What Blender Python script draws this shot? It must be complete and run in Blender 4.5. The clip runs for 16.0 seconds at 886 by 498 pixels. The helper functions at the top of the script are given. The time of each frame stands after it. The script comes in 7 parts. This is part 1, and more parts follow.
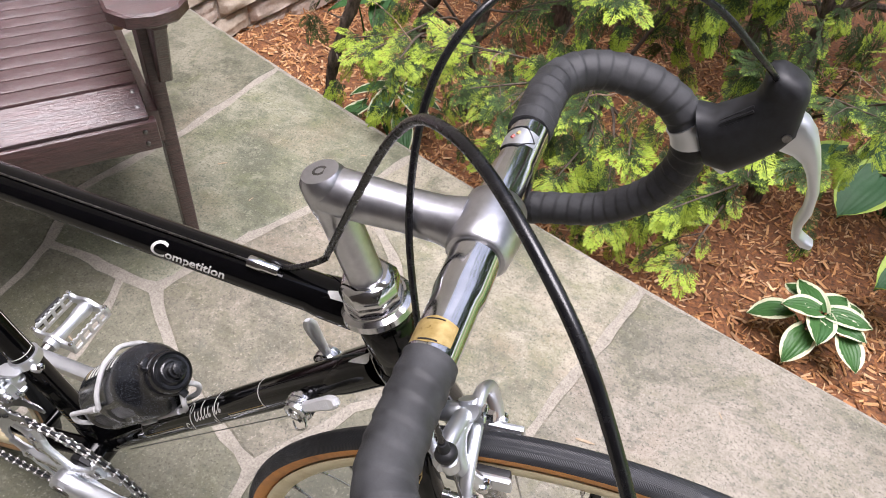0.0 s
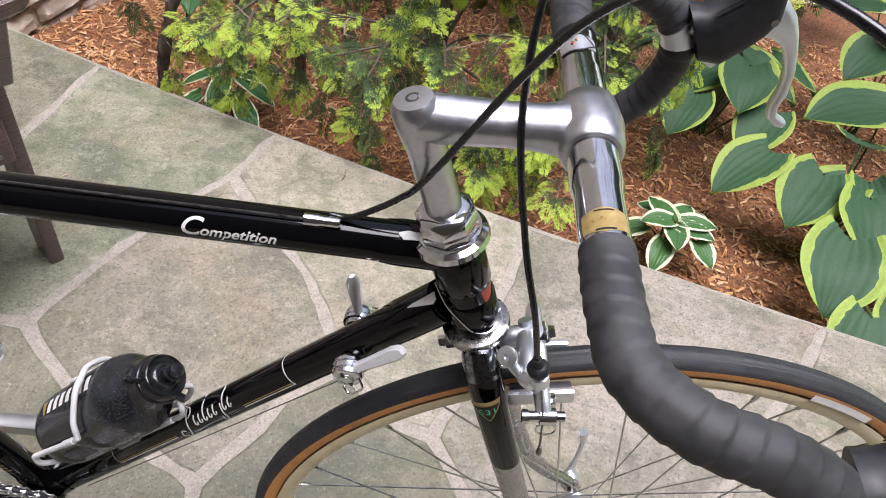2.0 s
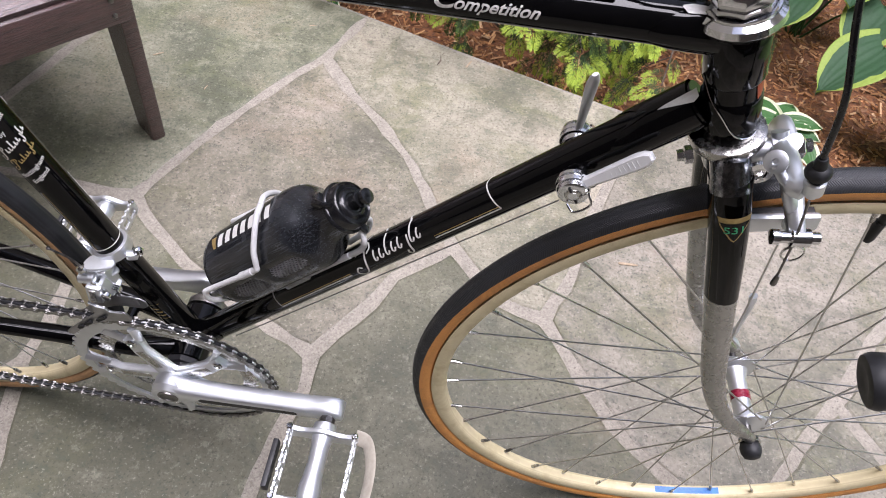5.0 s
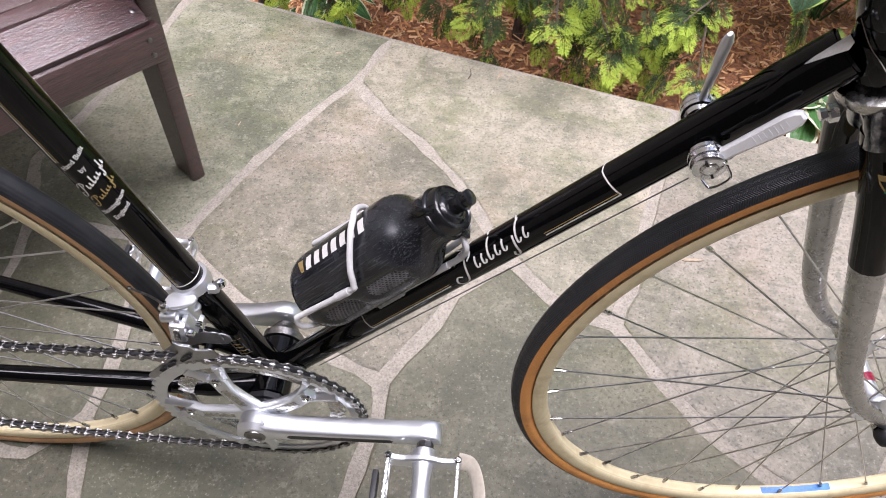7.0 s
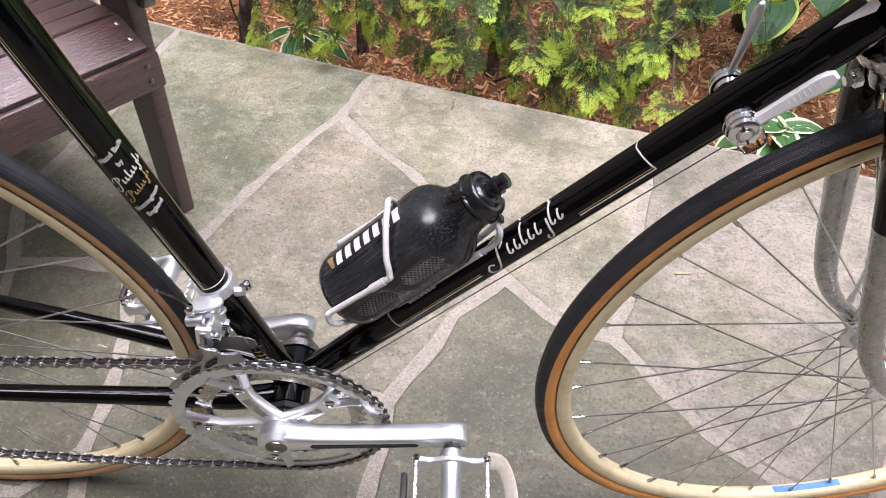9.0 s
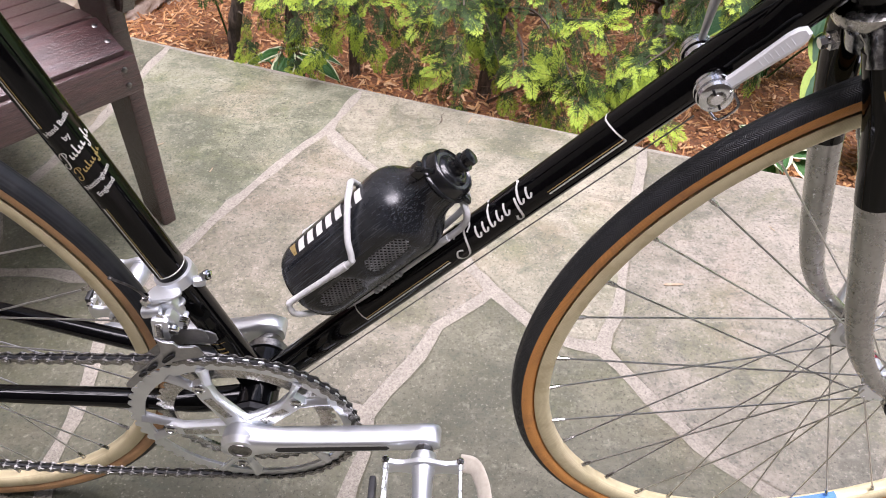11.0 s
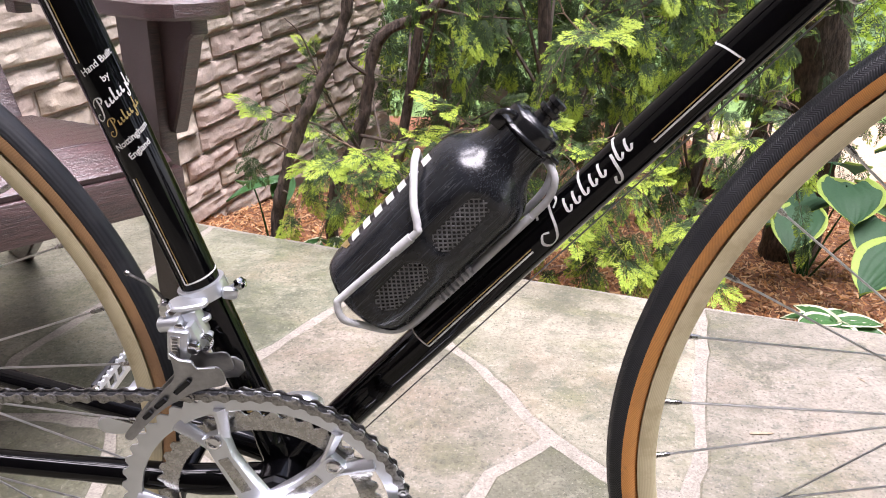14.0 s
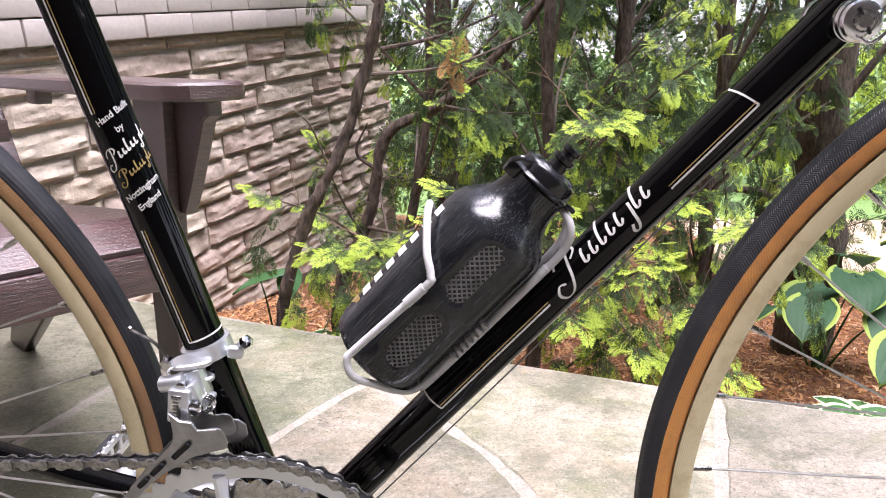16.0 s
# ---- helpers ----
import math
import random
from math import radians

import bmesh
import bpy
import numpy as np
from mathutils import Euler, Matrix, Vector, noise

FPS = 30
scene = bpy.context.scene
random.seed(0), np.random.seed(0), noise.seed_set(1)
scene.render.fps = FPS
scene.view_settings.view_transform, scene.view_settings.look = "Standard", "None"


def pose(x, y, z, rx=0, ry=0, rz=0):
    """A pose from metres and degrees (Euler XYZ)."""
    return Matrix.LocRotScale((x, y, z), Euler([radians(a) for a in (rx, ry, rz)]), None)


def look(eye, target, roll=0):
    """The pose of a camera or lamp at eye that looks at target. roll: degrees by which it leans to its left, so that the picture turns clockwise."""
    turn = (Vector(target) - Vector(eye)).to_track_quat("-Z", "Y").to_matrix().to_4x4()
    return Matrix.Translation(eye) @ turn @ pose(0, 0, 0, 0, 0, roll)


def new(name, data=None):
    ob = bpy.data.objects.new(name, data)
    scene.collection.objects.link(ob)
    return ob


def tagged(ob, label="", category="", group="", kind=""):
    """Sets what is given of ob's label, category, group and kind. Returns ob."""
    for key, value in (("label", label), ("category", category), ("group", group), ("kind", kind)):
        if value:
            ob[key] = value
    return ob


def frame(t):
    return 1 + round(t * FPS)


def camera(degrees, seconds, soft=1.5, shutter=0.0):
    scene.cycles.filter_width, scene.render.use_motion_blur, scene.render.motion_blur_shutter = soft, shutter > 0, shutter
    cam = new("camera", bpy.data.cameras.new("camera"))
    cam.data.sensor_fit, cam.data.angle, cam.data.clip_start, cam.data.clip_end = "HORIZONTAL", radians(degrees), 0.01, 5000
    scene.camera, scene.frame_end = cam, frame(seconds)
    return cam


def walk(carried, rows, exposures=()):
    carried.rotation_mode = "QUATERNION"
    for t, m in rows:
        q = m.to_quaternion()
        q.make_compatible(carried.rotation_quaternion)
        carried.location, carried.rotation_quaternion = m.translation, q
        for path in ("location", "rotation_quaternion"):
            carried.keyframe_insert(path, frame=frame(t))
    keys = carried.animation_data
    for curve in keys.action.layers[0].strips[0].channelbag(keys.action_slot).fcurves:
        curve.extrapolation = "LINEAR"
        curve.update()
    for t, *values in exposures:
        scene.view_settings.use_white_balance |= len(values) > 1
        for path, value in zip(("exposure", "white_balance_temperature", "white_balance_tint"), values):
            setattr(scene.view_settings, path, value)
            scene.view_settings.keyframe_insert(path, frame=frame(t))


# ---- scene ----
cam = camera(63.01, 16.0, soft=1.0)
# seconds, eye in metres, turn in degrees
ROWS = [
    (0.0, 0.5335, -0.2864, 1.1367, 44.629, -3.661, 22.844),
    (0.5, 0.4759, -0.3096, 1.1295, 44.624, -3.959, 17.553),
    (1.0, 0.4432, -0.3286, 1.1247, 44.856, -4.367, 11.901),
    (1.5, 0.4193, -0.3403, 1.1179, 44.969, -5.127, 7.903),
    (2.0, 0.3968, -0.3433, 1.0998, 44.500, -6.168, 5.513),
    (2.5, 0.3701, -0.3485, 1.0757, 43.392, -7.056, 4.825),
    (3.0, 0.3437, -0.3574, 1.0572, 41.734, -7.520, 5.162),
    (3.5, 0.3223, -0.3678, 1.0324, 39.621, -7.670, 6.367),
    (4.0, 0.3042, -0.3759, 1.0162, 38.074, -7.476, 7.982),
    (6.5, 0.2354, -0.3964, 0.9806, 39.517, -1.039, 6.707),
    (7.0, 0.2099, -0.3868, 0.9616, 40.490, -0.500, 5.094),
    (7.5, 0.1873, -0.3877, 0.9501, 41.294, -0.404, 3.902),
    (8.0, 0.1762, -0.3977, 0.9399, 42.412, -0.618, 2.903),
    (8.5, 0.1659, -0.4175, 0.9370, 43.491, -0.984, 2.159),
    (9.0, 0.1571, -0.4321, 0.9327, 44.551, -1.301, 1.684),
    (11.5, 0.1889, -0.4403, 0.8719, 48.661, -1.181, 1.714),
    (12.0, 0.1755, -0.4428, 0.8520, 50.933, -0.770, 1.645),
    (12.5, 0.1690, -0.4492, 0.8167, 53.948, -0.573, 1.736),
    (13.0, 0.1626, -0.4536, 0.7715, 58.445, -0.412, 2.133),
    (13.5, 0.1562, -0.4610, 0.7149, 62.759, -0.228, 2.784),
    (14.0, 0.1539, -0.4675, 0.6747, 67.090, -0.123, 3.403),
    (14.5, 0.1571, -0.4731, 0.6571, 70.616, -0.014, 3.711),
    (15.0, 0.1543, -0.4750, 0.6460, 72.918, 0.045, 3.813),
    (15.5, 0.1554, -0.4709, 0.6428, 74.528, 0.110, 3.752),
    (16.0, 0.1483, -0.4659, 0.6399, 75.134, 0.168, 3.732),
]
walk(cam, [(t, pose(x, y, z, rx, ry, rz)) for t, x, y, z, rx, ry, rz in ROWS], [(0.0, 2.00, 6310, 21), (4.0, 1.86, 6090, 22), (8.0, 2.07, 6200, 24), (12.5, 2.25, 6220, 25), (16.0, 2.60, 6170, 26)])

# ---- light ----
world = bpy.data.worlds.new("overcast_sky")
scene.world = world
world.use_nodes = True
wn = world.node_tree
wn.nodes.clear()
sky = wn.nodes.new("ShaderNodeTexSky")
sky.sky_type, sky.sun_disc = "NISHITA", False
sky.sun_elevation, sky.sun_rotation = radians(80), radians(120)
soft_sky = wn.nodes.new("ShaderNodeHueSaturation")
soft_sky.inputs["Saturation"].default_value = 0.45
back = wn.nodes.new("ShaderNodeBackground")
back.inputs["Strength"].default_value = 0.08
wout = wn.nodes.new("ShaderNodeOutputWorld")
wn.links.new(sky.outputs[0], soft_sky.inputs["Color"])
wn.links.new(soft_sky.outputs[0], back.inputs["Color"])
wn.links.new(back.outputs[0], wout.inputs["Surface"])
sun = new("sun", bpy.data.lights.new("sun", "SUN"))
sun.data.energy, sun.data.angle, sun.data.color = 2.3, radians(44), (1.0, 0.98, 0.95)
sun.matrix_world = look((0.6, -0.35, 4.0), (0, 0, 0))


# ---- mesh tools ----
class Mesh:
    """Collects vertices and faces; every face may carry a material slot."""

    def __init__(self):
        self.v, self.f, self.m = [], [], []

    def add(self, verts, faces, slot=0):
        k = len(self.v)
        self.v += [tuple(p) for p in verts]
        self.f += [tuple(i + k for i in q) for q in faces]
        self.m += [slot] * len(faces)
        return self

    def moved(self, m):
        self.v = [tuple(m @ Vector(p)) for p in self.v]
        return self

    def join(self, other, m=None):
        vs = other.v if m is None else [tuple(m @ Vector(p)) for p in other.v]
        k = len(self.v)
        self.v += vs
        self.f += [tuple(i + k for i in q) for q in other.f]
        self.m += other.m
        return self


def frames_along(path):
    """Directions and two crossing unit vectors along a path, without twist."""
    pts = [Vector(p) for p in path]
    n = len(pts)
    tans = [(pts[min(i + 1, n - 1)] - pts[max(i - 1, 0)]).normalized() for i in range(n)]
    side = tans[0].orthogonal().normalized()
    out = []
    for i in range(n):
        if i:
            side = tans[i - 1].rotation_difference(tans[i]) @ side
        side = (side - tans[i] * side.dot(tans[i])).normalized()
        out.append((pts[i], tans[i], side, tans[i].cross(side)))
    return out


def tube(path, r, n=14, caps=True, flat=1.0, slot=0, closed=False, mesh=None):
    """A round bar along a path; r is one radius or one for each point; flat squeezes the second axis."""
    mesh = mesh or Mesh()
    rr = r if isinstance(r, (list, tuple)) else [r] * len(path)
    vs, fs = [], []
    for (p, _, a, b), q in zip(frames_along(path), rr):
        for j in range(n):
            t = 2 * math.pi * j / n
            vs.append(p + a * (q * math.cos(t)) + b * (q * flat * math.sin(t)))
    rows = len(path)
    for i in range(rows if closed else rows - 1):
        k = (i + 1) % rows
        for j in range(n):
            fs.append((i * n + j, i * n + (j + 1) % n, k * n + (j + 1) % n, k * n + j))
    if caps and not closed:
        fs.append(tuple(range(n - 1, -1, -1)))
        fs.append(tuple((rows - 1) * n + j for j in range(n)))
    return mesh.add(vs, fs, slot)


def lathe(profile, start, end, n=24, slot=0, mesh=None):
    """Turns (distance along, radius) pairs about the line from start towards end."""
    mesh = mesh or Mesh()
    a = Vector(start)
    d = (Vector(end) - a).normalized()
    s = d.orthogonal().normalized()
    u = d.cross(s)
    vs, fs = [], []
    for h, q in profile:
        for j in range(n):
            t = 2 * math.pi * j / n
            vs.append(a + d * h + (s * math.cos(t) + u * math.sin(t)) * q)
    for i in range(len(profile) - 1):
        for j in range(n):
            fs.append((i * n + j, i * n + (j + 1) % n, (i + 1) * n + (j + 1) % n, (i + 1) * n + j))
    fs.append(tuple(range(n - 1, -1, -1)))
    fs.append(tuple((len(profile) - 1) * n + j for j in range(n)))
    return mesh.add(vs, fs, slot)


def block(size, bevel=0.0, m=None, slot=0, mesh=None):
    """A box about the origin with chamfered edges."""
    mesh = mesh or Mesh()
    bm = bmesh.new()
    bmesh.ops.create_cube(bm, size=1.0)
    for w in bm.verts:
        w.co = Vector((w.co.x * size[0], w.co.y * size[1], w.co.z * size[2]))
    if bevel:
        bmesh.ops.bevel(bm, geom=bm.edges[:], offset=bevel, segments=2, affect="EDGES", profile=0.6)
    bm.verts.index_update()
    vs = [(m @ w.co) if m else w.co.copy() for w in bm.verts]
    fs = [tuple(w.index for w in q.verts) for q in bm.faces]
    bm.free()
    return mesh.add(vs, fs, slot)


def prism(outline, thick, bevel=0.002, m=None, slot=0, mesh=None):
    """A flat plate in the local xy plane with a chamfered rim, from z 0 down to -thick."""
    mesh = mesh or Mesh()
    n = len(outline)
    pts = [Vector((p[0], p[1])) for p in outline]
    area = sum(pts[i].x * pts[(i + 1) % n].y - pts[(i + 1) % n].x * pts[i].y for i in range(n))
    if area < 0:
        pts.reverse()
    ins = []
    for i in range(n):
        a, b, c = pts[i - 1], pts[i], pts[(i + 1) % n]
        e1, e2 = (b - a).normalized(), (c - b).normalized()
        nn = Vector((-e1.y - e2.y, e1.x + e2.x))
        nn = nn.normalized() if nn.length > 1e-6 else Vector((-e1.y, e1.x))
        ins.append(b + nn * bevel)
    rings = [[(p.x, p.y, 0) for p in ins], [(p.x, p.y, -bevel) for p in pts], [(p.x, p.y, -thick + bevel) for p in pts], [(p.x, p.y, -thick) for p in ins]]
    vs = [p for r in rings for p in r]
    fs = [tuple(range(n)), tuple(3 * n + j for j in range(n - 1, -1, -1))]
    for k in range(3):
        for j in range(n):
            fs.append((k * n + j, (k + 1) * n + j, (k + 1) * n + (j + 1) % n, k * n + (j + 1) % n))
    vs = [tuple(m @ Vector(p)) if m else p for p in vs]
    return mesh.add(vs, fs, slot)


def spline(points, steps=8, closed=False):
    """Catmull-Rom points through the given ones."""
    p = [Vector(q) for q in points]
    n = len(p)
    out = []
    for i in range(n if closed else n - 1):
        a = p[(i - 1) % n] if closed or i else p[0] * 2 - p[1]
        b, c = p[i], p[(i + 1) % n]
        d = p[(i + 2) % n] if closed or i + 2 < n else c * 2 - b
        for k in range(steps):
            t = k / steps
            out.append(0.5 * ((2 * b) + (c - a) * t + (2 * a - 5 * b + 4 * c - d) * t * t + (3 * b - a - 3 * c + d) * t ** 3))
    if not closed:
        out.append(p[-1])
    return out


def part(name, mesh, mats, parent=None, label="", smooth=40, m=None):
    """Links a Mesh as one object, under a thing or a part if given."""
    me = bpy.data.meshes.new(name)
    me.from_pydata(mesh.v, [], mesh.f)
    for x in (mats if isinstance(mats, (list, tuple)) else [mats]):
        me.materials.append(x)
    if any(mesh.m):
        me.polygons.foreach_set("material_index", mesh.m)
    me.update()
    if smooth:
        me.polygons.foreach_set("use_smooth", [True] * len(me.polygons))
        me.set_sharp_from_angle(angle=radians(smooth))
    ob = new(name, me)
    if parent is not None:
        ob.parent = parent
    if m is not None:
        ob.matrix_basis = m
    return tagged(ob, label)


def again(ob, m, parent=None):
    """Another object on the same mesh."""
    o = ob.copy()
    scene.collection.objects.link(o)
    o.parent = parent if parent is not None else ob.parent
    o.matrix_basis = m
    return o


def thing(name, m, label, category, group="", kind=""):
    ob = new(name)
    ob.empty_display_size = 0.05
    ob.matrix_basis = m
    return tagged(ob, label, category, group, kind)


# ---- materials ----
def material(name, rough=0.5, metal=0.0, coat=0.0, shine=0.5):
    mat = bpy.data.materials.new(name)
    mat.use_nodes = True
    nt = mat.node_tree
    b = nt.nodes["Principled BSDF"]
    b.inputs["Roughness"].default_value, b.inputs["Metallic"].default_value = rough, metal
    b.inputs["Coat Weight"].default_value = coat
    b.inputs["Coat Roughness"].default_value = 0.04
    b.inputs["Specular IOR Level"].default_value = shine
    return mat, nt, b


def node(nt, kind, **values):
    n = nt.nodes.new(kind)
    for k, v in values.items():
        n.inputs[k.replace("_", " ")].default_value = v
    return n


def coords(nt, scale=(1, 1, 1), kind="Object", turn=(0, 0, 0)):
    tc, mp = nt.nodes.new("ShaderNodeTexCoord"), nt.nodes.new("ShaderNodeMapping")
    mp.inputs["Scale"].default_value = scale
    mp.inputs["Rotation"].default_value = [radians(a) for a in turn]
    nt.links.new(tc.outputs[kind], mp.inputs["Vector"])
    return mp.outputs[0]


def noise_of(nt, vec, scale, detail=5, rough=0.6, distort=0.0):
    n = node(nt, "ShaderNodeTexNoise", Scale=scale, Detail=detail, Roughness=rough, Distortion=distort)
    nt.links.new(vec, n.inputs["Vector"])
    return n.outputs["Fac"]


def ramp(nt, fac, stops):
    r = nt.nodes.new("ShaderNodeValToRGB")
    e = r.color_ramp.elements
    while len(e) < len(stops):
        e.new(0.5)
    for k, (p, c) in enumerate(stops):
        e[k].position, e[k].color = p, (*c, 1) if len(c) == 3 else c
    nt.links.new(fac, r.inputs[0])
    return r.outputs[0]


def mix(nt, fac, a, b, blend="MIX"):
    n = nt.nodes.new("ShaderNodeMix")
    n.data_type, n.blend_type = "RGBA", blend
    for val, sock in ((fac, n.inputs[0]), (a, n.inputs[6]), (b, n.inputs[7])):
        if hasattr(val, "is_linked"):
            nt.links.new(val, sock)
        else:
            sock.default_value = val if not isinstance(val, tuple) else (*val, 1)
    return n.outputs[2]


def bump(nt, b, height, strength=0.3, distance=0.002):
    n = node(nt, "ShaderNodeBump", Strength=strength, Distance=distance)
    nt.links.new(height, n.inputs["Height"])
    nt.links.new(n.outputs[0], b.inputs["Normal"])


def grained(name, dark, light, scale=60, rough=(0.35, 0.6), metal=0.0, relief=0.2, depth=0.0006, coat=0.0, stretch=(1, 1, 1), spots=None, lo=0.35, hi=0.7, shine=0.5):
    """A surface with two scales of variation in colour, gloss and relief."""
    mat, nt, b = material(name, rough[0], metal, coat, shine)
    v = coords(nt, stretch)
    big, small = noise_of(nt, v, scale * 0.12, 4), noise_of(nt, v, scale, 8, 0.65)
    col = ramp(nt, small, ((lo, dark), (hi, light)))
    tint = ramp(nt, big, ((0.3, (0.78, 0.78, 0.78)), (0.7, (1, 1, 1))))
    col = mix(nt, 1.0, col, tint, "MULTIPLY")
    if spots:
        col = mix(nt, ramp(nt, noise_of(nt, v, scale * spots[1], 3), ((spots[2], (0, 0, 0)), (spots[2] + 0.06, (1, 1, 1)))), col, spots[0])
    nt.links.new(col, b.inputs["Base Color"])
    nt.links.new(ramp(nt, small, ((0.3, (rough[0],) * 3), (0.7, (rough[1],) * 3))), b.inputs["Roughness"])
    if relief:
        bump(nt, b, small, relief, depth)
    return mat


def scuffed(name):
    """Black moulded plastic, rubbed dull, with crossing hairline scratches."""
    mat, nt, b = material(name, 0.3, 0, 0, 0.42)
    v = coords(nt)
    big = noise_of(nt, v, 28, 5)
    col = ramp(nt, big, ((0.35, (0.006, 0.0066, 0.008)), (0.68, (0.017, 0.019, 0.0225))))
    for turn, stretch, scale, cut in (((0, 0, 0), (1, 1, 0.035), 1100, 0.615), ((24, 18, 0), (1, 1, 0.04), 900, 0.635), ((0, 62, 30), (1, 1, 0.05), 620, 0.66), ((70, 0, 10), (1, 1, 0.05), 480, 0.68)):
        line = noise_of(nt, coords(nt, stretch, "Object", turn), scale, 2, 0.5)
        col = mix(nt, ramp(nt, line, ((cut, (0, 0, 0)), (cut + 0.05, (0.32,) * 3))), col, (0.085, 0.09, 0.098))
    nt.links.new(col, b.inputs["Base Color"])
    nt.links.new(ramp(nt, big, ((0.35, (0.16,) * 3), (0.68, (0.29,) * 3))), b.inputs["Roughness"])
    bump(nt, b, big, 0.05, 0.0006)
    return mat


BLACK = grained("black_enamel", (0.0012, 0.0012, 0.0015), (0.0022, 0.0022, 0.0026), 220, (0.03, 0.08), 0, 0.03, 0.0002, 0.0, spots=((0.2, 0.2, 0.19), 1.6, 0.80), shine=0.24)
ALLOY = grained("polished_alloy", (0.74, 0.765, 0.80), (0.80, 0.825, 0.86), 40, (0.38, 0.45), 1.0, 0)
SATIN = grained("satin_alloy", (0.58, 0.58, 0.61), (0.66, 0.66, 0.69), 260, (0.30, 0.38), 1.0, 0.05, 0.0002)
CHROME = grained("chrome", (0.66, 0.66, 0.67), (0.78, 0.78, 0.79), 70, (0.08, 0.14), 1.0, 0)
WORN_CHROME = grained("worn_chrome", (0.36, 0.35, 0.33), (0.62, 0.61, 0.59), 160, (0.16, 0.36), 1.0, 0.25, 0.0003)
DARK_CHROME = grained("pitted_dark_chrome", (0.13, 0.135, 0.145), (0.42, 0.43, 0.45), 260, (0.06, 0.20), 1.0, 0.35, 0.0004, lo=0.42, hi=0.66)
TURNED = grained("turned_bright_alloy", (0.70, 0.72, 0.74), (0.84, 0.85, 0.87), 300, (0.14, 0.26), 1.0, 0.15, 0.0002)
ARM_ALLOY = grained("pale_satin_alloy", (0.82, 0.835, 0.86), (0.90, 0.91, 0.93), 60, (0.42, 0.50), 0.45, 0)
STEEL = grained("dull_steel", (0.13, 0.125, 0.12), (0.30, 0.29, 0.28), 200, (0.25, 0.45), 1.0, 0.2, 0.0002)
RUBBER = grained("black_rubber", (0.010, 0.010, 0.011), (0.022, 0.023, 0.026), 160, (0.42, 0.6), 0, 0.2, 0.0003, shine=0.35)
PLASTIC = scuffed("scuffed_black_plastic")
CAP_PLASTIC = grained("glossy_black_plastic", (0.005, 0.0053, 0.006), (0.012, 0.0125, 0.014), 60, (0.16, 0.28), 0, 0.06, 0.0003, shine=0.5)
CABLE = grained("black_cable_housing", (0.004, 0.004, 0.005), (0.009, 0.009, 0.010), 160, (0.20, 0.32), 0, 0.05, 0.0002, shine=0.45)
STAMPED = grained("stamped_grey_steel", (0.30, 0.30, 0.31), (0.42, 0.42, 0.43), 120, (0.28, 0.42), 1.0, 0.1, 0.0002)
GREY_PLASTIC = grained("rubbed_grey_plastic", (0.10, 0.10, 0.105), (0.26, 0.26, 0.27), 120, (0.4, 0.6), 0, 0.1, 0.0002)
WHITE_COAT = grained("grey_white_coating", (0.50, 0.50, 0.50), (0.66, 0.66, 0.66), 120, (0.35, 0.5), 0, 0.15, 0.0003)
WHITE_INK = grained("white_transfer", (0.66, 0.65, 0.62), (0.80, 0.79, 0.76), 300, (0.3, 0.45), 0, 0)
GOLD_INK = grained("gold_transfer", (0.36, 0.25, 0.085), (0.50, 0.37, 0.15), 300, (0.25, 0.4), 0.4, 0)
GREEN_INK = grained("green_transfer", (0.02, 0.30, 0.12), (0.05, 0.42, 0.2), 300, (0.3, 0.45), 0, 0)
RED_INK = grained("red_transfer", (0.30, 0.03, 0.02), (0.48, 0.07, 0.03), 300, (0.3, 0.45), 0, 0)
BLUE_INK = grained("blue_transfer", (0.02, 0.14, 0.45), (0.05, 0.24, 0.60), 300, (0.3, 0.45), 0, 0)


def round_the_axle(nt):
    """Length along the wheel's rim, distance from the axle and offset across, in metres."""
    sep = nt.nodes.new("ShaderNodeSeparateXYZ")
    nt.links.new(nt.nodes.new("ShaderNodeTexCoord").outputs["Object"], sep.inputs[0])
    x, y, z = sep.outputs

    def math_of(kind, a, b=None):
        n = nt.nodes.new("ShaderNodeMath")
        n.operation = kind
        for k, v in enumerate((a, b)):
            if v is None:
                continue
            if isinstance(v, (int, float)):
                n.inputs[k].default_value = v
            else:
                nt.links.new(v, n.inputs[k])
        return n.outputs[0]

    along = math_of("MULTIPLY", math_of("ARCTAN2", z, x), 0.334)
    far_off = math_of("SQRT", math_of("ADD", math_of("MULTIPLY", x, x), math_of("MULTIPLY", z, z)))
    return along, far_off, y, math_of


def herringbone():
    """Black tread moulded in rows of small slanting ribs, dusty on the crown."""
    mat, nt, b = material("herringbone_tread", 0.45, shine=0.42)
    along, far_off, across, math_of = round_the_axle(nt)
    zig = math_of("PINGPONG", across, 0.0027)
    rib = math_of("ADD", math_of("MULTIPLY", math_of("SINE", math_of("MULTIPLY", math_of("ADD", along, zig), 2 * math.pi / 0.0017)), 0.5), 0.5)
    v = coords(nt)
    g = noise_of(nt, v, 55, 8, 0.7)
    col = mix(nt, rib, (0.0095, 0.0100, 0.0118), (0.022, 0.0238, 0.028))
    col = mix(nt, ramp(nt, g, ((0.50, (0, 0, 0)), (0.64, (0.5,) * 3))), col, (0.032, 0.033, 0.034))
    nt.links.new(col, b.inputs["Base Color"])
    nt.links.new(ramp(nt, g, ((0.4, (0.42,) * 3), (0.6, (0.6,) * 3))), b.inputs["Roughness"])
    bump(nt, b, rib, 0.5, 0.0005)
    return mat


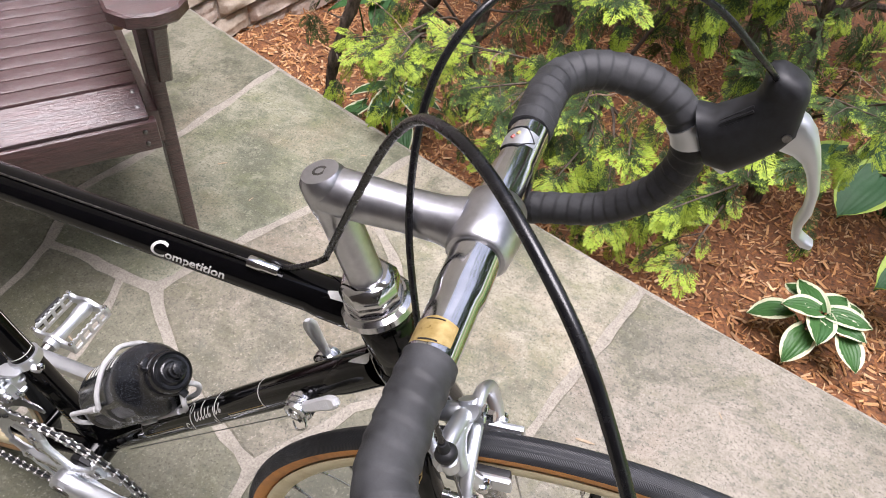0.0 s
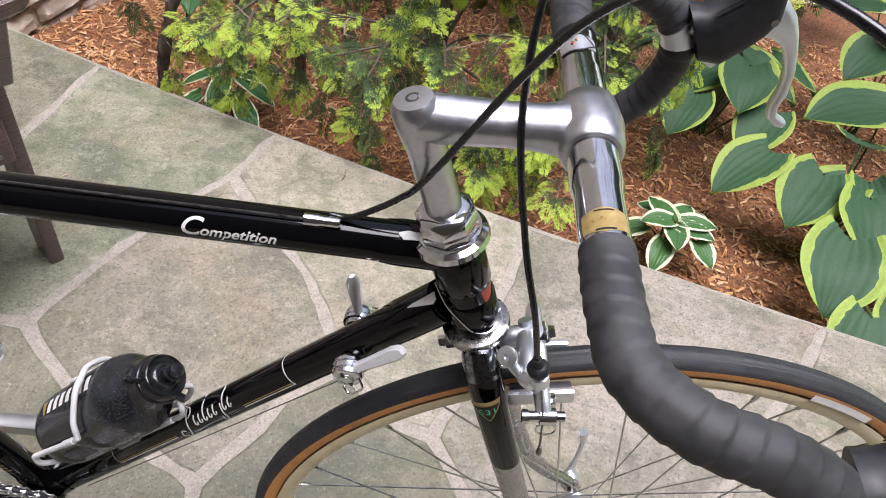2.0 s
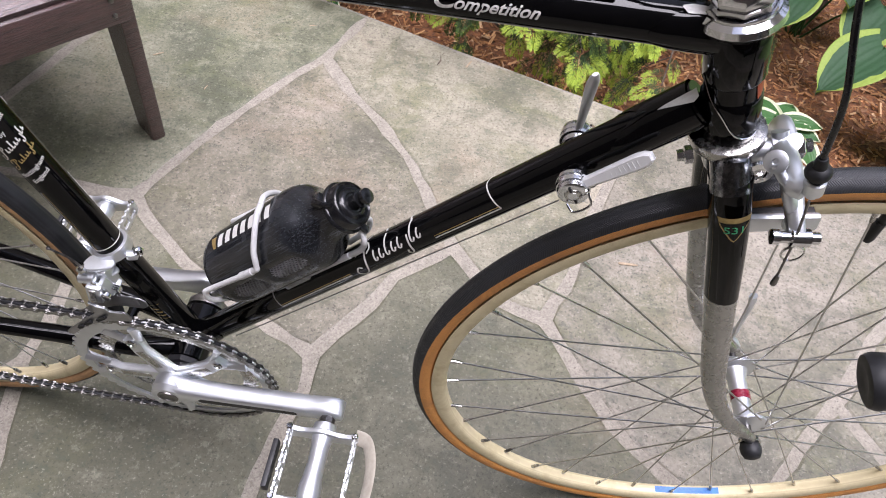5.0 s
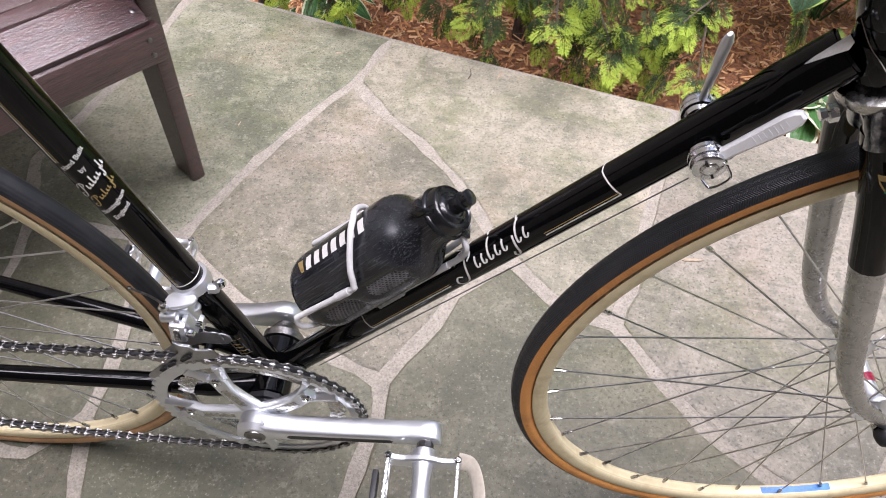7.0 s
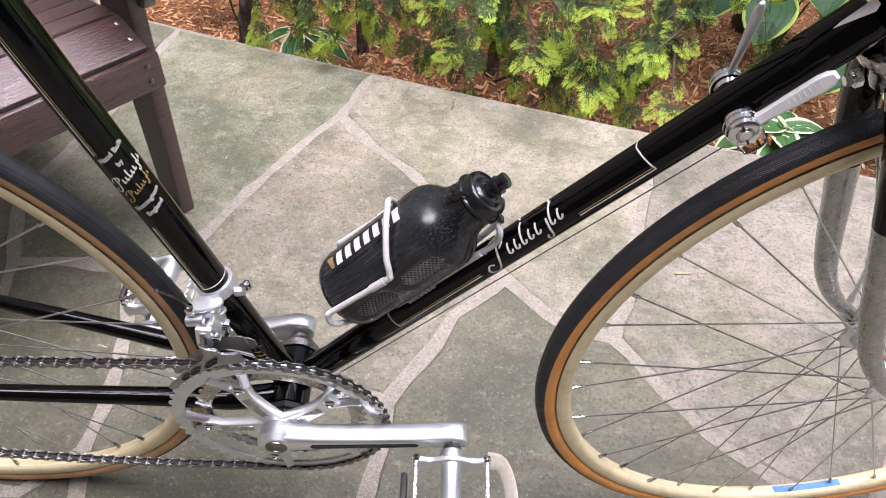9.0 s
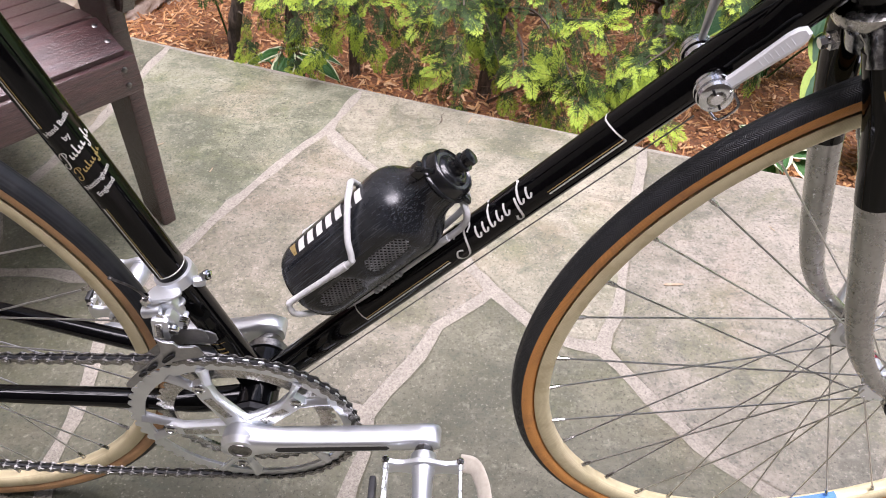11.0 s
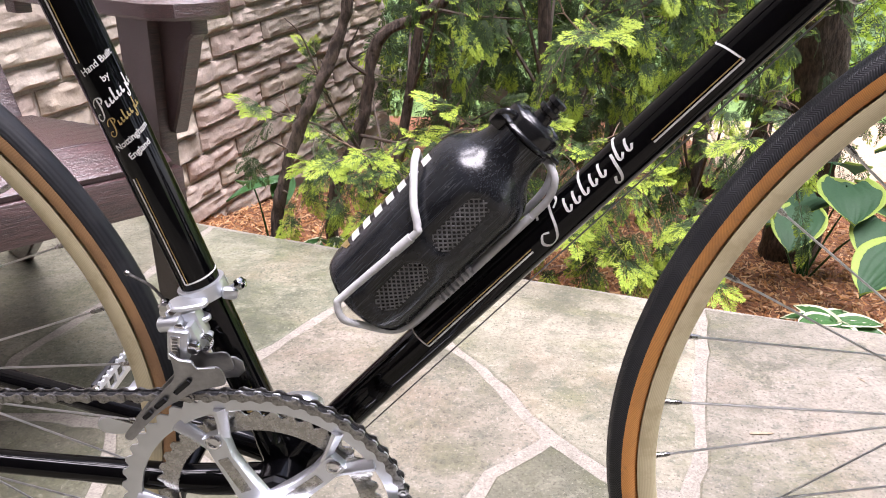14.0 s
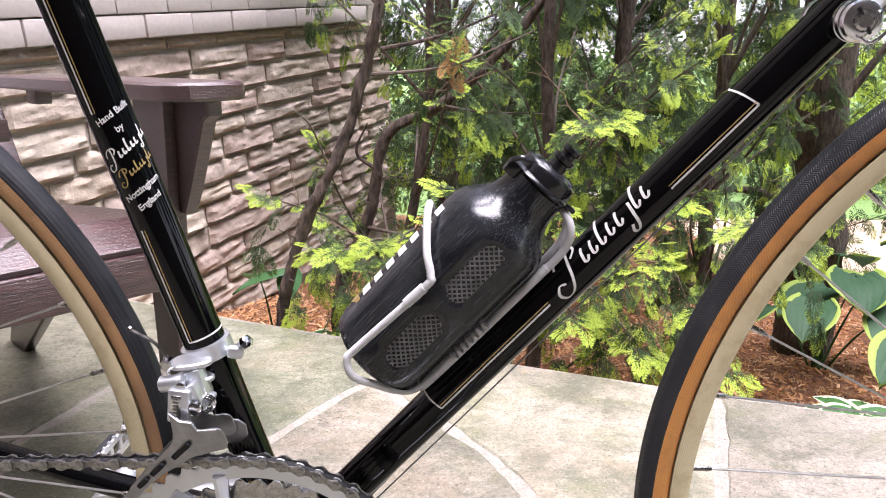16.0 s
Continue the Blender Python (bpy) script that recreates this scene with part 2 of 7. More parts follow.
def sidewall(name, low, high, worn):
    """Amber rubber over slanting cord threads, stained in patches."""
    mat, nt, b = material(name, 0.6)
    along, far_off, across, math_of = round_the_axle(nt)
    cord = math_of("ADD", math_of("MULTIPLY", math_of("SINE", math_of("MULTIPLY", math_of("ADD", along, math_of("MULTIPLY", far_off, 1.3)), 2 * math.pi / 0.0016)), 0.5), 0.5)
    v = coords(nt)
    col = mix(nt, cord, low, high)
    col = mix(nt, ramp(nt, noise_of(nt, v, 25, 6), ((0.46, (0, 0, 0)), (0.64, (0.55, 0.55, 0.55)))), col, worn)
    col = mix(nt, ramp(nt, noise_of(nt, v, 110, 5, 0.7), ((0.60, (0, 0, 0)), (0.70, (0.4, 0.4, 0.4)))), col, (0.20, 0.10, 0.05))
    nt.links.new(col, b.inputs["Base Color"])
    bump(nt, b, cord, 0.2, 0.0003)
    return mat


def bar_tape():
    mat, nt, b = material("grey_black_cloth_tape", 0.6, shine=0.4)
    v = coords(nt)
    grit = noise_of(nt, v, 2200, 3, 0.7)
    big = noise_of(nt, v, 45, 6, 0.7)
    col = ramp(nt, big, ((0.38, (0.019, 0.0195, 0.021)), (0.62, (0.043, 0.044, 0.047))))
    nt.links.new(mix(nt, 0.4, col, ramp(nt, grit, ((0.4, (0.5,) * 3), (0.6, (1.3,) * 3))), "MULTIPLY"), b.inputs["Base Color"])
    nt.links.new(ramp(nt, big, ((0.38, (0.46,) * 3), (0.62, (0.66,) * 3))), b.inputs["Roughness"])
    bump(nt, b, grit, 0.5, 0.0004)
    return mat


def ringed(name, dark, light, lines, rough, metal, relief, dirt):
    """A turned or moulded wheel surface: fine circles about the axle, with patches of grime."""
    mat, nt, b = material(name, rough, metal, shine=0.4)
    v = coords(nt)
    w = node(nt, "ShaderNodeTexWave", Scale=lines, Distortion=0.6, Detail=2.0)
    w.wave_type, w.rings_direction = "RINGS", "Y"
    nt.links.new(v, w.inputs["Vector"])
    g = noise_of(nt, v, 55, 8, 0.7)
    col = mix(nt, w.outputs["Fac"], dark, light)
    col = mix(nt, ramp(nt, g, ((0.50, (0, 0, 0)), (0.64, (0.75,) * 3))), col, dirt)
    nt.links.new(col, b.inputs["Base Color"])
    nt.links.new(ramp(nt, g, ((0.4, (rough,) * 3), (0.6, (rough + 0.18,) * 3))), b.inputs["Roughness"])
    bump(nt, b, w.outputs["Fac"], relief, 0.0005)
    return mat


def flag_stone():
    mat, nt, b = material("grey_green_flagstone", 0.55, shine=0.38)
    v = coords(nt)
    info = nt.nodes.new("ShaderNodeObjectInfo")
    shift = nt.nodes.new("ShaderNodeVectorMath")
    shift.operation = "MULTIPLY_ADD"
    comb = nt.nodes.new("ShaderNodeCombineXYZ")
    for k in range(3):
        nt.links.new(info.outputs["Random"], comb.inputs[k])
    nt.links.new(comb.outputs[0], shift.inputs[0])
    shift.inputs[1].default_value = (7, 11, 5)
    nt.links.new(v, shift.inputs[2])
    v = shift.outputs[0]
    big, mid, fine = noise_of(nt, v, 2.4, 6, 0.62, 0.9), noise_of(nt, v, 9, 10, 0.74, 0.35), noise_of(nt, v, 150, 6, 0.75)
    col = ramp(nt, big, ((0.36, (0.130, 0.128, 0.100)), (0.46, (0.215, 0.204, 0.162)), (0.54, (0.268, 0.248, 0.206)), (0.64, (0.335, 0.308, 0.262))))
    moss = noise_of(nt, v, 3.4, 8, 0.72, 0.6)
    col = mix(nt, ramp(nt, moss, ((0.49, (0, 0, 0)), (0.60, (0.74,) * 3))), col, (0.165, 0.168, 0.100))
    stain = noise_of(nt, coords(nt, (1.0, 2.4, 1.0), "Object", (0, 0, -28)), 5.5, 9, 0.70, 1.1)
    col = mix(nt, ramp(nt, stain, ((0.53, (0, 0, 0)), (0.62, (0.52,) * 3))), col, (0.112, 0.112, 0.084))
    col = mix(nt, ramp(nt, stain, ((0.34, (0.34,) * 3), (0.43, (0, 0, 0)))), col, (0.40, 0.375, 0.325))
    col = mix(nt, ramp(nt, mid, ((0.53, (0, 0, 0)), (0.60, (0.45,) * 3))), col, (0.35, 0.325, 0.275))
    col = mix(nt, ramp(nt, mid, ((0.39, (0.7,) * 3), (0.455, (0, 0, 0)))), col, (0.115, 0.114, 0.088))
    warm = noise_of(nt, v, 4.4, 5)
    col = mix(nt, ramp(nt, warm, ((0.53, (0, 0, 0)), (0.68, (0.36,) * 3))), col, (0.32, 0.235, 0.185))
    streak = noise_of(nt, coords(nt, (1.0, 3.2, 1.0), "Object", (0, 0, 35)), 7, 9, 0.72, 0.7)
    col = mix(nt, ramp(nt, streak, ((0.56, (0, 0, 0)), (0.585, (0.16,) * 3), (0.62, (0, 0, 0)))), col, (0.42, 0.40, 0.345))
    col = mix(nt, ramp(nt, fine, ((0.40, (0.42,) * 3), (0.52, (0, 0, 0)))), col, (0.11, 0.106, 0.086))
    col = mix(nt, ramp(nt, noise_of(nt, v, 330, 2), ((0.72, (0, 0, 0)), (0.77, (0.5,) * 3))), col, (0.44, 0.42, 0.38))
    # dark algae film, with the shade under the bicycle and chair painted in
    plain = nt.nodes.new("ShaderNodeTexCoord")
    film_shade = nt.nodes.new("ShaderNodeVectorMath")
    film_shade.operation = "DISTANCE"
    film_shade.inputs[1].default_value = (-0.30, -0.25, 0.0)
    nt.links.new(plain.outputs["Object"], film_shade.inputs[0])
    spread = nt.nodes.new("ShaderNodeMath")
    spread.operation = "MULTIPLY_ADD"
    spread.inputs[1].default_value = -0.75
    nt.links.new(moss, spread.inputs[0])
    nt.links.new(film_shade.outputs["Value"], spread.inputs[2])
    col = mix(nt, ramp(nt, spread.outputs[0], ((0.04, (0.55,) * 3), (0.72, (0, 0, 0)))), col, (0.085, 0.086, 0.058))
    grit = noise_of(nt, v, 42, 10, 0.78)
    col = mix(nt, ramp(nt, grit, ((0.40, (0.46,) * 3), (0.46, (0, 0, 0)))), col, (0.080, 0.094, 0.074))
    col = mix(nt, ramp(nt, grit, ((0.55, (0, 0, 0)), (0.63, (0.34,) * 3))), col, (0.41, 0.39, 0.335))
    pits = noise_of(nt, v, 210, 4, 0.6)
    col = mix(nt, ramp(nt, pits, ((0.36, (0.7,) * 3), (0.42, (0, 0, 0)))), col, (0.060, 0.059, 0.047))
    col = mix(nt, ramp(nt, pits, ((0.61, (0, 0, 0)), (0.68, (0.5,) * 3))), col, (0.44, 0.415, 0.37))
    tone = info.outputs["Color"]
    nt.links.new(mix(nt, 1.0, col, tone, "MULTIPLY"), b.inputs["Base Color"])
    nt.links.new(ramp(nt, mid, ((0.3, (0.42,) * 3), (0.7, (0.68,) * 3))), b.inputs["Roughness"])
    add = nt.nodes.new("ShaderNodeMath")
    add.operation = "MULTIPLY_ADD"
    add.inputs[1].default_value = 0.15
    nt.links.new(fine, add.inputs[0])
    nt.links.new(mid, add.inputs[2])
    bump(nt, b, add.outputs[0], 0.55, 0.007)
    return mat


def varied(name, cols, rough=0.7, scale=40, relief=0.3, depth=0.002, per_island=True, strength=0.5, stretch=(1, 1, 1)):
    """Colour picked by piece (object or island), with grain over it."""
    mat, nt, b = material(name, rough)
    if per_island:
        rnd = nt.nodes.new("ShaderNodeNewGeometry").outputs["Random Per Island"]
    else:
        rnd = nt.nodes.new("ShaderNodeObjectInfo").outputs["Random"]
    n = len(cols)
    col = ramp(nt, rnd, [(k / max(n - 1, 1), c) for k, c in enumerate(cols)])
    v = coords(nt, stretch)
    g = noise_of(nt, v, scale, 8, 0.65)
    col = mix(nt, strength, col, ramp(nt, g, ((0.3, (0.45, 0.45, 0.45)), (0.7, (1.15, 1.15, 1.15)))), "MULTIPLY")
    nt.links.new(col, b.inputs["Base Color"])
    if relief:
        bump(nt, b, g, relief, depth)
    return mat, nt, b


CREAM = ringed("cream_anodised_rim", (0.63, 0.54, 0.335), (0.73, 0.645, 0.42), 260.0, 0.30, 0.12, 0.08, (0.56, 0.47, 0.275))
TREAD = herringbone()
REAR_TREAD = ringed("rear_tyre_tread", (0.010, 0.0106, 0.0125), (0.016, 0.0175, 0.021), 150.0, 0.46, 0.0, 0.25, (0.026, 0.027, 0.030))
FORK_END = grained("chromed_fork_steel", (0.36, 0.36, 0.355), (0.46, 0.455, 0.45), 120, (0.24, 0.32), 1.0, 0)
SPOKE = grained("spoke_steel", (0.52, 0.515, 0.50), (0.66, 0.65, 0.64), 120, (0.30, 0.42), 1.0, 0)
LINK = grained("chain_plate", (0.20, 0.195, 0.185), (0.48, 0.47, 0.455), 300, (0.26, 0.40), 1.0, 0)
TAN = sidewall("tan_sidewall", (0.52, 0.215, 0.050), (0.72, 0.335, 0.090), (0.34, 0.15, 0.055))
FADED_TAN = sidewall("faded_tan_sidewall", (0.40, 0.215, 0.095), (0.54, 0.32, 0.155), (0.24, 0.135, 0.075))
TAPE = bar_tape()
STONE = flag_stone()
MORTAR = grained("sandy_mortar", (0.200, 0.180, 0.146), (0.325, 0.295, 0.248), 300, (0.8, 0.95), 0, 0.9, 0.003, lo=0.36, hi=0.60, spots=((0.09, 0.08, 0.065), 0.8, 0.64))
CHAIR = grained("brown_red_stained_wood", (0.020, 0.0075, 0.0070), (0.088, 0.036, 0.035), 90, (0.26, 0.46), 0, 0.8, 0.0022, 0.8, stretch=(0.3, 5, 5), lo=0.34, hi=0.66)
CHAIR.node_tree.nodes["Principled BSDF"].inputs["Coat Roughness"].default_value = 0.24
CHAIR.node_tree.nodes["Principled BSDF"].inputs["Coat IOR"].default_value = 1.62
CHAIR.node_tree.links.new(CHAIR.node_tree.nodes["Principled BSDF"].inputs["Normal"].links[0].from_socket, CHAIR.node_tree.nodes["Principled BSDF"].inputs["Coat Normal"])
MULCH = varied("mulch_chips", [(0.28, 0.115, 0.042), (0.54, 0.27, 0.105), (0.64, 0.37, 0.17), (0.36, 0.155, 0.060), (0.72, 0.48, 0.27), (0.17, 0.072, 0.030)], 0.8, 60)[0]
SOIL = grained("mulch_bed", (0.075, 0.028, 0.012), (0.34, 0.14, 0.052), 70, (0.8, 0.95), 0, 0.9, 0.012)
WALL_STONE = varied("split_sandstone", [(0.46, 0.375, 0.285), (0.55, 0.475, 0.38), (0.50, 0.39, 0.325), (0.56, 0.485, 0.40), (0.48, 0.37, 0.31), (0.43, 0.375, 0.30)], 0.85, 26, 0.9, 0.010, False, 0.75)[0]
WALL_BRICK = varied("painted_brick", [(0.53, 0.475, 0.44), (0.56, 0.505, 0.47), (0.51, 0.46, 0.425)], 0.6, 60, 0.25, 0.002, False, 0.25)[0]
WALL_JOINT = grained("grey_wall_mortar", (0.42, 0.37, 0.31), (0.56, 0.51, 0.45), 90, (0.85, 0.95), 0, 0.6, 0.004)
BARK = grained("dark_bark", (0.040, 0.027, 0.020), (0.150, 0.108, 0.082), 90, (0.8, 0.95), 0, 1.0, 0.010, stretch=(1, 1, 0.3), lo=0.40, hi=0.64)
PALE_TWIG = grained("pale_brown_twig", (0.17, 0.105, 0.070), (0.36, 0.25, 0.18), 90, (0.75, 0.9), 0, 0.5, 0.002)
TWIG = grained("grey_brown_twig", (0.055, 0.040, 0.030), (0.16, 0.12, 0.09), 60, (0.75, 0.9), 0, 0.5, 0.003)


def leaf_material(name, cols, rough=0.5, sheer=0.25):
    mat, nt, b = varied(name, cols, rough, 120, 0.1, 0.001, True, 0.35)
    b.inputs["Specular IOR Level"].default_value = 0.22
    tr = nt.nodes.new("ShaderNodeBsdfTranslucent")
    ms = nt.nodes.new("ShaderNodeMixShader")
    ms.inputs[0].default_value = sheer
    nt.links.new(b.inputs["Base Color"].links[0].from_socket, tr.inputs["Color"])
    out = nt.nodes["Material Output"]
    nt.links.new(b.outputs[0], ms.inputs[1])
    nt.links.new(tr.outputs[0], ms.inputs[2])
    nt.links.new(ms.outputs[0], out.inputs["Surface"])
    return mat


FROND_DARK = leaf_material("dark_cypress_foliage", [(0.032, 0.052, 0.020), (0.050, 0.084, 0.032), (0.066, 0.108, 0.044), (0.040, 0.062, 0.026)], 0.65, 0.35)
FROND_MID = leaf_material("green_cypress_foliage", [(0.080, 0.142, 0.044), (0.125, 0.205, 0.060), (0.098, 0.165, 0.050)], 0.65, 0.4)
FROND_TIP = leaf_material("lime_cypress_tips", [(0.32, 0.45, 0.055), (0.50, 0.62, 0.085), (0.40, 0.52, 0.07), (0.22, 0.36, 0.055)], 0.6, 0.4)
HOSTA_GREEN = leaf_material("hosta_green", [(0.04, 0.11, 0.035), (0.06, 0.15, 0.045), (0.05, 0.13, 0.05)], 0.35)
HOSTA_BLUE = leaf_material("hosta_blue_green", [(0.028, 0.078, 0.036), (0.042, 0.100, 0.045)], 0.55)
HOSTA_WHITE = leaf_material("hosta_cream_edge", [(0.60, 0.63, 0.42), (0.68, 0.70, 0.50)], 0.4)
HOSTA_LIME = leaf_material("hosta_lime_edge", [(0.22, 0.33, 0.055), (0.31, 0.41, 0.085)], 0.55)
DRY = leaf_material("dry_orange_foliage", [(0.56, 0.29, 0.12), (0.66, 0.39, 0.19), (0.48, 0.23, 0.09)], 0.7, 0.3)

# ---- patio, bed and ground ----
EDGE_A, EDGE_B, EDGE_C = -0.335, 1.050, 0.028      # the patio's garden side, a slightly worn bow


def edge_y(x):
    return EDGE_A * x + EDGE_B + EDGE_C * x * x


def past_edge(x, y):
    """Metres beyond the patio's garden side."""
    return (y - edge_y(x)) / math.sqrt(1 + EDGE_A ** 2)


def bed_z(x, y):
    d = max(past_edge(x, y), 0.0)
    return -0.29 - 0.12 * min(d, 2.5) + 0.02 * noise.noise((x * 3, y * 3, 0)) + 0.01 * noise.noise((x * 9, y * 9, 4))


def ground_sheet():
    g = Mesh()
    near = [i * 0.08 for i in range(-22, 32)]
    xs = [-400, -120, -40, -15, -6, -3] + near + [3, 6, 15, 40, 120, 400]
    ys = [-400, -120, -40, -12, -4, -1.5] + [i * 0.08 for i in range(0, 48)] + [4.3, 5.2, 7, 10, 16, 40, 120, 400]
    for y in ys:
        for x in xs:
            g.v.append((x, y, bed_z(x, y)))
    w = len(xs)
    for j in range(len(ys) - 1):
        for i in range(w - 1):
            g.f.append((j * w + i, j * w + i + 1, (j + 1) * w + i + 1, (j + 1) * w + i))
            cx, cy = (xs[i] + xs[i + 1]) / 2, (ys[j] + ys[j + 1]) / 2
            sandy = cy > 3.7 and cx > 1.6 and cy < 6.0
            g.m.append(1 if sandy else (2 if cy > 5.0 or cy < -2 or abs(cx) > 4 else 0))
    return tagged(part("ground", g, [SOIL, SAND, LAWN]), "wood mulch bed, sandy path and lawn", "ground", kind="structure")


SAND = grained("sandy_path", (0.34, 0.25, 0.16), (0.50, 0.39, 0.27), 60, (0.85, 0.95), 0, 0.5, 0.004)
LAWN = grained("far_lawn", (0.09, 0.17, 0.04), (0.17, 0.28, 0.07), 30, (0.8, 0.95), 0, 0.8, 0.02)
ground_sheet()

J1, G1, G3, G7 = (-0.088, 0.888), (-0.318, 0.415), (0.075, 0.160), (0.435, 0.300)
EL, E1, E2, ER = [(x, edge_y(x)) for x in (-0.546, -0.032, 0.600, 1.222)]
H1, B1, B2, B3 = (0.262, 0.418), (-0.40, 0.41), (-0.60, 0.42), (-0.345, 0.065)
joint_b = [(-0.149, 0.791), (-0.233, 0.631), (-0.291, 0.494)]
joint_c = [(0.0, 0.777), (0.096, 0.688), (0.16, 0.6), (0.205, 0.522)]
joint_d = [(0.467, 0.37), (0.515, 0.554), (0.545, 0.66)]
joint_e = [(0.48, 0.233), (0.525, 0.16), (0.573, 0.1), (0.647, 0.051)]
joint_f = [(1.13, 0.534), (0.998, 0.37)]
joint_g = [(-0.26, 0.355), (-0.18, 0.29), (0.0, 0.193)]
joint_h = [(0.1, 0.205), (0.145, 0.275), (0.175, 0.335)]
joint_i = [(0.08, 0.1), (0.066, 0.05), (0.053, -0.01)]
joint_k = [(-0.578, 0.984), (-0.59, 0.88), (-0.665, 0.587)]
joint_r = [(-0.338, 0.135), (-0.347, 0.237), (-0.36, 0.3)]
F0, F1, F2 = (0.913, 0.234), (0.822, 0.122), (0.73, -0.01)
back_list = lambda q: list(reversed(q))
stones = [
    [E1, J1] + joint_b + [G1, B1, (-0.513, 0.424), B2] + back_list(joint_k) + [EL],
    [E1, J1] + joint_c + [H1, (0.355, 0.32), G7] + joint_d + [E2],
    [J1] + joint_c + [H1] + back_list(joint_h) + [G3] + back_list(joint_g) + [G1] + back_list(joint_b),
    [G3] + joint_h + [H1, (0.355, 0.32), G7] + joint_e + [F2, (0.7, -0.3), (0.02, -0.32)] + back_list(joint_i),
    [E2, ER] + joint_f + [F0, F1, F2] + back_list(joint_e) + [G7] + joint_d,
    [ER, (1.9, edge_y(1.9)), (1.85, -0.1), (1.12, -0.02), (0.979, 0.139), F0] + back_list(joint_f),
    [F0, (0.979, 0.139), (1.12, -0.02), (1.0, -0.4), (0.7, -0.3), F2, F1],
    [G1] + joint_g + [G3] + joint_i + [(0.02, -0.32), (-0.25, -0.3), (-0.313, -0.05), B3] + joint_r + [B1],
    [B1] + back_list(joint_r) + [B3, (-0.405, 0.0), (-0.6, 0.02), (-0.62, 0.2), (-0.578, 0.27), B2, (-0.513, 0.424)],
    [B3, (-0.313, -0.05), (-0.25, -0.3), (-0.6, -0.35), (-0.6, 0.02), (-0.405, 0.0)],
    [EL] + joint_k + [B2, (-0.578, 0.27), (-0.62, 0.2), (-1.05, 0.22), (-1.12, 0.8), (-1.0, edge_y(-1.0))],
    [(-0.62, 0.2), (-0.6, 0.02), (-0.6, -0.35), (-1.1, -0.4), (-1.05, 0.22)],
    [(1.12, -0.02), (1.85, -0.1), (1.8, -0.7), (1.0, -0.8), (1.0, -0.4)],
    [(0.02, -0.32), (0.7, -0.3), (1.0, -0.4), (1.0, -0.8), (0.4, -1.0), (-0.05, -0.9)],
    [(-0.25, -0.3), (0.02, -0.32), (-0.05, -0.9), (-0.55, -0.95), (-0.6, -0.35)],
    [(1.9, edge_y(1.9)), (2.7, edge_y(2.7)), (2.7, -0.5), (1.8, -0.7), (1.85, -0.1)],
    [(-0.6, -0.35), (-0.55, -0.95), (-1.15, -1.0), (-1.1, -0.4)],
]


def flagstone(outline, seed):
    """An irregular slab with a worn, slightly wavy rim."""
    rnd = random.Random(seed)
    n = len(outline)
    area = sum(outline[i][0] * outline[(i + 1) % n][1] - outline[(i + 1) % n][0] * outline[i][1] for i in range(n))
    pts = outline if area > 0 else list(reversed(outline))
    dense = []
    for i in range(n):
        a, b = Vector((*pts[i], 0)), Vector((*pts[(i + 1) % n], 0))
        k = max(1, int((b - a).length / 0.028))
        dense += [a.lerp(b, j / k) for j in range(k)]
    m = len(dense)
    smooth_pts = [(dense[i - 1] + dense[i] * 6 + dense[(i + 1) % m]) / 8 for i in range(m)]
    g, rings = Mesh(), []
    for inset, z in ((0.0145, 0.0), (0.0108, -0.0018), (0.0092, -0.03)):
        ring = []
        for i in range(m):
            d = (smooth_pts[(i + 1) % m] - smooth_pts[i - 1]).normalized()
            p = smooth_pts[i]
            on_edge = abs(p.y - edge_y(p.x)) < 0.02
            gap = (inset - 0.0092 + 0.002 if on_edge else inset) + 0.0065 * noise.noise((p.x * 11, p.y * 11, seed)) + 0.0040 * noise.noise((p.x * 37, p.y * 37, seed + 3)) + rnd.uniform(-0.0012, 0.0012)
            q = p + Vector((-d.y, d.x, 0)) * gap
            ring.append((q.x, q.y, z))
        rings.append(ring)
    g.v = rings[0] + rings[1] + rings[2]
    g.f = [tuple(range(m))]
    for k in range(2):
        for i in range(m):
            g.f.append((k * m + i, (k + 1) * m + i, (k + 1) * m + (i + 1) % m, k * m + (i + 1) % m))
    g.m = [0] * len(g.f)
    return g


mortar = Mesh()
far = [(-1.15, -1.05), (2.72, -1.05)] + [(2.72 - 3.77 * k / 12, edge_y(2.72 - 3.77 * k / 12) + 0.004) for k in range(13)]
nf = len(far)
mortar.v = [(x, y, -0.0022) for x, y in far] + [(x, y, -0.36) for x, y in far]
mortar.f = [tuple(range(nf))] + [(k, k + nf, (k + 1) % nf + nf, (k + 1) % nf) for k in range(nf)]
mortar.m = [0] * len(mortar.f)
patio = tagged(part("patio", mortar, MORTAR, smooth=0), "raised patio of grey-green flagstones in sandy mortar", "patio", kind="structure")
terrace = Mesh()
terrace.v = [(-6, -9, -0.012), (7, -9, -0.012), (7, -1.05, -0.012), (-6, -1.05, -0.012), (-6, -1.05, -0.012), (-1.15, -1.05, -0.012), (-1.15, 1.38, -0.012), (-6, 1.38, -0.012)]
terrace.f = [(0, 1, 2, 3), (4, 5, 6, 7)]
terrace.m = [0, 0]
tagged(part("pavement", terrace, STONE, smooth=0), "plain grey stone paving behind the patio", "paving", kind="structure")

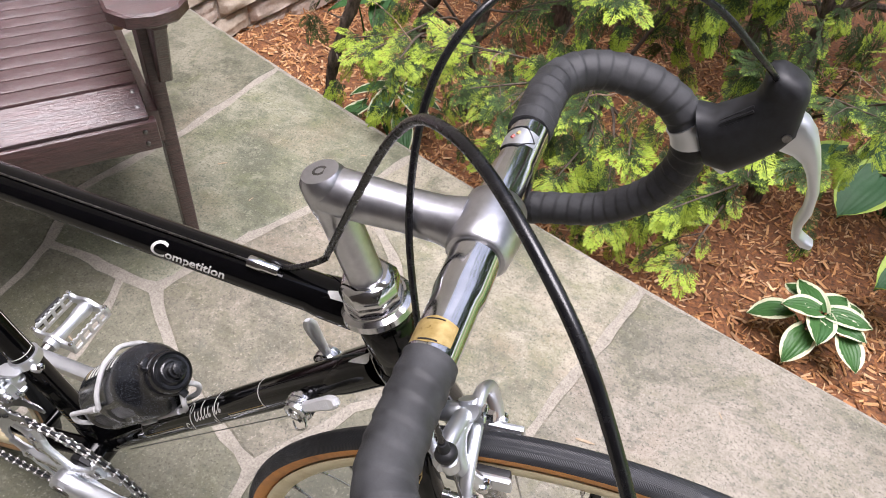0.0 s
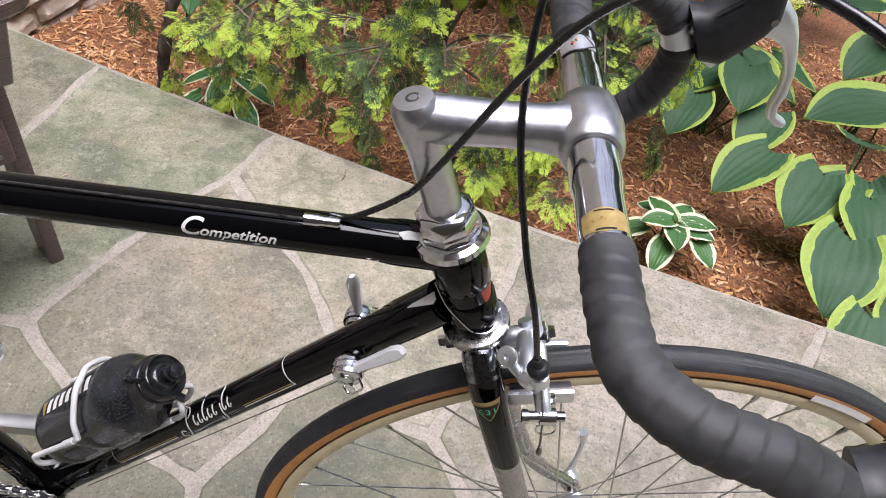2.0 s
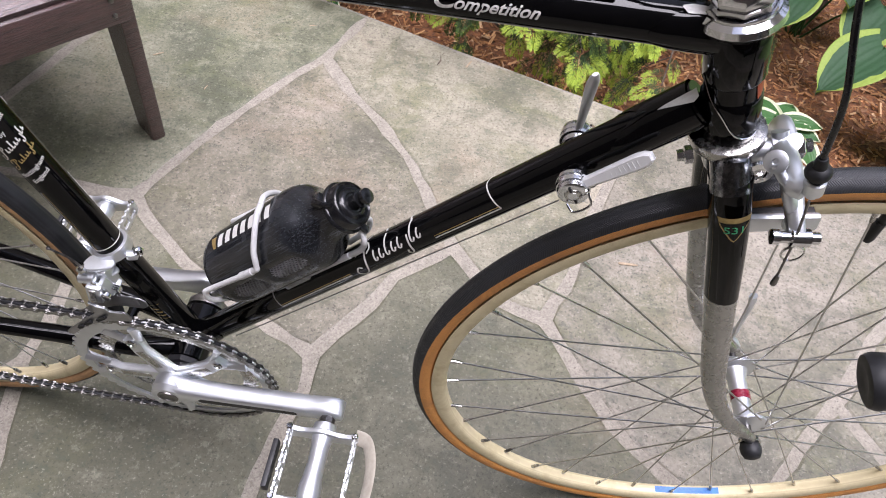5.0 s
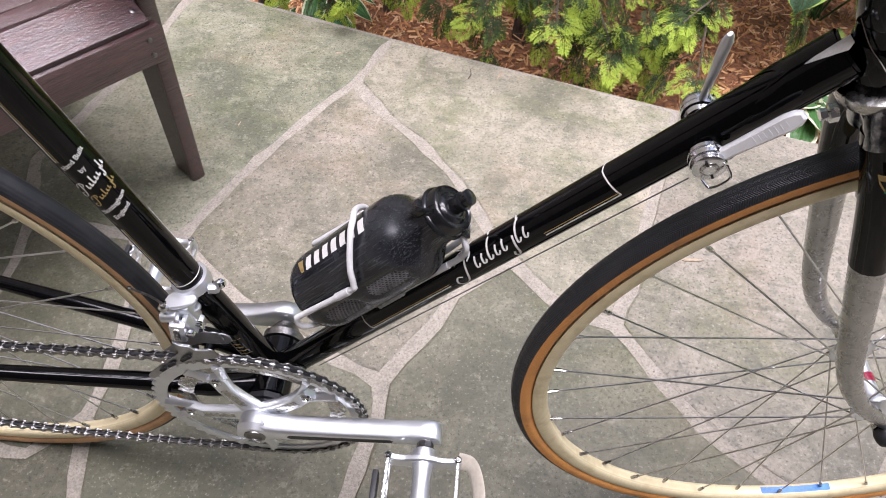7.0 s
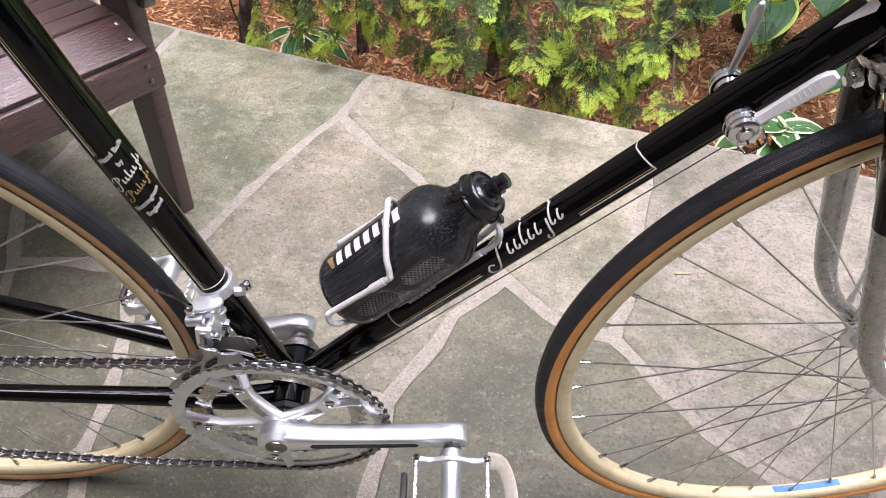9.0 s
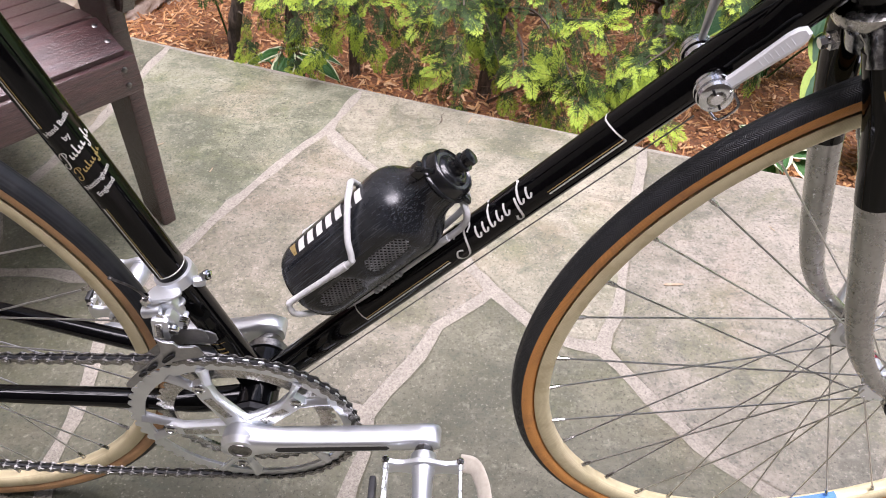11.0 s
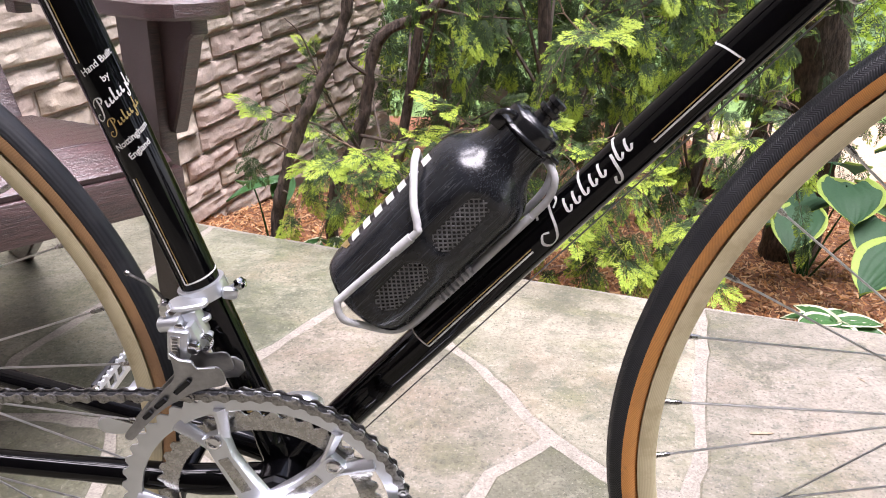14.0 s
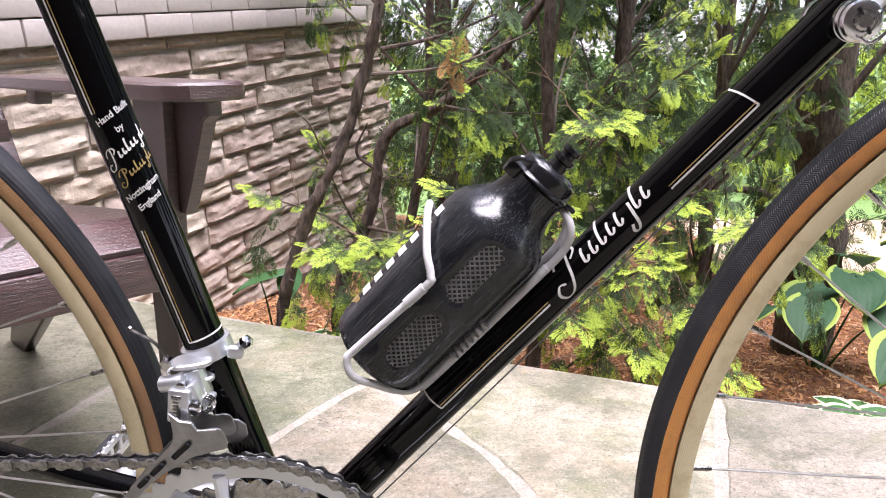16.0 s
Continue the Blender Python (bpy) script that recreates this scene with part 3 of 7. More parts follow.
# ---- house wall ----
WU = Vector((0.288, 0.954, 0.077)).normalized()
WN = Vector((0.954, -0.288, 0)).normalized()
WV = WN.cross(WU).normalized() * (1 if WN.cross(WU).z > 0 else -1)
W0 = WN * (-1.6 / math.hypot(0.954, 0.288))
WALL = Matrix((WU, WN, WV)).transposed().to_4x4()
WALL.translation = W0
LEDGE = 0.575                        # height of the painted brick's foot, up the wall
house = thing("wall_house", WALL, "house wall of split sandstone below painted brick", "wall", kind="structure")
backing = Mesh()
# bare upper part, out of view, is carried up to block side sky
block((6.05, 0.2, 6.6), 0, Matrix.Translation((0.72, -0.115, 2.5)), mesh=backing)
part("mortar", backing, WALL_JOINT, house, smooth=0)


def split_stone(w, h, seed):
    """A rough-faced block: a gridded front pushed out in ledges, with sides into the wall."""
    nx, nz = max(4, int(w / 0.022)), 8
    vs, fs = [], []
    for k in range(nz + 1):
        for i in range(nx + 1):
            u, v = i / nx, k / nz
            rim = min(u * w / 0.016, (1 - u) * w / 0.016, v * h / 0.010, (1 - v) * h / 0.014, 1.0) ** 0.7
            wave = noise.noise((u * w * 3.2, seed, 2.0)) * 0.45
            step = 0.0
            for lay, out in ((0.20, 0.003), (0.48, 0.004), (0.74, 0.0035)):
                if v < lay + 0.18 * wave + 0.14 * noise.noise((u * w * 5, seed + lay * 9, 5.0)):
                    step += out * (0.75 + 0.6 * noise.noise((u * w * 4, lay * 7, seed)))
            rough = 0.009 * noise.noise((u * w * 9, v * h * 38, seed * 3.7)) + 0.006 * noise.noise((u * w * 34, v * h * 70, seed))
            vs.append((u * w - w / 2, 0.002 + max((step + rough + 0.013) * rim, 0.0), v * h - h / 2 + 0.004 * noise.noise((u * w * 5, seed, 1.0)) * (1 if 0 < k < nz else 0.6)))
    for k in range(nz):
        for i in range(nx):
            a = k * (nx + 1) + i
            fs.append((a, a + nx + 1, a + nx + 2, a + 1))
    rim_ids = list(range(nx + 1)) + [k * (nx + 1) + nx for k in range(1, nz + 1)] + [nz * (nx + 1) + i for i in range(nx - 1, -1, -1)] + [k * (nx + 1) for k in range(nz - 1, 0, -1)]
    base = len(vs)
    vs += [(vs[i][0], -0.03, vs[i][2]) for i in rim_ids]
    r = len(rim_ids)
    for i in range(r):
        fs.append((rim_ids[i], rim_ids[(i + 1) % r], base + (i + 1) % r, base + i))
    return Mesh().add(vs, fs)

# ---- garden chair ----
CO, CL, CF = Vector((-0.286, 0.483, 0)), Vector((0.64, 0.768, 0)).normalized(), Vector((0.768, -0.64, 0)).normalized()
CHAIR_AT = Matrix((CL, CF, (0, 0, 1))).transposed().to_4x4()
CHAIR_AT.translation = CO
# local axes of the chair: x to its left arm, y forward, z up; x 0 is the seat's left end


def board(size, at, bevel=0.004, turn=(0, 0, 0)):
    return block(size, bevel, pose(*at, *turn))


def garden_chair():
    ch = thing("adirondack_chair", CHAIR_AT, "brown-red stained slatted wooden garden chair on the patio", "chair")
    SW = 0.52
    part("front_slat", board((SW, 0.068, 0.020), (-SW / 2, -0.017, 0.4045), turn=(-26, 0, 0)), CHAIR, ch)
    for k in range(10):
        y = -0.0735 - k * 0.0465
        part("seat_slat", board((SW, 0.0415, 0.019), (-SW / 2, y, 0.4205 - 0.10 * (k + 1) * 0.0465), turn=(4, 0, 0)), CHAIR, ch)
    part("front_apron", board((SW + 0.012, 0.021, 0.056), (-SW / 2 + 0.004, 0.0125, 0.362)), CHAIR, ch)
    for x in (0.033, -SW - 0.033):
        leg = Mesh()
        prism([(-0.062, 0.0), (0.0, 0.0), (0.045, 0.585), (-0.055, 0.585)], 0.026, 0.003, Matrix(((0, 0, 1, x + 0.013), (1, 0, 0, -0.085), (0, 1, 0, 0), (0, 0, 0, 1))), mesh=leg)
        part("front_leg", leg, CHAIR, ch)
        s = 1 if x > 0 else -1
        arm = Mesh()
        out = [(-0.045, -0.62), (0.035, -0.62), (0.062, -0.30), (0.070, 0.0), (0.066, 0.06), (0.045, 0.088), (0.01, 0.098), (-0.03, 0.090), (-0.052, 0.06), (-0.056, -0.1), (-0.05, -0.35)]
        prism([(x + s * (p[0] - 0.004), p[1] - 0.012) for p in out], 0.024, 0.004, Matrix.Translation((0, 0, 0.610)), mesh=arm)
        part("armrest", arm, CHAIR, ch)
        br = Mesh()
        prism([(-0.075, 0.0), (0.071, 0.0), (0.071, -0.020), (0.056, -0.028), (0.005, -0.125), (-0.02, -0.165), (-0.04, -0.165)], 0.024, 0.003, Matrix(((0, 0, 1, x + s * 0.014 + 0.012), (1, 0, 0, -0.022), (0, 1, 0, 0.585), (0, 0, 0, 1))), mesh=br)
        part("arm_bracket", br, CHAIR, ch)
        rail = Mesh()
        prism([(0.0, 0.31), (0.0, 0.375), (-0.42, 0.315), (-0.80, 0.10), (-0.86, 0.0), (-0.76, 0.0), (-0.44, 0.23)], 0.024, 0.003, Matrix(((0, 0, 1, x - s * 0.024 + 0.012), (1, 0, 0, -0.03), (0, 1, 0, 0), (0, 0, 0, 1))), mesh=rail)
        part("side_rail", rail, CHAIR, ch)
        part("arm_support", board((0.03, 0.05, 0.03), (x, -0.57, 0.572)), CHAIR, ch)
    for k in range(7):
        part("back_slat", board((0.06, 0.018, 0.80), (-0.075 - k * 0.066 + 0.03, -0.66, 0.58), turn=(33, 0, 0)), CHAIR, ch)
    part("back_rail", board((SW - 0.04, 0.02, 0.06), (-SW / 2, -0.60, 0.50)), CHAIR, ch)
    screw = lathe([(0, 0.0042), (0.0012, 0.0042), (0.002, 0.0028), (0.0021, 0.0005)], (0, 0, 0), (0, 0, 1), 10)
    for x, y, z, turn in ((-0.012, -0.003, 0.4078, -26), (-0.012, -0.030, 0.4210, -26), (-0.012, 0.0232, 0.374, -90), (-0.012, 0.0232, 0.350, -90)):
        part("screw", screw, STEEL, ch, m=pose(x, y, z, turn, 0, 0))
    return ch


garden_chair()

# ---- bicycle ----
# its own axes: origin at the crank spindle, x forward, y to its left, z up
BIKE_AT = Matrix(((0.99994, -0.00349, -0.01078, -0.0018), (0.00275, 0.99765, -0.06847, 0.0067), (0.0110, 0.06844, 0.99759, 0.2758), (0, 0, 0, 1)))
bicycle = thing("bicycle", BIKE_AT, "black vintage lugged-steel road bicycle with drop handlebar, standing on the patio", "bicycle")
V = Vector
HEAD = V((-math.cos(radians(73.3)), 0, math.sin(radians(73.3))))      # up the steering axis
HEAD_P = V((0.4415, 0, 0.418))                                       # the lower head race
STEER, BAR_STEER = 5.5, 3.5


def on_head(h, fwd=0.0):
    """A point h up the steering axis from the lower race, fwd ahead of it."""
    return HEAD_P + HEAD * h + V((HEAD.z, 0, -HEAD.x)) * fwd


TURN, BAR_TURN = [Matrix.Translation(HEAD_P) @ Matrix.Rotation(radians(a), 4, HEAD) @ Matrix.Translation(-HEAD_P) for a in (STEER, BAR_STEER)]
ST = V((-math.cos(radians(75.3)), 0, math.sin(radians(75.3))))
DT = V((math.cos(radians(47.4)), 0, math.sin(radians(47.4))))
TT0, TT1 = V((-0.128, 0, 0.4950)), V((0.412, 0, 0.5035))
REAR, FRONT = V((-0.420, 0, 0.0765)), V((0.592, 0, 0.0675))

head_tube = part("head_tube", tube([on_head(0.016), on_head(0.096)], 0.0165, 24), BLACK, bicycle)
down_tube = part("down_tube", tube([DT * 0.02, DT * 0.612], 0.0143, 28), BLACK, bicycle)
top_tube = part("top_tube", tube([TT0, TT1], 0.0135, 28), BLACK, bicycle)
seat_tube = part("seat_tube", tube([ST * 0.02, ST * 0.530], 0.0143, 28), BLACK, bicycle)
part("bottom_bracket_shell", lathe([(0, 0.018), (0.002, 0.0205), (0.066, 0.0205), (0.068, 0.018)], (0, -0.034, 0), (0, 1, 0)), BLACK, bicycle)


def lug(axis_a, axis_b, r, length, name):
    """A socket round a tube's end with a long point on each side."""
    a, b = V(axis_a), V(axis_b)
    d = (b - a).normalized()
    s = V((0, 1, 0))
    u = d.cross(s)
    g, n, rows = Mesh(), 32, 6
    for i in range(rows + 1):
        for j in range(n):
            t = 2 * math.pi * j / n
            reach = length * (0.55 + 0.45 * abs(math.sin(t)) ** 1.5)
            h = reach * i / rows
            q = r + 0.0012 * (1 if i < rows else 0.2)
            g.v.append(a + d * h + (s * math.sin(t) + u * math.cos(t)) * q)
    for i in range(rows):
        for j in range(n):
            g.f.append((i * n + j, i * n + (j + 1) % n, (i + 1) * n + (j + 1) % n, (i + 1) * n + j))
    g.m = [0] * len(g.f)
    return part(name, g, BLACK, bicycle)


lug(TT1 + V((0.004, 0, 0)), TT0, 0.0138, 0.050, "lug")
lug(DT * 0.610, V((0, 0, 0)), 0.0146, 0.062, "lug")
lug(V((0, 0, 0)), DT, 0.0146, 0.060, "lug")
lug(V((0, 0, 0)), ST, 0.0146, 0.050, "lug")
lug(TT0, TT1, 0.0138, 0.045, "lug")
part("head_lug", lathe([(0.0, 0.0172), (0.002, 0.0182), (0.034, 0.0180), (0.036, 0.0168)], on_head(0.060), on_head(0.2)), BLACK, bicycle)
part("head_lug", lathe([(0.0, 0.0170), (0.002, 0.0184), (0.030, 0.0180), (0.032, 0.0168)], on_head(0.016), on_head(0.2)), BLACK, bicycle)


TTD = (TT1 - TT0).normalized()

# rear triangle
for s in (1, -1):
    stay = spline([(0.0, s * 0.012, -0.001), (-0.06, s * 0.026, 0.008), (-0.14, s * 0.034, 0.022), (-0.28, s * 0.050, 0.050), (-0.40, s * 0.062, 0.0730)], 6)
    part("chainstay", tube(stay, [0.0125] * 7 + [0.0115 - 0.0003 * k for k in range(len(stay) - 7)], 18), BLACK, bicycle)
    ss = spline([ST * 0.505 + V((0.004, s * 0.016, 0)), (-0.24, s * 0.034, 0.33), (-0.405, s * 0.062, 0.100)], 6)
    part("seatstay", tube(ss, 0.0075, 16), BLACK, bicycle)
    drop = prism([(-0.030, -0.012), (0.012, -0.020), (0.030, -0.006), (0.022, 0.012), (0.012, 0.034), (-0.002, 0.030), (-0.008, 0.010), (-0.032, 0.004)], 0.005, 0.0008,
                 Matrix(((1, 0, 0, REAR.x), (0, 0, -1, s * 0.063 - 0.0025), (0, 1, 0, REAR.z), (0, 0, 0, 1))))
    part("rear_dropout", drop, WORN_CHROME, bicycle)
part("stay_bridge", tube([(-0.075, -0.03, 0.012), (-0.075, 0.03, 0.012)], 0.006, 12), BLACK, bicycle)
seat_lug = part("seat_lug", lathe([(0, 0.0150), (0.002, 0.0165), (0.045, 0.0165), (0.047, 0.0145)], ST * 0.490, ST), BLACK, bicycle)

# headset
part("headset_cup", lathe([(0, 0.0170), (0.002, 0.0215), (0.006, 0.0240), (0.010, 0.0232), (0.012, 0.0200), (0.014, 0.0200)], on_head(0.095), on_head(1)), CHROME, bicycle)
part("headset_nut", lathe([(0, 0.0165), (0.001, 0.0185), (0.004, 0.0185), (0.0045, 0.0172), (0.006, 0.0172), (0.0065, 0.0188), (0.014, 0.0188), (0.017, 0.0165), (0.0185, 0.013)], on_head(0.109), on_head(1), 8), CHROME, bicycle)
part("headset_cup", lathe([(0, 0.0190), (0.001, 0.0225), (0.005, 0.0240), (0.009, 0.0235), (0.011, 0.0185)], on_head(0.006), on_head(1)), WORN_CHROME, bicycle)

# ---- fork ----
fork = part("fork", lathe([(0, 0.0130), (0.004, 0.0140), (0.012, 0.0145), (0.016, 0.0160), (0.020, 0.0155)], on_head(-0.015), on_head(1)), DARK_CHROME, bicycle, "black and chromed steel fork", m=TURN)
for s in (1, -1):
    legs = spline([on_head(-0.005) + V((0, s * 0.022, 0)), on_head(-0.052) + V((0, s * 0.033, 0)), on_head(-0.16) + V((0, s * 0.040, 0)), on_head(-0.262) + V((0.003, s * 0.045, 0)),
                   on_head(-0.318) + V((0.018, s * 0.048, 0)), FRONT + V((-0.004, s * 0.050, 0.010))], 8)
    radius = [0.0125 - 0.0063 * (k / (len(legs) - 1)) ** 1.4 for k in range(len(legs))]
    cut = 13
    part("fork_blade", tube(legs[:cut + 1], radius[:cut + 1], 18, flat=1.15), BLACK, fork)
    part("chromed_fork_end", tube(legs[cut:], radius[cut:], 18, flat=1.1), FORK_END, fork, "worn chromed fork end")
    part("crown_arm", tube([on_head(0.003) + V((0, s * 0.006, 0)), on_head(0.002) + V((0, s * 0.019, 0)), on_head(-0.013) + V((0, s * 0.0265, 0))], [0.0118, 0.0126, 0.0134], 18), DARK_CHROME, fork)
    part("dropout", prism([(-0.010, 0.014), (0.004, 0.012), (0.012, 0.0), (0.009, -0.011), (-0.004, -0.011), (-0.011, 0.0)], 0.005, 0.0008,
                          Matrix(((1, 0, 0, FRONT.x), (0, 0, -1, s * 0.050 - 0.0025), (0, 1, 0, FRONT.z), (0, 0, 0, 1)))), WORN_CHROME, fork)

# ---- stem and handlebar ----
STEM_TOP = on_head(0.193)
BAR = V((0.475, 0, 0.604))
stem = part("stem", tube([on_head(0.12), on_head(0.184)], 0.0111, 24), SATIN, bicycle, "satin alloy quill stem", m=BAR_TURN)
st = [STEM_TOP + (BAR - STEM_TOP) * k for k in (-0.06, -0.03, 0.0, 0.2, 0.5, 0.72, 0.86)]
part("stem_extension", tube(st, [0.0090, 0.0122, 0.0138, 0.0132, 0.0122, 0.0128, 0.0150], 24, flat=0.95), SATIN, stem)
part("bar_clamp", lathe([(0, 0.0150), (0.0015, 0.0165), (0.010, 0.0175), (0.019, 0.0185), (0.028, 0.0175), (0.0365, 0.0165), (0.038, 0.0150)], BAR - V((0, 0.019, 0)), BAR + V((0, 1, 0))), SATIN, stem)
part("stem_elbow", lathe([(0, 0.0112), (0.008, 0.0125), (0.018, 0.0132), (0.026, 0.0130), (0.030, 0.0105), (0.0305, 0.0060)], on_head(0.175), on_head(1)), SATIN, stem)
part("expander_bolt", lathe([(0, 0.0042), (0.001, 0.0042), (0.0012, 0.0026), (0.0004, 0.0024)], on_head(0.2045), on_head(1), 12), STEEL, stem)
handlebar = part("handlebar", tube([BAR - V((0, 0.098, 0)), BAR - V((0, 0.05, 0)), BAR - V((0, 0.045, 0)), BAR + V((0, 0.045, 0)), BAR + V((0, 0.05, 0)), BAR + V((0, 0.098, 0))],
                                   [0.0119, 0.0119, 0.0130, 0.0130, 0.0119, 0.0119], 28), CHROME, bicycle, "bright alloy drop handlebar", m=BAR_TURN)


def bar_half(s):
    p = [(0, 0.084, 0), (0, 0.115, 0), (0.004, 0.145, 0.0), (0.025, 0.166, -0.001), (0.058, 0.174, -0.008), (0.086, 0.177, -0.028), (0.097, 0.178, -0.060), (0.085, 0.179, -0.098),
         (0.056, 0.180, -0.127), (0.030, 0.180, -0.139), (0.016, 0.180, -0.143), (-0.003, 0.180, -0.149)]
    return spline([BAR + V((x, s * y, z)) for x, y, z in p], 12)


def wrapped(path, r, pitch=0.0108, lap=0.0010):
    """Cloth tape wound round a bar: the radius saws along its length and the lap runs slantwise."""
    fr = frames_along(path)
    run = [0.0]
    for i in range(1, len(path)):
        run.append(run[-1] + (Vector(path[i]) - Vector(path[i - 1])).length)
    total, n = run[-1], 40
    steps = int(total / 0.0009)
    g = Mesh()
    k = 0
    for i in range(steps + 1):
        d = total * i / steps
        while k < len(run) - 2 and run[k + 1] < d:
            k += 1
        u = (d - run[k]) / max(run[k + 1] - run[k], 1e-9)
        p = fr[k][0].lerp(fr[k + 1][0], u)
        a, b = fr[k][2].lerp(fr[k + 1][2], u), fr[k][3].lerp(fr[k + 1][3], u)
        for j in range(n):
            t = 2 * math.pi * j / n
            ph = (d / pitch + j / n) % 1.0
            q = r + lap * (ph if ph < 0.82 else 0.82 * (1 - ph) / 0.18) ** 1.1 + 0.0003 * noise.noise((d * 60, math.cos(t) * 2, math.sin(t) * 2))
            g.v.append(p + (a * math.cos(t) + b * math.sin(t)) * q)
    for i in range(steps):
        for j in range(n):
            g.f.append((i * n + j, i * n + (j + 1) % n, (i + 1) * n + (j + 1) % n, (i + 1) * n + j))
    g.f.append(tuple(range(n - 1, -1, -1)))
    g.f.append(tuple(steps * n + j for j in range(n)))
    g.m = [0] * len(g.f)
    return g


BACK_TURN = BAR_TURN.inverted()


def at_lever(x, z, s):
    """A point in the lever's plane, brought back to where the bars point straight ahead."""
    p = BACK_TURN @ V((x, 0.182, z))
    return V((p.x, s * p.y, p.z))


def loft(sections, s, n=20):
    """A rounded body through sections, each an upper and a lower point and a half width."""
    g = Mesh()
    for top, low, wide in sections:
        a, b = at_lever(*top, s), at_lever(*low, s)
        c, h = (a + b) / 2, (a - b) / 2
        for j in range(n):
            t = 2 * math.pi * j / n
            cs, sn = math.cos(t), math.sin(t)
            g.v.append(c + h * math.copysign(abs(cs) ** 0.7, cs) + V((0, wide * math.copysign(abs(sn) ** 0.7, sn), 0)))
    m = len(sections)
    for i in range(m - 1):
        for j in range(n):
            g.f.append((i * n + j, i * n + (j + 1) % n, (i + 1) * n + (j + 1) % n, (i + 1) * n + j))
    g.f += [tuple(range(n - 1, -1, -1)), tuple((m - 1) * n + j for j in range(n))]
    g.m = [0] * len(g.f)
    return g


for s in (1, -1):
    half = bar_half(s)
    part("bar_tape", wrapped(half, 0.0125), TAPE, handlebar, "grey-black wound cloth bar tape", smooth=35)
    e = half[-1]
    d = (half[-1] - half[-3]).normalized()
    part("bar_end_plug", lathe([(0, 0.0133), (0.004, 0.0135), (0.007, 0.0122), (0.008, 0.009), (0.0068, 0.005)], e - d * 0.002, e + d), RUBBER, handlebar)
    # brake lever: band, rubber hood, body and blade
    H = BAR + V((0.093, s * 0.177, -0.040))
    lever = part("brake_lever", tube([at_lever(0.566, 0.566, s), at_lever(0.59, 0.58, s), at_lever(0.605, 0.600, s)], [0.0125, 0.0125, 0.0100], 16, flat=0.8), ALLOY, handlebar, "brake lever with black rubber hood")
    part("clamp_band", tube([H + V((-0.005, 0, 0.0085)), H + V((0.0, 0, 0.003)), H + V((0.003, 0, -0.006))], [0.0142, 0.0144, 0.0142], 20), ALLOY, lever)
    part("clamp_tongue", block((0.012, 0.018, 0.006), 0.002, Matrix.Translation(at_lever(0.582, 0.548, s)) @ pose(0, 0, 0, 0, 30, 0)), ALLOY, lever)
    hood = [((0.556, 0.586), (0.574, 0.547), 0.0160), ((0.567, 0.5865), (0.590, 0.5465), 0.0168), ((0.578, 0.595), (0.603, 0.560), 0.0158), ((0.587, 0.604), (0.6135, 0.573), 0.0146), ((0.5885, 0.613), (0.6195, 0.586), 0.0138),
            ((0.5875, 0.621), (0.617, 0.603), 0.0140), ((0.5890, 0.6255), (0.6165, 0.612), 0.0138), ((0.593, 0.6275), (0.6150, 0.6185), 0.0118), ((0.598, 0.6275), (0.611, 0.622), 0.0070)]
    part("rubber_hood", loft(hood, s), RUBBER, lever, smooth=50)
    for q in range(4):
        part("hood_rib", tube([at_lever(0.571 + q * 0.0005, 0.5885 - q * 0.003, s) + V((0, -s * 0.0135, 0)), at_lever(0.587 + q * 0.001, 0.6035 - q * 0.0035, s) + V((0, -s * 0.0118, 0))], [0.0004, 0.0010], 6), RUBBER, lever)
    blade = [((0.613, 0.602), (0.604, 0.572), 0.0095), ((0.622, 0.598), (0.612, 0.571), 0.0095), ((0.630, 0.590), (0.621, 0.570), 0.0092), ((0.6365, 0.578), (0.629, 0.566), 0.0085), ((0.6415, 0.566), (0.635, 0.558), 0.0078), ((0.648, 0.547), (0.6415, 0.5445), 0.0072), ((0.651, 0.528), (0.6445, 0.527), 0.0068),
             ((0.6495, 0.5155), (0.6435, 0.514), 0.0064), ((0.652, 0.5065), (0.6465, 0.502), 0.0060), ((0.657, 0.5035), (0.654, 0.4965), 0.0062), ((0.662, 0.501), (0.6605, 0.4955), 0.0050)]
    part("lever_blade", loft(blade, s), ALLOY, lever, "polished alloy lever blade", smooth=60)
    part("pivot_pin", tube([at_lever(0.612, 0.588, s) - V((0, 0.0142, 0)), at_lever(0.612, 0.588, s) + V((0, 0.0142, 0))], 0.0028, 10), STEEL, lever)

# bar badges
for y, c in ((-0.0745, GOLD_INK), (0.066, ALLOY)):
    g = Mesh()
    for i in range(9):
        t = radians(20 + 110 * i / 8)
        for w in (-0.0075, 0.0075):
            k = w * (1 - 0.25 * abs(i - 4) / 4)
            g.v.append(BAR + V((0.01205 * math.cos(t) * -1, y + k, 0.01205 * math.sin(t))))
    g.f = [(2 * i, 2 * i + 1, 2 * i + 3, 2 * i + 2) for i in range(8)]
    g.m = [0] * 8
    part("bar_badge", g, c, handlebar, "gilt oval badge" if y < 0 else "pale badge")
# print on the badges: dark bars on the gold one, a dark outline and two colour dots on the other
def badge_line(y0, y1, t0, t1, mat_, r=0.00035):
    pts = [BAR + V((-0.01220 * math.cos(radians(t0 + (t1 - t0) * k / 8)), y0 + (y1 - y0) * k / 8, 0.01220 * math.sin(radians(t0 + (t1 - t0) * k / 8)))) for k in range(9)]
    return part("badge_print", tube(pts, r, 6), mat_, handlebar)


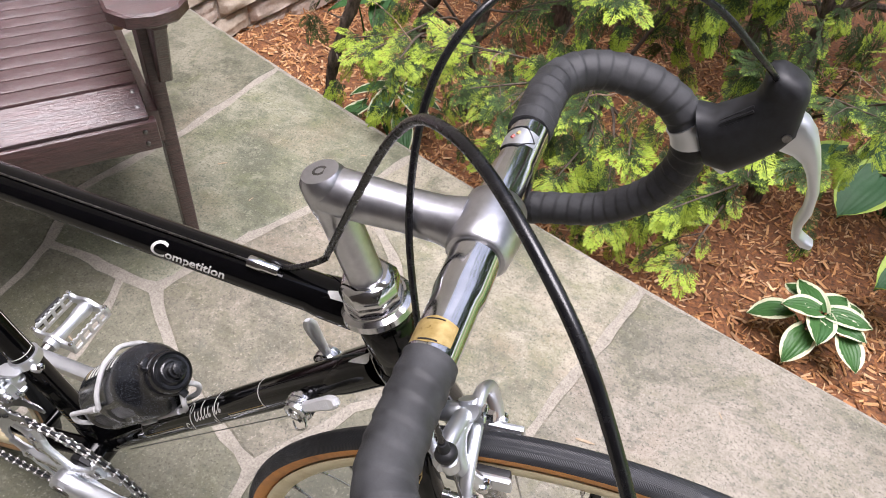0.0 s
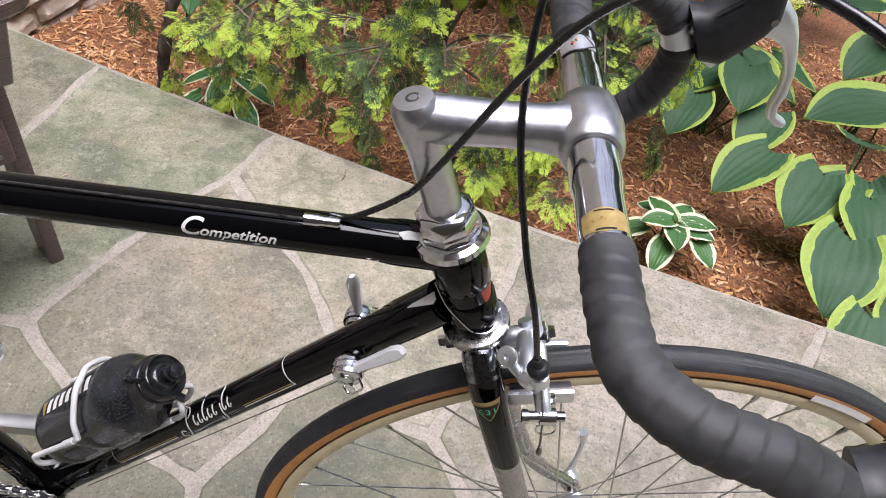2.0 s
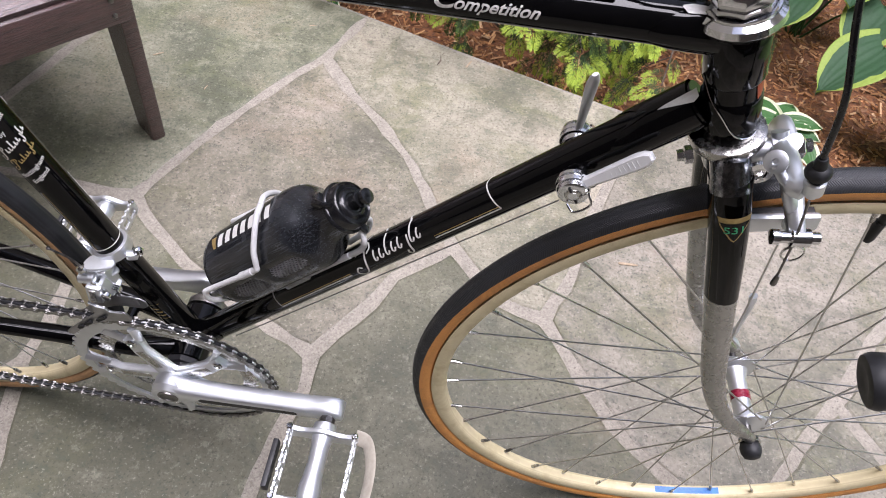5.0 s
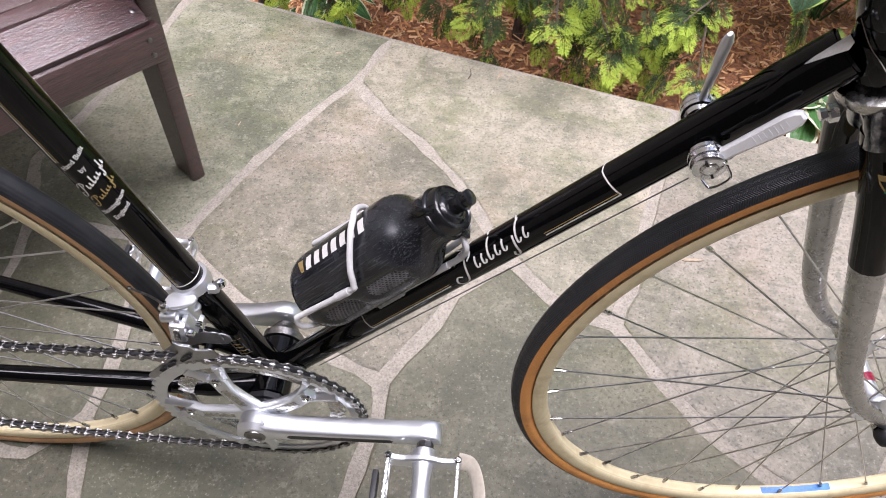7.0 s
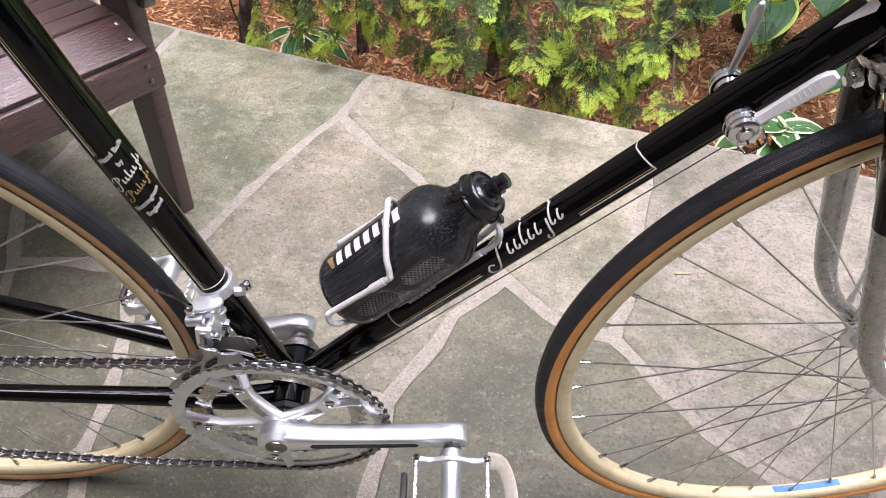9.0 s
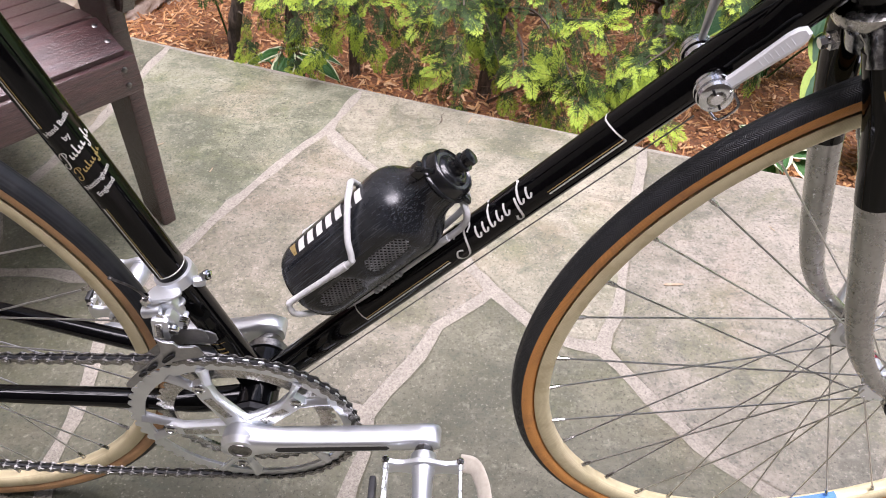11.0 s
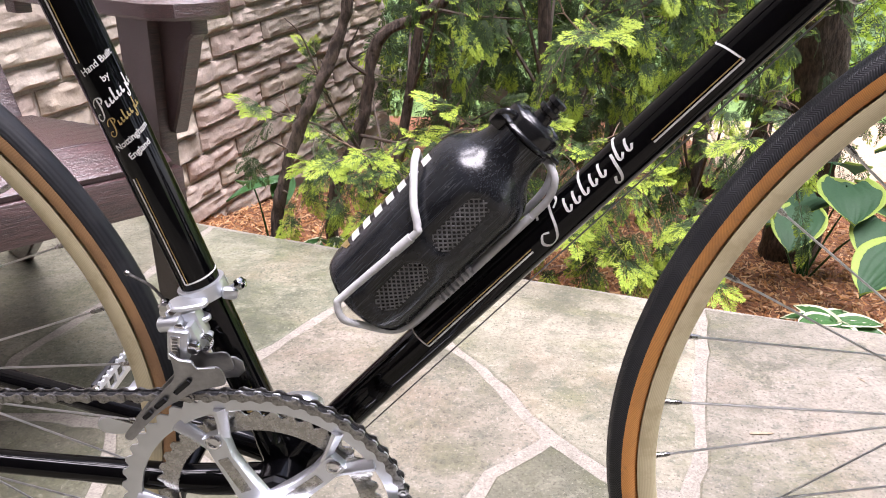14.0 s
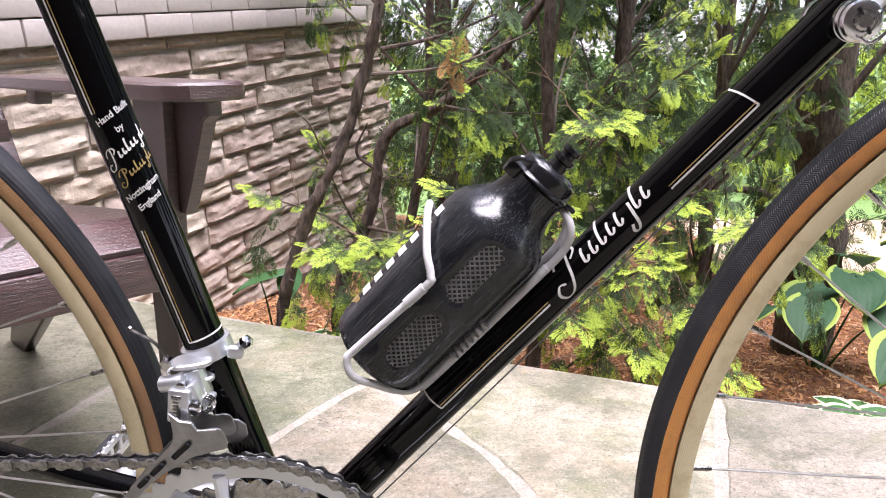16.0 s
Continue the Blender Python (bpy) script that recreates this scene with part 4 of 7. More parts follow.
for y0, y1, t0, t1, r in ((-0.0805, -0.0805, 55, 98, 0.0004), (-0.0690, -0.0690, 55, 98, 0.0003)):
    badge_line(y0, y1, t0, t1, RUBBER, r)
for y0, y1, t0, t1 in ((0.0585, 0.0570, 25, 85), (0.0570, 0.0640, 85, 125), (0.0735, 0.0745, 25, 90), (0.0745, 0.0640, 90, 125)):
    badge_line(y0, y1, t0, t1, RUBBER)
badge_line(0.064, 0.066, 60, 64, RED_INK, 0.0010)
badge_line(0.067, 0.069, 72, 76, GOLD_INK, 0.0010)

# ---- wheels ----
def ring(profile, n=96, slot=None):
    """Turns a closed (radius, offset) outline about the y axis; slot gives each strip's material."""
    g = Mesh()
    k = len(profile)
    for i in range(n):
        t = 2 * math.pi * i / n
        for r, y in profile:
            g.v.append((r * math.cos(t), y, r * math.sin(t)))
    for i in range(n):
        for j in range(k):
            a, b = i * k + j, i * k + (j + 1) % k
            c, d = ((i + 1) % n) * k + (j + 1) % k, ((i + 1) % n) * k + j
            g.f.append((a, b, c, d))
            g.m.append(slot[j] if slot else 0)
    return g


def tread_ring():
    """A slick tyre: black tread with fine grooves, over tan sides."""
    rc, a = 0.3293, 0.0109
    prof, slot = [], []
    n = 40
    for j in range(n):
        t = math.pi * 2 * j / n
        groove = 0.0004 if abs(math.sin(t)) < 0.72 and math.cos(t) > 0 and j % 3 == 0 else 0.0
        lift = 0.0007 if math.cos(t) > 0.26 else 0.0
        prof.append((rc + (a + lift - groove) * math.cos(t), (a + lift) * math.sin(t)))
        slot.append(0 if math.cos(math.pi * 2 * (j + 0.5) / n) > 0.26 else 1)
    return ring(prof, 144, slot)


RIM_SECTION = [(0.3165, -0.0085), (0.3185, -0.0100), (0.3160, -0.0108), (0.3060, -0.0102), (0.3015, -0.0078), (0.2995, -0.0040), (0.2990, 0.0), (0.2995, 0.0040), (0.3015, 0.0078), (0.3060, 0.0102), (0.3160, 0.0108), (0.3185, 0.0100), (0.3165, 0.0085), (0.3140, 0.0)]


RIM = [(0.3205 - (0.3185 - q) * 0.82, y * 0.90) for q, y in RIM_SECTION]


def wheel(name, at, flange_r, half_l, half_r, turn, start, size, skin):
    w = part(name, ring(RIM, 120), CREAM, bicycle, "spoked wheel with cream alloy rim", m=turn @ Matrix.Translation(at) @ pose(0, 0, 0, 0, start, 0) @ Matrix.Diagonal((size, 1.0, size, 1.0)))
    part("tyre", tread_ring(), skin, w, "black tread tyre with tan sidewalls", smooth=50)
    hub = lathe([(0, 0.006), (0.001, flange_r + 0.003), (0.004, flange_r + 0.003), (0.006, 0.0125), (0.016, 0.0095), (half_l + half_r - 0.016, 0.0095), (half_l + half_r - 0.006, 0.0125),
                 (half_l + half_r - 0.004, flange_r + 0.003), (half_l + half_r - 0.001, flange_r + 0.003), (half_l + half_r, 0.006)], (0, -half_r, 0), (0, 1, 0), 28)
    part("hub", hub, ALLOY, w)
    part("axle", tube([(0, -half_r - 0.022, 0), (0, half_l + 0.022, 0)], 0.0045, 12), STEEL, w)
    for k in range(36):
        side = -1 if k % 2 else 1
        rim_t = 2 * math.pi * (k + 0.5) / 36
        lead = 1 if (k // 2) % 2 else -1
        hub_t = rim_t + lead * radians(72)
        y = half_l if side > 0 else -half_r
        a = V((flange_r * math.cos(hub_t), y - side * (0.0035 if lead > 0 else 0.0005), flange_r * math.sin(hub_t)))
        b = V((0.3049 * math.cos(rim_t), side * 0.002, 0.3049 * math.sin(rim_t)))
        part("spoke", tube([a, b], 0.0009, 6), SPOKE, w)
        d = (a - b).normalized()
        part("nipple", tube([b - d * 0.001, b + d * 0.010, b + d * 0.0125], [0.0021, 0.0019, 0.0012], 8), WORN_CHROME, w)
    return w


front_wheel = wheel("front_wheel", FRONT, 0.0185, 0.034, 0.034, TURN, 0.2, 1.0, [TREAD, TAN])
rear_wheel = wheel("rear_wheel", REAR, 0.0200, 0.032, 0.020, Matrix.Identity(4), 1.0, 1.015, [REAR_TREAD, FADED_TAN])
part("hub_band", lathe([(0, 0.0100), (0.009, 0.0100)], (0, -0.006, 0), (0, 1, 0), 24), grained("crimson_band", (0.16, 0.004, 0.02), (0.26, 0.01, 0.035), 300, (0.2, 0.35), 0, 0), front_wheel, "dark red hub band")
for s in (1, -1):
    part("axle_nut", lathe([(0, 0.0095), (0.004, 0.0105), (0.009, 0.0100), (0.013, 0.0080), (0.015, 0.0035)], (0, s * 0.053, 0), (0, s, 0), 16), RUBBER if s < 0 else ALLOY, front_wheel, "dark acorn end cap" if s < 0 else "")
part("quick_release", tube(spline([FRONT + V((0, 0.066, 0.004)), FRONT + V((0.004, 0.072, 0.022)), FRONT + V((0.006, 0.078, 0.050)), FRONT + V((0.004, 0.082, 0.064))], 5), [0.0065] * 4 + [0.0045] * 8 + [0.0062] * 4, 12, flat=0.6), ALLOY, fork, "quick-release lever")
part("rim_label", Mesh().add([V((0.3042 * math.cos(radians(t)), y, 0.3042 * math.sin(radians(t)))) for t in range(-89, -71, 2) for y in (-0.0038, 0.0046)], [(2 * i, 2 * i + 1, 2 * i + 3, 2 * i + 2) for i in range(8)]), BLUE_INK, front_wheel, "blue rim label", smooth=0)
part("tyre_valve", tube([(0.3049, 0, 0.0), (0.290, 0, 0.0), (0.2895, 0, 0), (0.272, 0, 0.0), (0.268, 0, 0)], [0.003, 0.003, 0.0042, 0.0042, 0.0032], 10), RUBBER, front_wheel, m=pose(0, 0, 0, 0, -93, 0))

# ---- cables ----
rear_run = [(0.338, 0.000, 0.5195), (0.352, -0.001, 0.5215), (0.380, -0.006, 0.548), (0.396, -0.018, 0.580), (0.4476, -0.0452, 0.6933), (0.4886, -0.0863, 0.7408), (0.5312, -0.1255, 0.7373), (0.5600, -0.1480, 0.7047), (0.5990, -0.1760, 0.630)]
front_run = [TURN @ (on_head(0.033, 0.0407) + V((0, -0.049, 0))), (0.4660, -0.0440, 0.505), (0.4520, -0.0290, 0.5500), (0.438, -0.0087, 0.6159), (0.4391, 0.0157, 0.6774), (0.4579, 0.0484, 0.7088), (0.4908, 0.0937, 0.7113), (0.5419, 0.1321, 0.6828), (0.5800, 0.1560, 0.6440), (0.5950, 0.1740, 0.6220)]
part("brake_cable", tube(spline(rear_run, 10), 0.0020, 10), CABLE, bicycle, "black brake cable housing")
part("brake_cable", tube(spline(front_run, 10), 0.0020, 10), CABLE, bicycle, "black brake cable housing")
# stop on the top tube, and the bare wire behind it
part("cable_stop", lathe([(0, 0.0022), (0.001, 0.0042), (0.010, 0.0042), (0.011, 0.0036), (0.022, 0.0036), (0.023, 0.0028)], V((0.322, -0.004, 0.5172)), V((1.32, -0.004, 0.530)), 14), CHROME, bicycle)
part("cable_stop_foot", block((0.012, 0.006, 0.009), 0.0015, Matrix.Translation((0.330, -0.004, 0.5115))), BLACK, bicycle)
part("brake_wire", tube([(0.325, -0.004, 0.5176), (-0.10, -0.005, 0.511)], 0.0008, 6), STEEL, bicycle)
DN = V((-DT.z, 0, DT.x))                                   # up from the down tube
part("gear_wire", tube([DT * 0.500 + V((0, -0.020, 0)) - DN * 0.010, DT * 0.06 - DN * 0.0185 + V((0, -0.006, 0))], 0.00055, 6), STAMPED, bicycle)
part("gear_wire", tube([DT * 0.500 + V((0, 0.020, 0)) - DN * 0.010, DT * 0.06 - DN * 0.0185 + V((0, 0.006, 0))], 0.00055, 6), STAMPED, bicycle)

# ---- gear levers on the down tube ----
for s in (1, -1):
    c = DT * 0.519 + V((0, s * 0.0145, 0)) + DN * -0.001
    base = part("gear_lever", lathe([(0, 0.0090), (0.003, 0.0100), (0.0034, 0.0118), (0.0060, 0.0120), (0.0064, 0.0108), (0.0072, 0.0108), (0.0076, 0.0118), (0.0110, 0.0116), (0.0114, 0.0100), (0.0122, 0.0100), (0.0126, 0.0110), (0.0150, 0.0104), (0.0158, 0.0090), (0.0160, 0.0058), (0.0148, 0.0052), (0.0150, 0.0040), (0.0172, 0.0036)], c, c + V((0, s, 0)), 32), TURNED, bicycle, "bright alloy gear lever")
    d = (DT * 0.99 + DN * 0.05 - V((0, 0.10, 0))).normalized() if s < 0 else (DN * 0.70 + DT * 0.70 - V((0, 0.22, 0))).normalized()
    a = c + V((0, s * 0.008, 0))
    long = 0.062 if s < 0 else 0.072
    wide = d.cross(V((0, 1, 0))).normalized()
    flat = Matrix((d, wide, d.cross(wide))).transposed().to_4x4()
    flat.translation = a + V((0, s * 0.002, 0))
    if s < 0:                                              # the near blade lies tilted up, broad side out
        out = (V((0, -0.80, 0.60)) - d * V((0, -0.80, 0.60)).dot(d)).normalized()
        blade = Matrix((d, out.cross(d), out)).transposed().to_4x4()
        blade.translation = a + V((0, -0.001, 0)) + out * 0.0030
        side = [(0.004, 0.0044), (0.014, 0.0040), (0.028, 0.0045), (0.042, 0.0051), (long - 0.010, 0.0055), (long - 0.004, 0.0047), (long, 0.0024)]
        arm_m = part("lever_arm", prism(side + [(x, -w) for x, w in reversed(side)], 0.0058, 0.0016, blade), ARM_ALLOY, base)
        for q in range(7):
            part("grip_rib", block((0.0009, 0.0050, 0.0006), 0.0002, blade @ Matrix.Translation((long - 0.010 - q * 0.0034, 0, -0.00018))), ARM_ALLOY, arm_m)
    else:
        bar = [flat @ V((x, 0, 0.0006 * math.sin(x * 40))) for x in (0.004, 0.012, 0.022, long * 0.55, long * 0.75, long - 0.008, long - 0.003, long)]
        part("lever_arm", tube(bar, [0.0042, 0.0036, 0.0038, 0.0046, 0.0052, 0.0054, 0.0042, 0.0022], 16, flat=0.6), ARM_ALLOY, base)
    wing = spline([c + V((0, s * 0.017, 0)) - DN * 0.004 - DT * 0.008, c + V((0, s * 0.021, 0)) - DN * 0.0100 - DT * 0.006, c + V((0, s * 0.021, 0)) - DN * 0.0100 + DT * 0.007, c + V((0, s * 0.017, 0)) - DN * 0.003 + DT * 0.010], 6)
    part("wire_bail", tube(wing, 0.0009, 8), CHROME, base)
    part("slot", block((0.016, 0.0016, 0.0012), 0.0003, Matrix.Translation(c + V((0, s * 0.0165, 0))) @ pose(0, 0, 0, 90, 60, 0)), RUBBER, base)
    part("cap_screw", lathe([(0, 0.0056), (0.0012, 0.0054), (0.0018, 0.004)], c + V((0, s * 0.0152, 0)), c + V((0, s, 0)), 14), WORN_CHROME, base)
    part("wire_clamp", lathe([(0, 0.003), (0.006, 0.003), (0.007, 0.002)], c + DT * 0.012 + V((0, s * 0.004, 0)) - DN * 0.004, c + DT * 0.012 + V((0, s, 0)) - DN * 0.004, 8), STEEL, base)

# ---- front brake ----


def brake_point(fwd, side, up):
    return on_head(-0.009 + up, 0.030 + fwd) + V((0, side, 0))


brake = part("front_brake", lathe([(0, 0.0055), (0.012, 0.0062), (0.014, 0.0075), (0.030, 0.0075), (0.032, 0.0050), (0.036, 0.0048)], brake_point(-0.030, 0, 0.0), brake_point(1, 0, 0.0), 16), ALLOY, bicycle, "side-pull alloy brake caliper", m=TURN)
part("pivot_washer", lathe([(0, 0.0098), (0.003, 0.0100), (0.0032, 0.0085), (0.0042, 0.0085), (0.0045, 0.0100), (0.0080, 0.0098)], brake_point(-0.002, 0, 0.0), brake_point(1, 0, 0.0), 20), ALLOY, brake)
part("pivot_nut", lathe([(0, 0.0080), (0.006, 0.0080), (0.0075, 0.0064), (0.0078, 0.0046), (0.012, 0.0042)], brake_point(0.011, 0, 0.0), brake_point(1, 0, 0.0), 6), CHROME, brake)
def plate_arm(points, radii, flat):
    """A forged caliper arm through the given (ahead, sideways, up) points."""
    path = spline([brake_point(*p) for p in points], 6)
    n = len(path) - 1
    rr = [radii[0] + (radii[1] - radii[0]) * k / n for k in range(n + 1)]
    return tube(path, rr, 14, flat=flat)


part("caliper_arm", plate_arm([(0.004, 0.006, 0.010), (0.004, 0.0, 0.003), (0.003, -0.018, 0.004), (0.004, -0.030, -0.008), (0.008, -0.032, -0.024), (0.010, -0.027, -0.046)], (0.0075, 0.0058), 0.7), ALLOY, brake)
part("caliper_arm", plate_arm([(0.009, -0.006, 0.010), (0.009, 0.0, 0.003), (0.009, 0.018, 0.002), (0.009, 0.030, -0.010), (0.009, 0.031, -0.030), (0.010, 0.025, -0.050)], (0.0075, 0.0058), 0.7), ALLOY, brake)
part("cable_arm", plate_arm([(0.003, -0.006, 0.006), (0.002, -0.026, 0.013), (0.001, -0.042, 0.0145), (0.006, -0.0485, 0.0150)], (0.0078, 0.0070), 0.75), ALLOY, brake)
part("cable_arm", plate_arm([(0.009, 0.010, -0.002), (0.009, -0.018, -0.012), (0.008, -0.038, -0.024), (0.008, -0.047, -0.031)], (0.0070, 0.0060), 0.7), ALLOY, brake)
for s in (1, -1):
    part("brake_block", block((0.046, 0.008, 0.011), 0.002, Matrix.Translation(brake_point(0.006, s * 0.0160, -0.050)) @ pose(0, 0, 0, 0, -10, 0)), RUBBER, brake)
    part("block_holder", block((0.050, 0.006, 0.015), 0.0028, Matrix.Translation(brake_point(0.006, s * 0.0215, -0.050)) @ pose(0, 0, 0, 0, -10, 0)), ALLOY, brake)
    part("block_bolt", lathe([(0, 0.0062), (0.003, 0.0066), (0.0045, 0.0050), (0.008, 0.0046), (0.009, 0.003)], brake_point(0.012, s * 0.024, -0.047), brake_point(0.012, s * 5, -0.047), 12), CHROME, brake)
# cable end of the caliper: release tab, capped adjuster, anchor and loose wire
part("release_tab", lathe([(0, 0.0040), (0.0006, 0.0072), (0.0024, 0.0072), (0.0030, 0.0060), (0.0030, 0.0020), (0.0018, 0.0018)], brake_point(-0.0085, -0.0345, 0.0265), brake_point(-0.0120, -0.0395, 0.0330), 18), ALLOY, brake)
part("release_stem", plate_arm([(-0.0090, -0.0360, 0.0270), (-0.0050, -0.0400, 0.0180), (0.000, -0.0440, 0.0130)], (0.0040, 0.0034), 0.6), ALLOY, brake)
BT, BL = brake_point(0.0107, -0.049, 0.0420), brake_point(0.0095, -0.049, 0.0050)
bd = (BL - BT).normalized()
part("barrel_adjuster", lathe([(0, 0.0030), (0.002, 0.0036), (0.007, 0.0040), (0.0085, 0.0066), (0.011, 0.0076), (0.0135, 0.0072), (0.0150, 0.0046), (0.019, 0.0040)], BT, BL, 20), RUBBER, brake, "black rubber-capped barrel adjuster")
part("adjuster_barrel", lathe([(0, 0.0050), (0.001, 0.0062), (0.0100, 0.0062), (0.0110, 0.0050), (0.014, 0.0036)], BT + bd * 0.018, BL, 16), ALLOY, brake)
AN0, AN1 = brake_point(-0.0080, -0.048, -0.0290), brake_point(0.0235, -0.048, -0.0360)
part("wire_anchor", lathe([(0, 0.0030), (0.0005, 0.0052), (0.0050, 0.0052), (0.0055, 0.0040), (0.0120, 0.0040), (0.0125, 0.0062), (0.0240, 0.0064), (0.0250, 0.0050), (0.0252, 0.0042), (0.0305, 0.0040)], AN0, AN1, 14), CHROME, brake)
part("brake_wire", tube([BL, brake_point(0.0070, -0.0500, -0.0320), brake_point(0.0, -0.0520, -0.0730)], 0.0009, 6), STEEL, brake)
part("wire_ferrule", tube([brake_point(0.0010, -0.0518, -0.0690), brake_point(-0.0010, -0.0522, -0.0780), brake_point(-0.0012, -0.0522, -0.0790)], [0.0016, 0.0024, 0.0018], 8), STEEL, brake)
part("release_ring", tube([brake_point(0.0074 + 0.0072 * math.cos(t), -0.0500, -0.0470 + 0.0080 * math.sin(t)) for t in [k * math.pi / 8 for k in range(16)]], 0.0008, 6, closed=True), CHROME, brake)
part("brake_bolt_nut", lathe([(0, 0.006), (0.005, 0.006), (0.006, 0.004), (0.010, 0.0038)], on_head(-0.005, -0.020), on_head(-0.005, -1), 6), CHROME, brake)
part("crown_boss", lathe([(0, 0.0085), (0.003, 0.0088), (0.0035, 0.0050), (0.002, 0.0045)], on_head(-0.004, 0.016) + V((0, -0.021, 0)), on_head(-0.004, 0.022) + V((0, -1, 0)), 16), CHROME, fork)

STRAP = grained("worn_pale_strap", (0.32, 0.29, 0.24), (0.46, 0.42, 0.35), 90, (0.4, 0.6), 0, 0.2, 0.0004)

# ---- cranks, chainrings, chain ----
RC = V((-0.005, 0.003, 0.0))
CA = 5.5                                                    # the right crank's angle above level


def ring_plate(ro, ri, y, thick, teeth=0):
    """A flat ring whose rim carries sloping teeth."""
    g = Mesh()
    per = 6
    n = teeth * per if teeth else 120
    depth = (0.0042, 0.0030, 0.0004, 0.0, 0.0004, 0.0030)
    for i in range(n):
        t = 2 * math.pi * i / n
        c, s_ = math.cos(t), math.sin(t)
        q = ro - (depth[i % per] if teeth else 0)
        for r_, yy in ((ri, y), (ro - 0.0062, y), (q, y + thick * 0.28), (q, y + thick * 0.72), (ro - 0.0062, y + thick), (ri, y + thick)):
            g.v.append((r_ * c, yy, r_ * s_))
    for i in range(n):
        for j in range(6):
            a, b = i * 6 + j, i * 6 + (j + 1) % 6
            c, d = ((i + 1) % n) * 6 + (j + 1) % 6, ((i + 1) % n) * 6 + j
            g.f.append((a, b, c, d))
    g.m = [0] * len(g.f)
    return g


crankset = part("crankset", lathe([(0, 0.010), (0.002, 0.0165), (0.012, 0.0185), (0.022, 0.020), (0.028, 0.016), (0.0285, 0.010)], V((0, -0.050, 0)), V((0, -1, 0)), 28), ALLOY, bicycle, "bright alloy crankset with two chainrings", m=Matrix.Translation(RC))
part("chainring", ring_plate(0.1125, 0.0965, -0.0510, 0.0032, 52), ALLOY, crankset, "large chainring")
part("chainring", ring_plate(0.0885, 0.0715, -0.0430, 0.0030, 42), WORN_CHROME, crankset, "small chainring")
for k in range(5):
    t = radians(41 + 72 * k)
    d, w = V((math.cos(t), 0, math.sin(t))), V((-math.sin(t), 0, math.cos(t)))
    arm = Mesh()
    for r0, wd in ((0.012, 0.0125), (0.040, 0.0095), (0.060, 0.0085), (0.072, 0.0095), (0.080, 0.0085)):
        for sx, yy in ((-1, -0.0535), (-0.86, -0.0562), (0.86, -0.0562), (1, -0.0535), (1, -0.0485), (-1, -0.0485)):
            arm.v.append(d * r0 + w * (sx * wd) + V((0, yy + (0.002 if r0 > 0.06 else -0.001), 0)))
    for i in range(4):
        for j in range(6):
            arm.f.append((i * 6 + j, i * 6 + (j + 1) % 6, (i + 1) * 6 + (j + 1) % 6, (i + 1) * 6 + j))
    arm.f += [tuple(range(5, -1, -1)), tuple(24 + j for j in range(6))]
    arm.m = [0] * len(arm.f)
    part("spider_arm", arm, ALLOY, crankset, smooth=30)
    for s_ in (1, -1):
        q0, q1 = d * 0.070 + w * (s_ * 0.0055) + V((0, -0.0505, 0)), d * 0.0985 + w * (s_ * 0.0185) + V((0, -0.0505, 0))
        part("spider_fork", tube([q0, q0.lerp(q1, 0.6), q1], [0.0045, 0.0048, 0.0062], 8, flat=0.55), ALLOY, crankset)
    part("arm_groove", block((0.034, 0.0010, 0.0085), 0.0004, Matrix.Translation(d * 0.044 + V((0, -0.0572, 0))) @ Matrix.Rotation(-t, 4, "Y")), WORN_CHROME, crankset)
    part("chainring_bolt", lathe([(0, 0.0058), (0.0012, 0.0060), (0.0022, 0.0050), (0.0023, 0.0034), (0.0010, 0.0030)], d * 0.0752 + V((0, -0.0545, 0)), d * 0.0752 + V((0, -1, 0)), 16), CHROME, crankset)


def crank_arm(s):
    """A fluted crank, thick at the spindle and tapering to the pedal."""
    g = Mesh()
    rows = ((-0.0185, 0.004, 0.0), (-0.017, 0.009, 0.0), (-0.012, 0.0145, 0.0), (-0.006, 0.0175, 0.0), (0.006, 0.0185, 0.0), (0.022, 0.0155, 0.0), (0.045, 0.0128, 0.0), (0.10, 0.0112, 0.0), (0.154, 0.0108, 0.0), (0.166, 0.0120, 0.0), (0.173, 0.0132, 0.0), (0.180, 0.0130, 0.0), (0.187, 0.0108, 0.0), (0.191, 0.0075, 0.0), (0.193, 0.0030, 0.0))
    for x, hw, dy in rows:
        for sz, yy in ((-1, -0.062), (-0.86, -0.0755), (-0.5, -0.0785), (0.5, -0.0785), (0.86, -0.0755), (1, -0.062), (0.85, -0.0585), (-0.85, -0.0585)):
            g.v.append((x, yy + dy, sz * hw * (1.0 if x < 0.01 else 0.88)))
    n = len(rows)
    for i in range(n - 1):
        for j in range(8):
            g.f.append((i * 8 + j, (i + 1) * 8 + j, (i + 1) * 8 + (j + 1) % 8, i * 8 + (j + 1) % 8))
    g.f += [tuple(range(8)), tuple((n - 1) * 8 + j for j in range(7, -1, -1))]
    g.m = [0] * len(g.f)
    m = Matrix.Rotation(radians(-CA), 4, "Y")
    if s > 0:
        m = Matrix.Rotation(math.pi, 4, "Y") @ m @ Matrix.Diagonal((1, -1, 1, 1))
    return g.moved(m), m


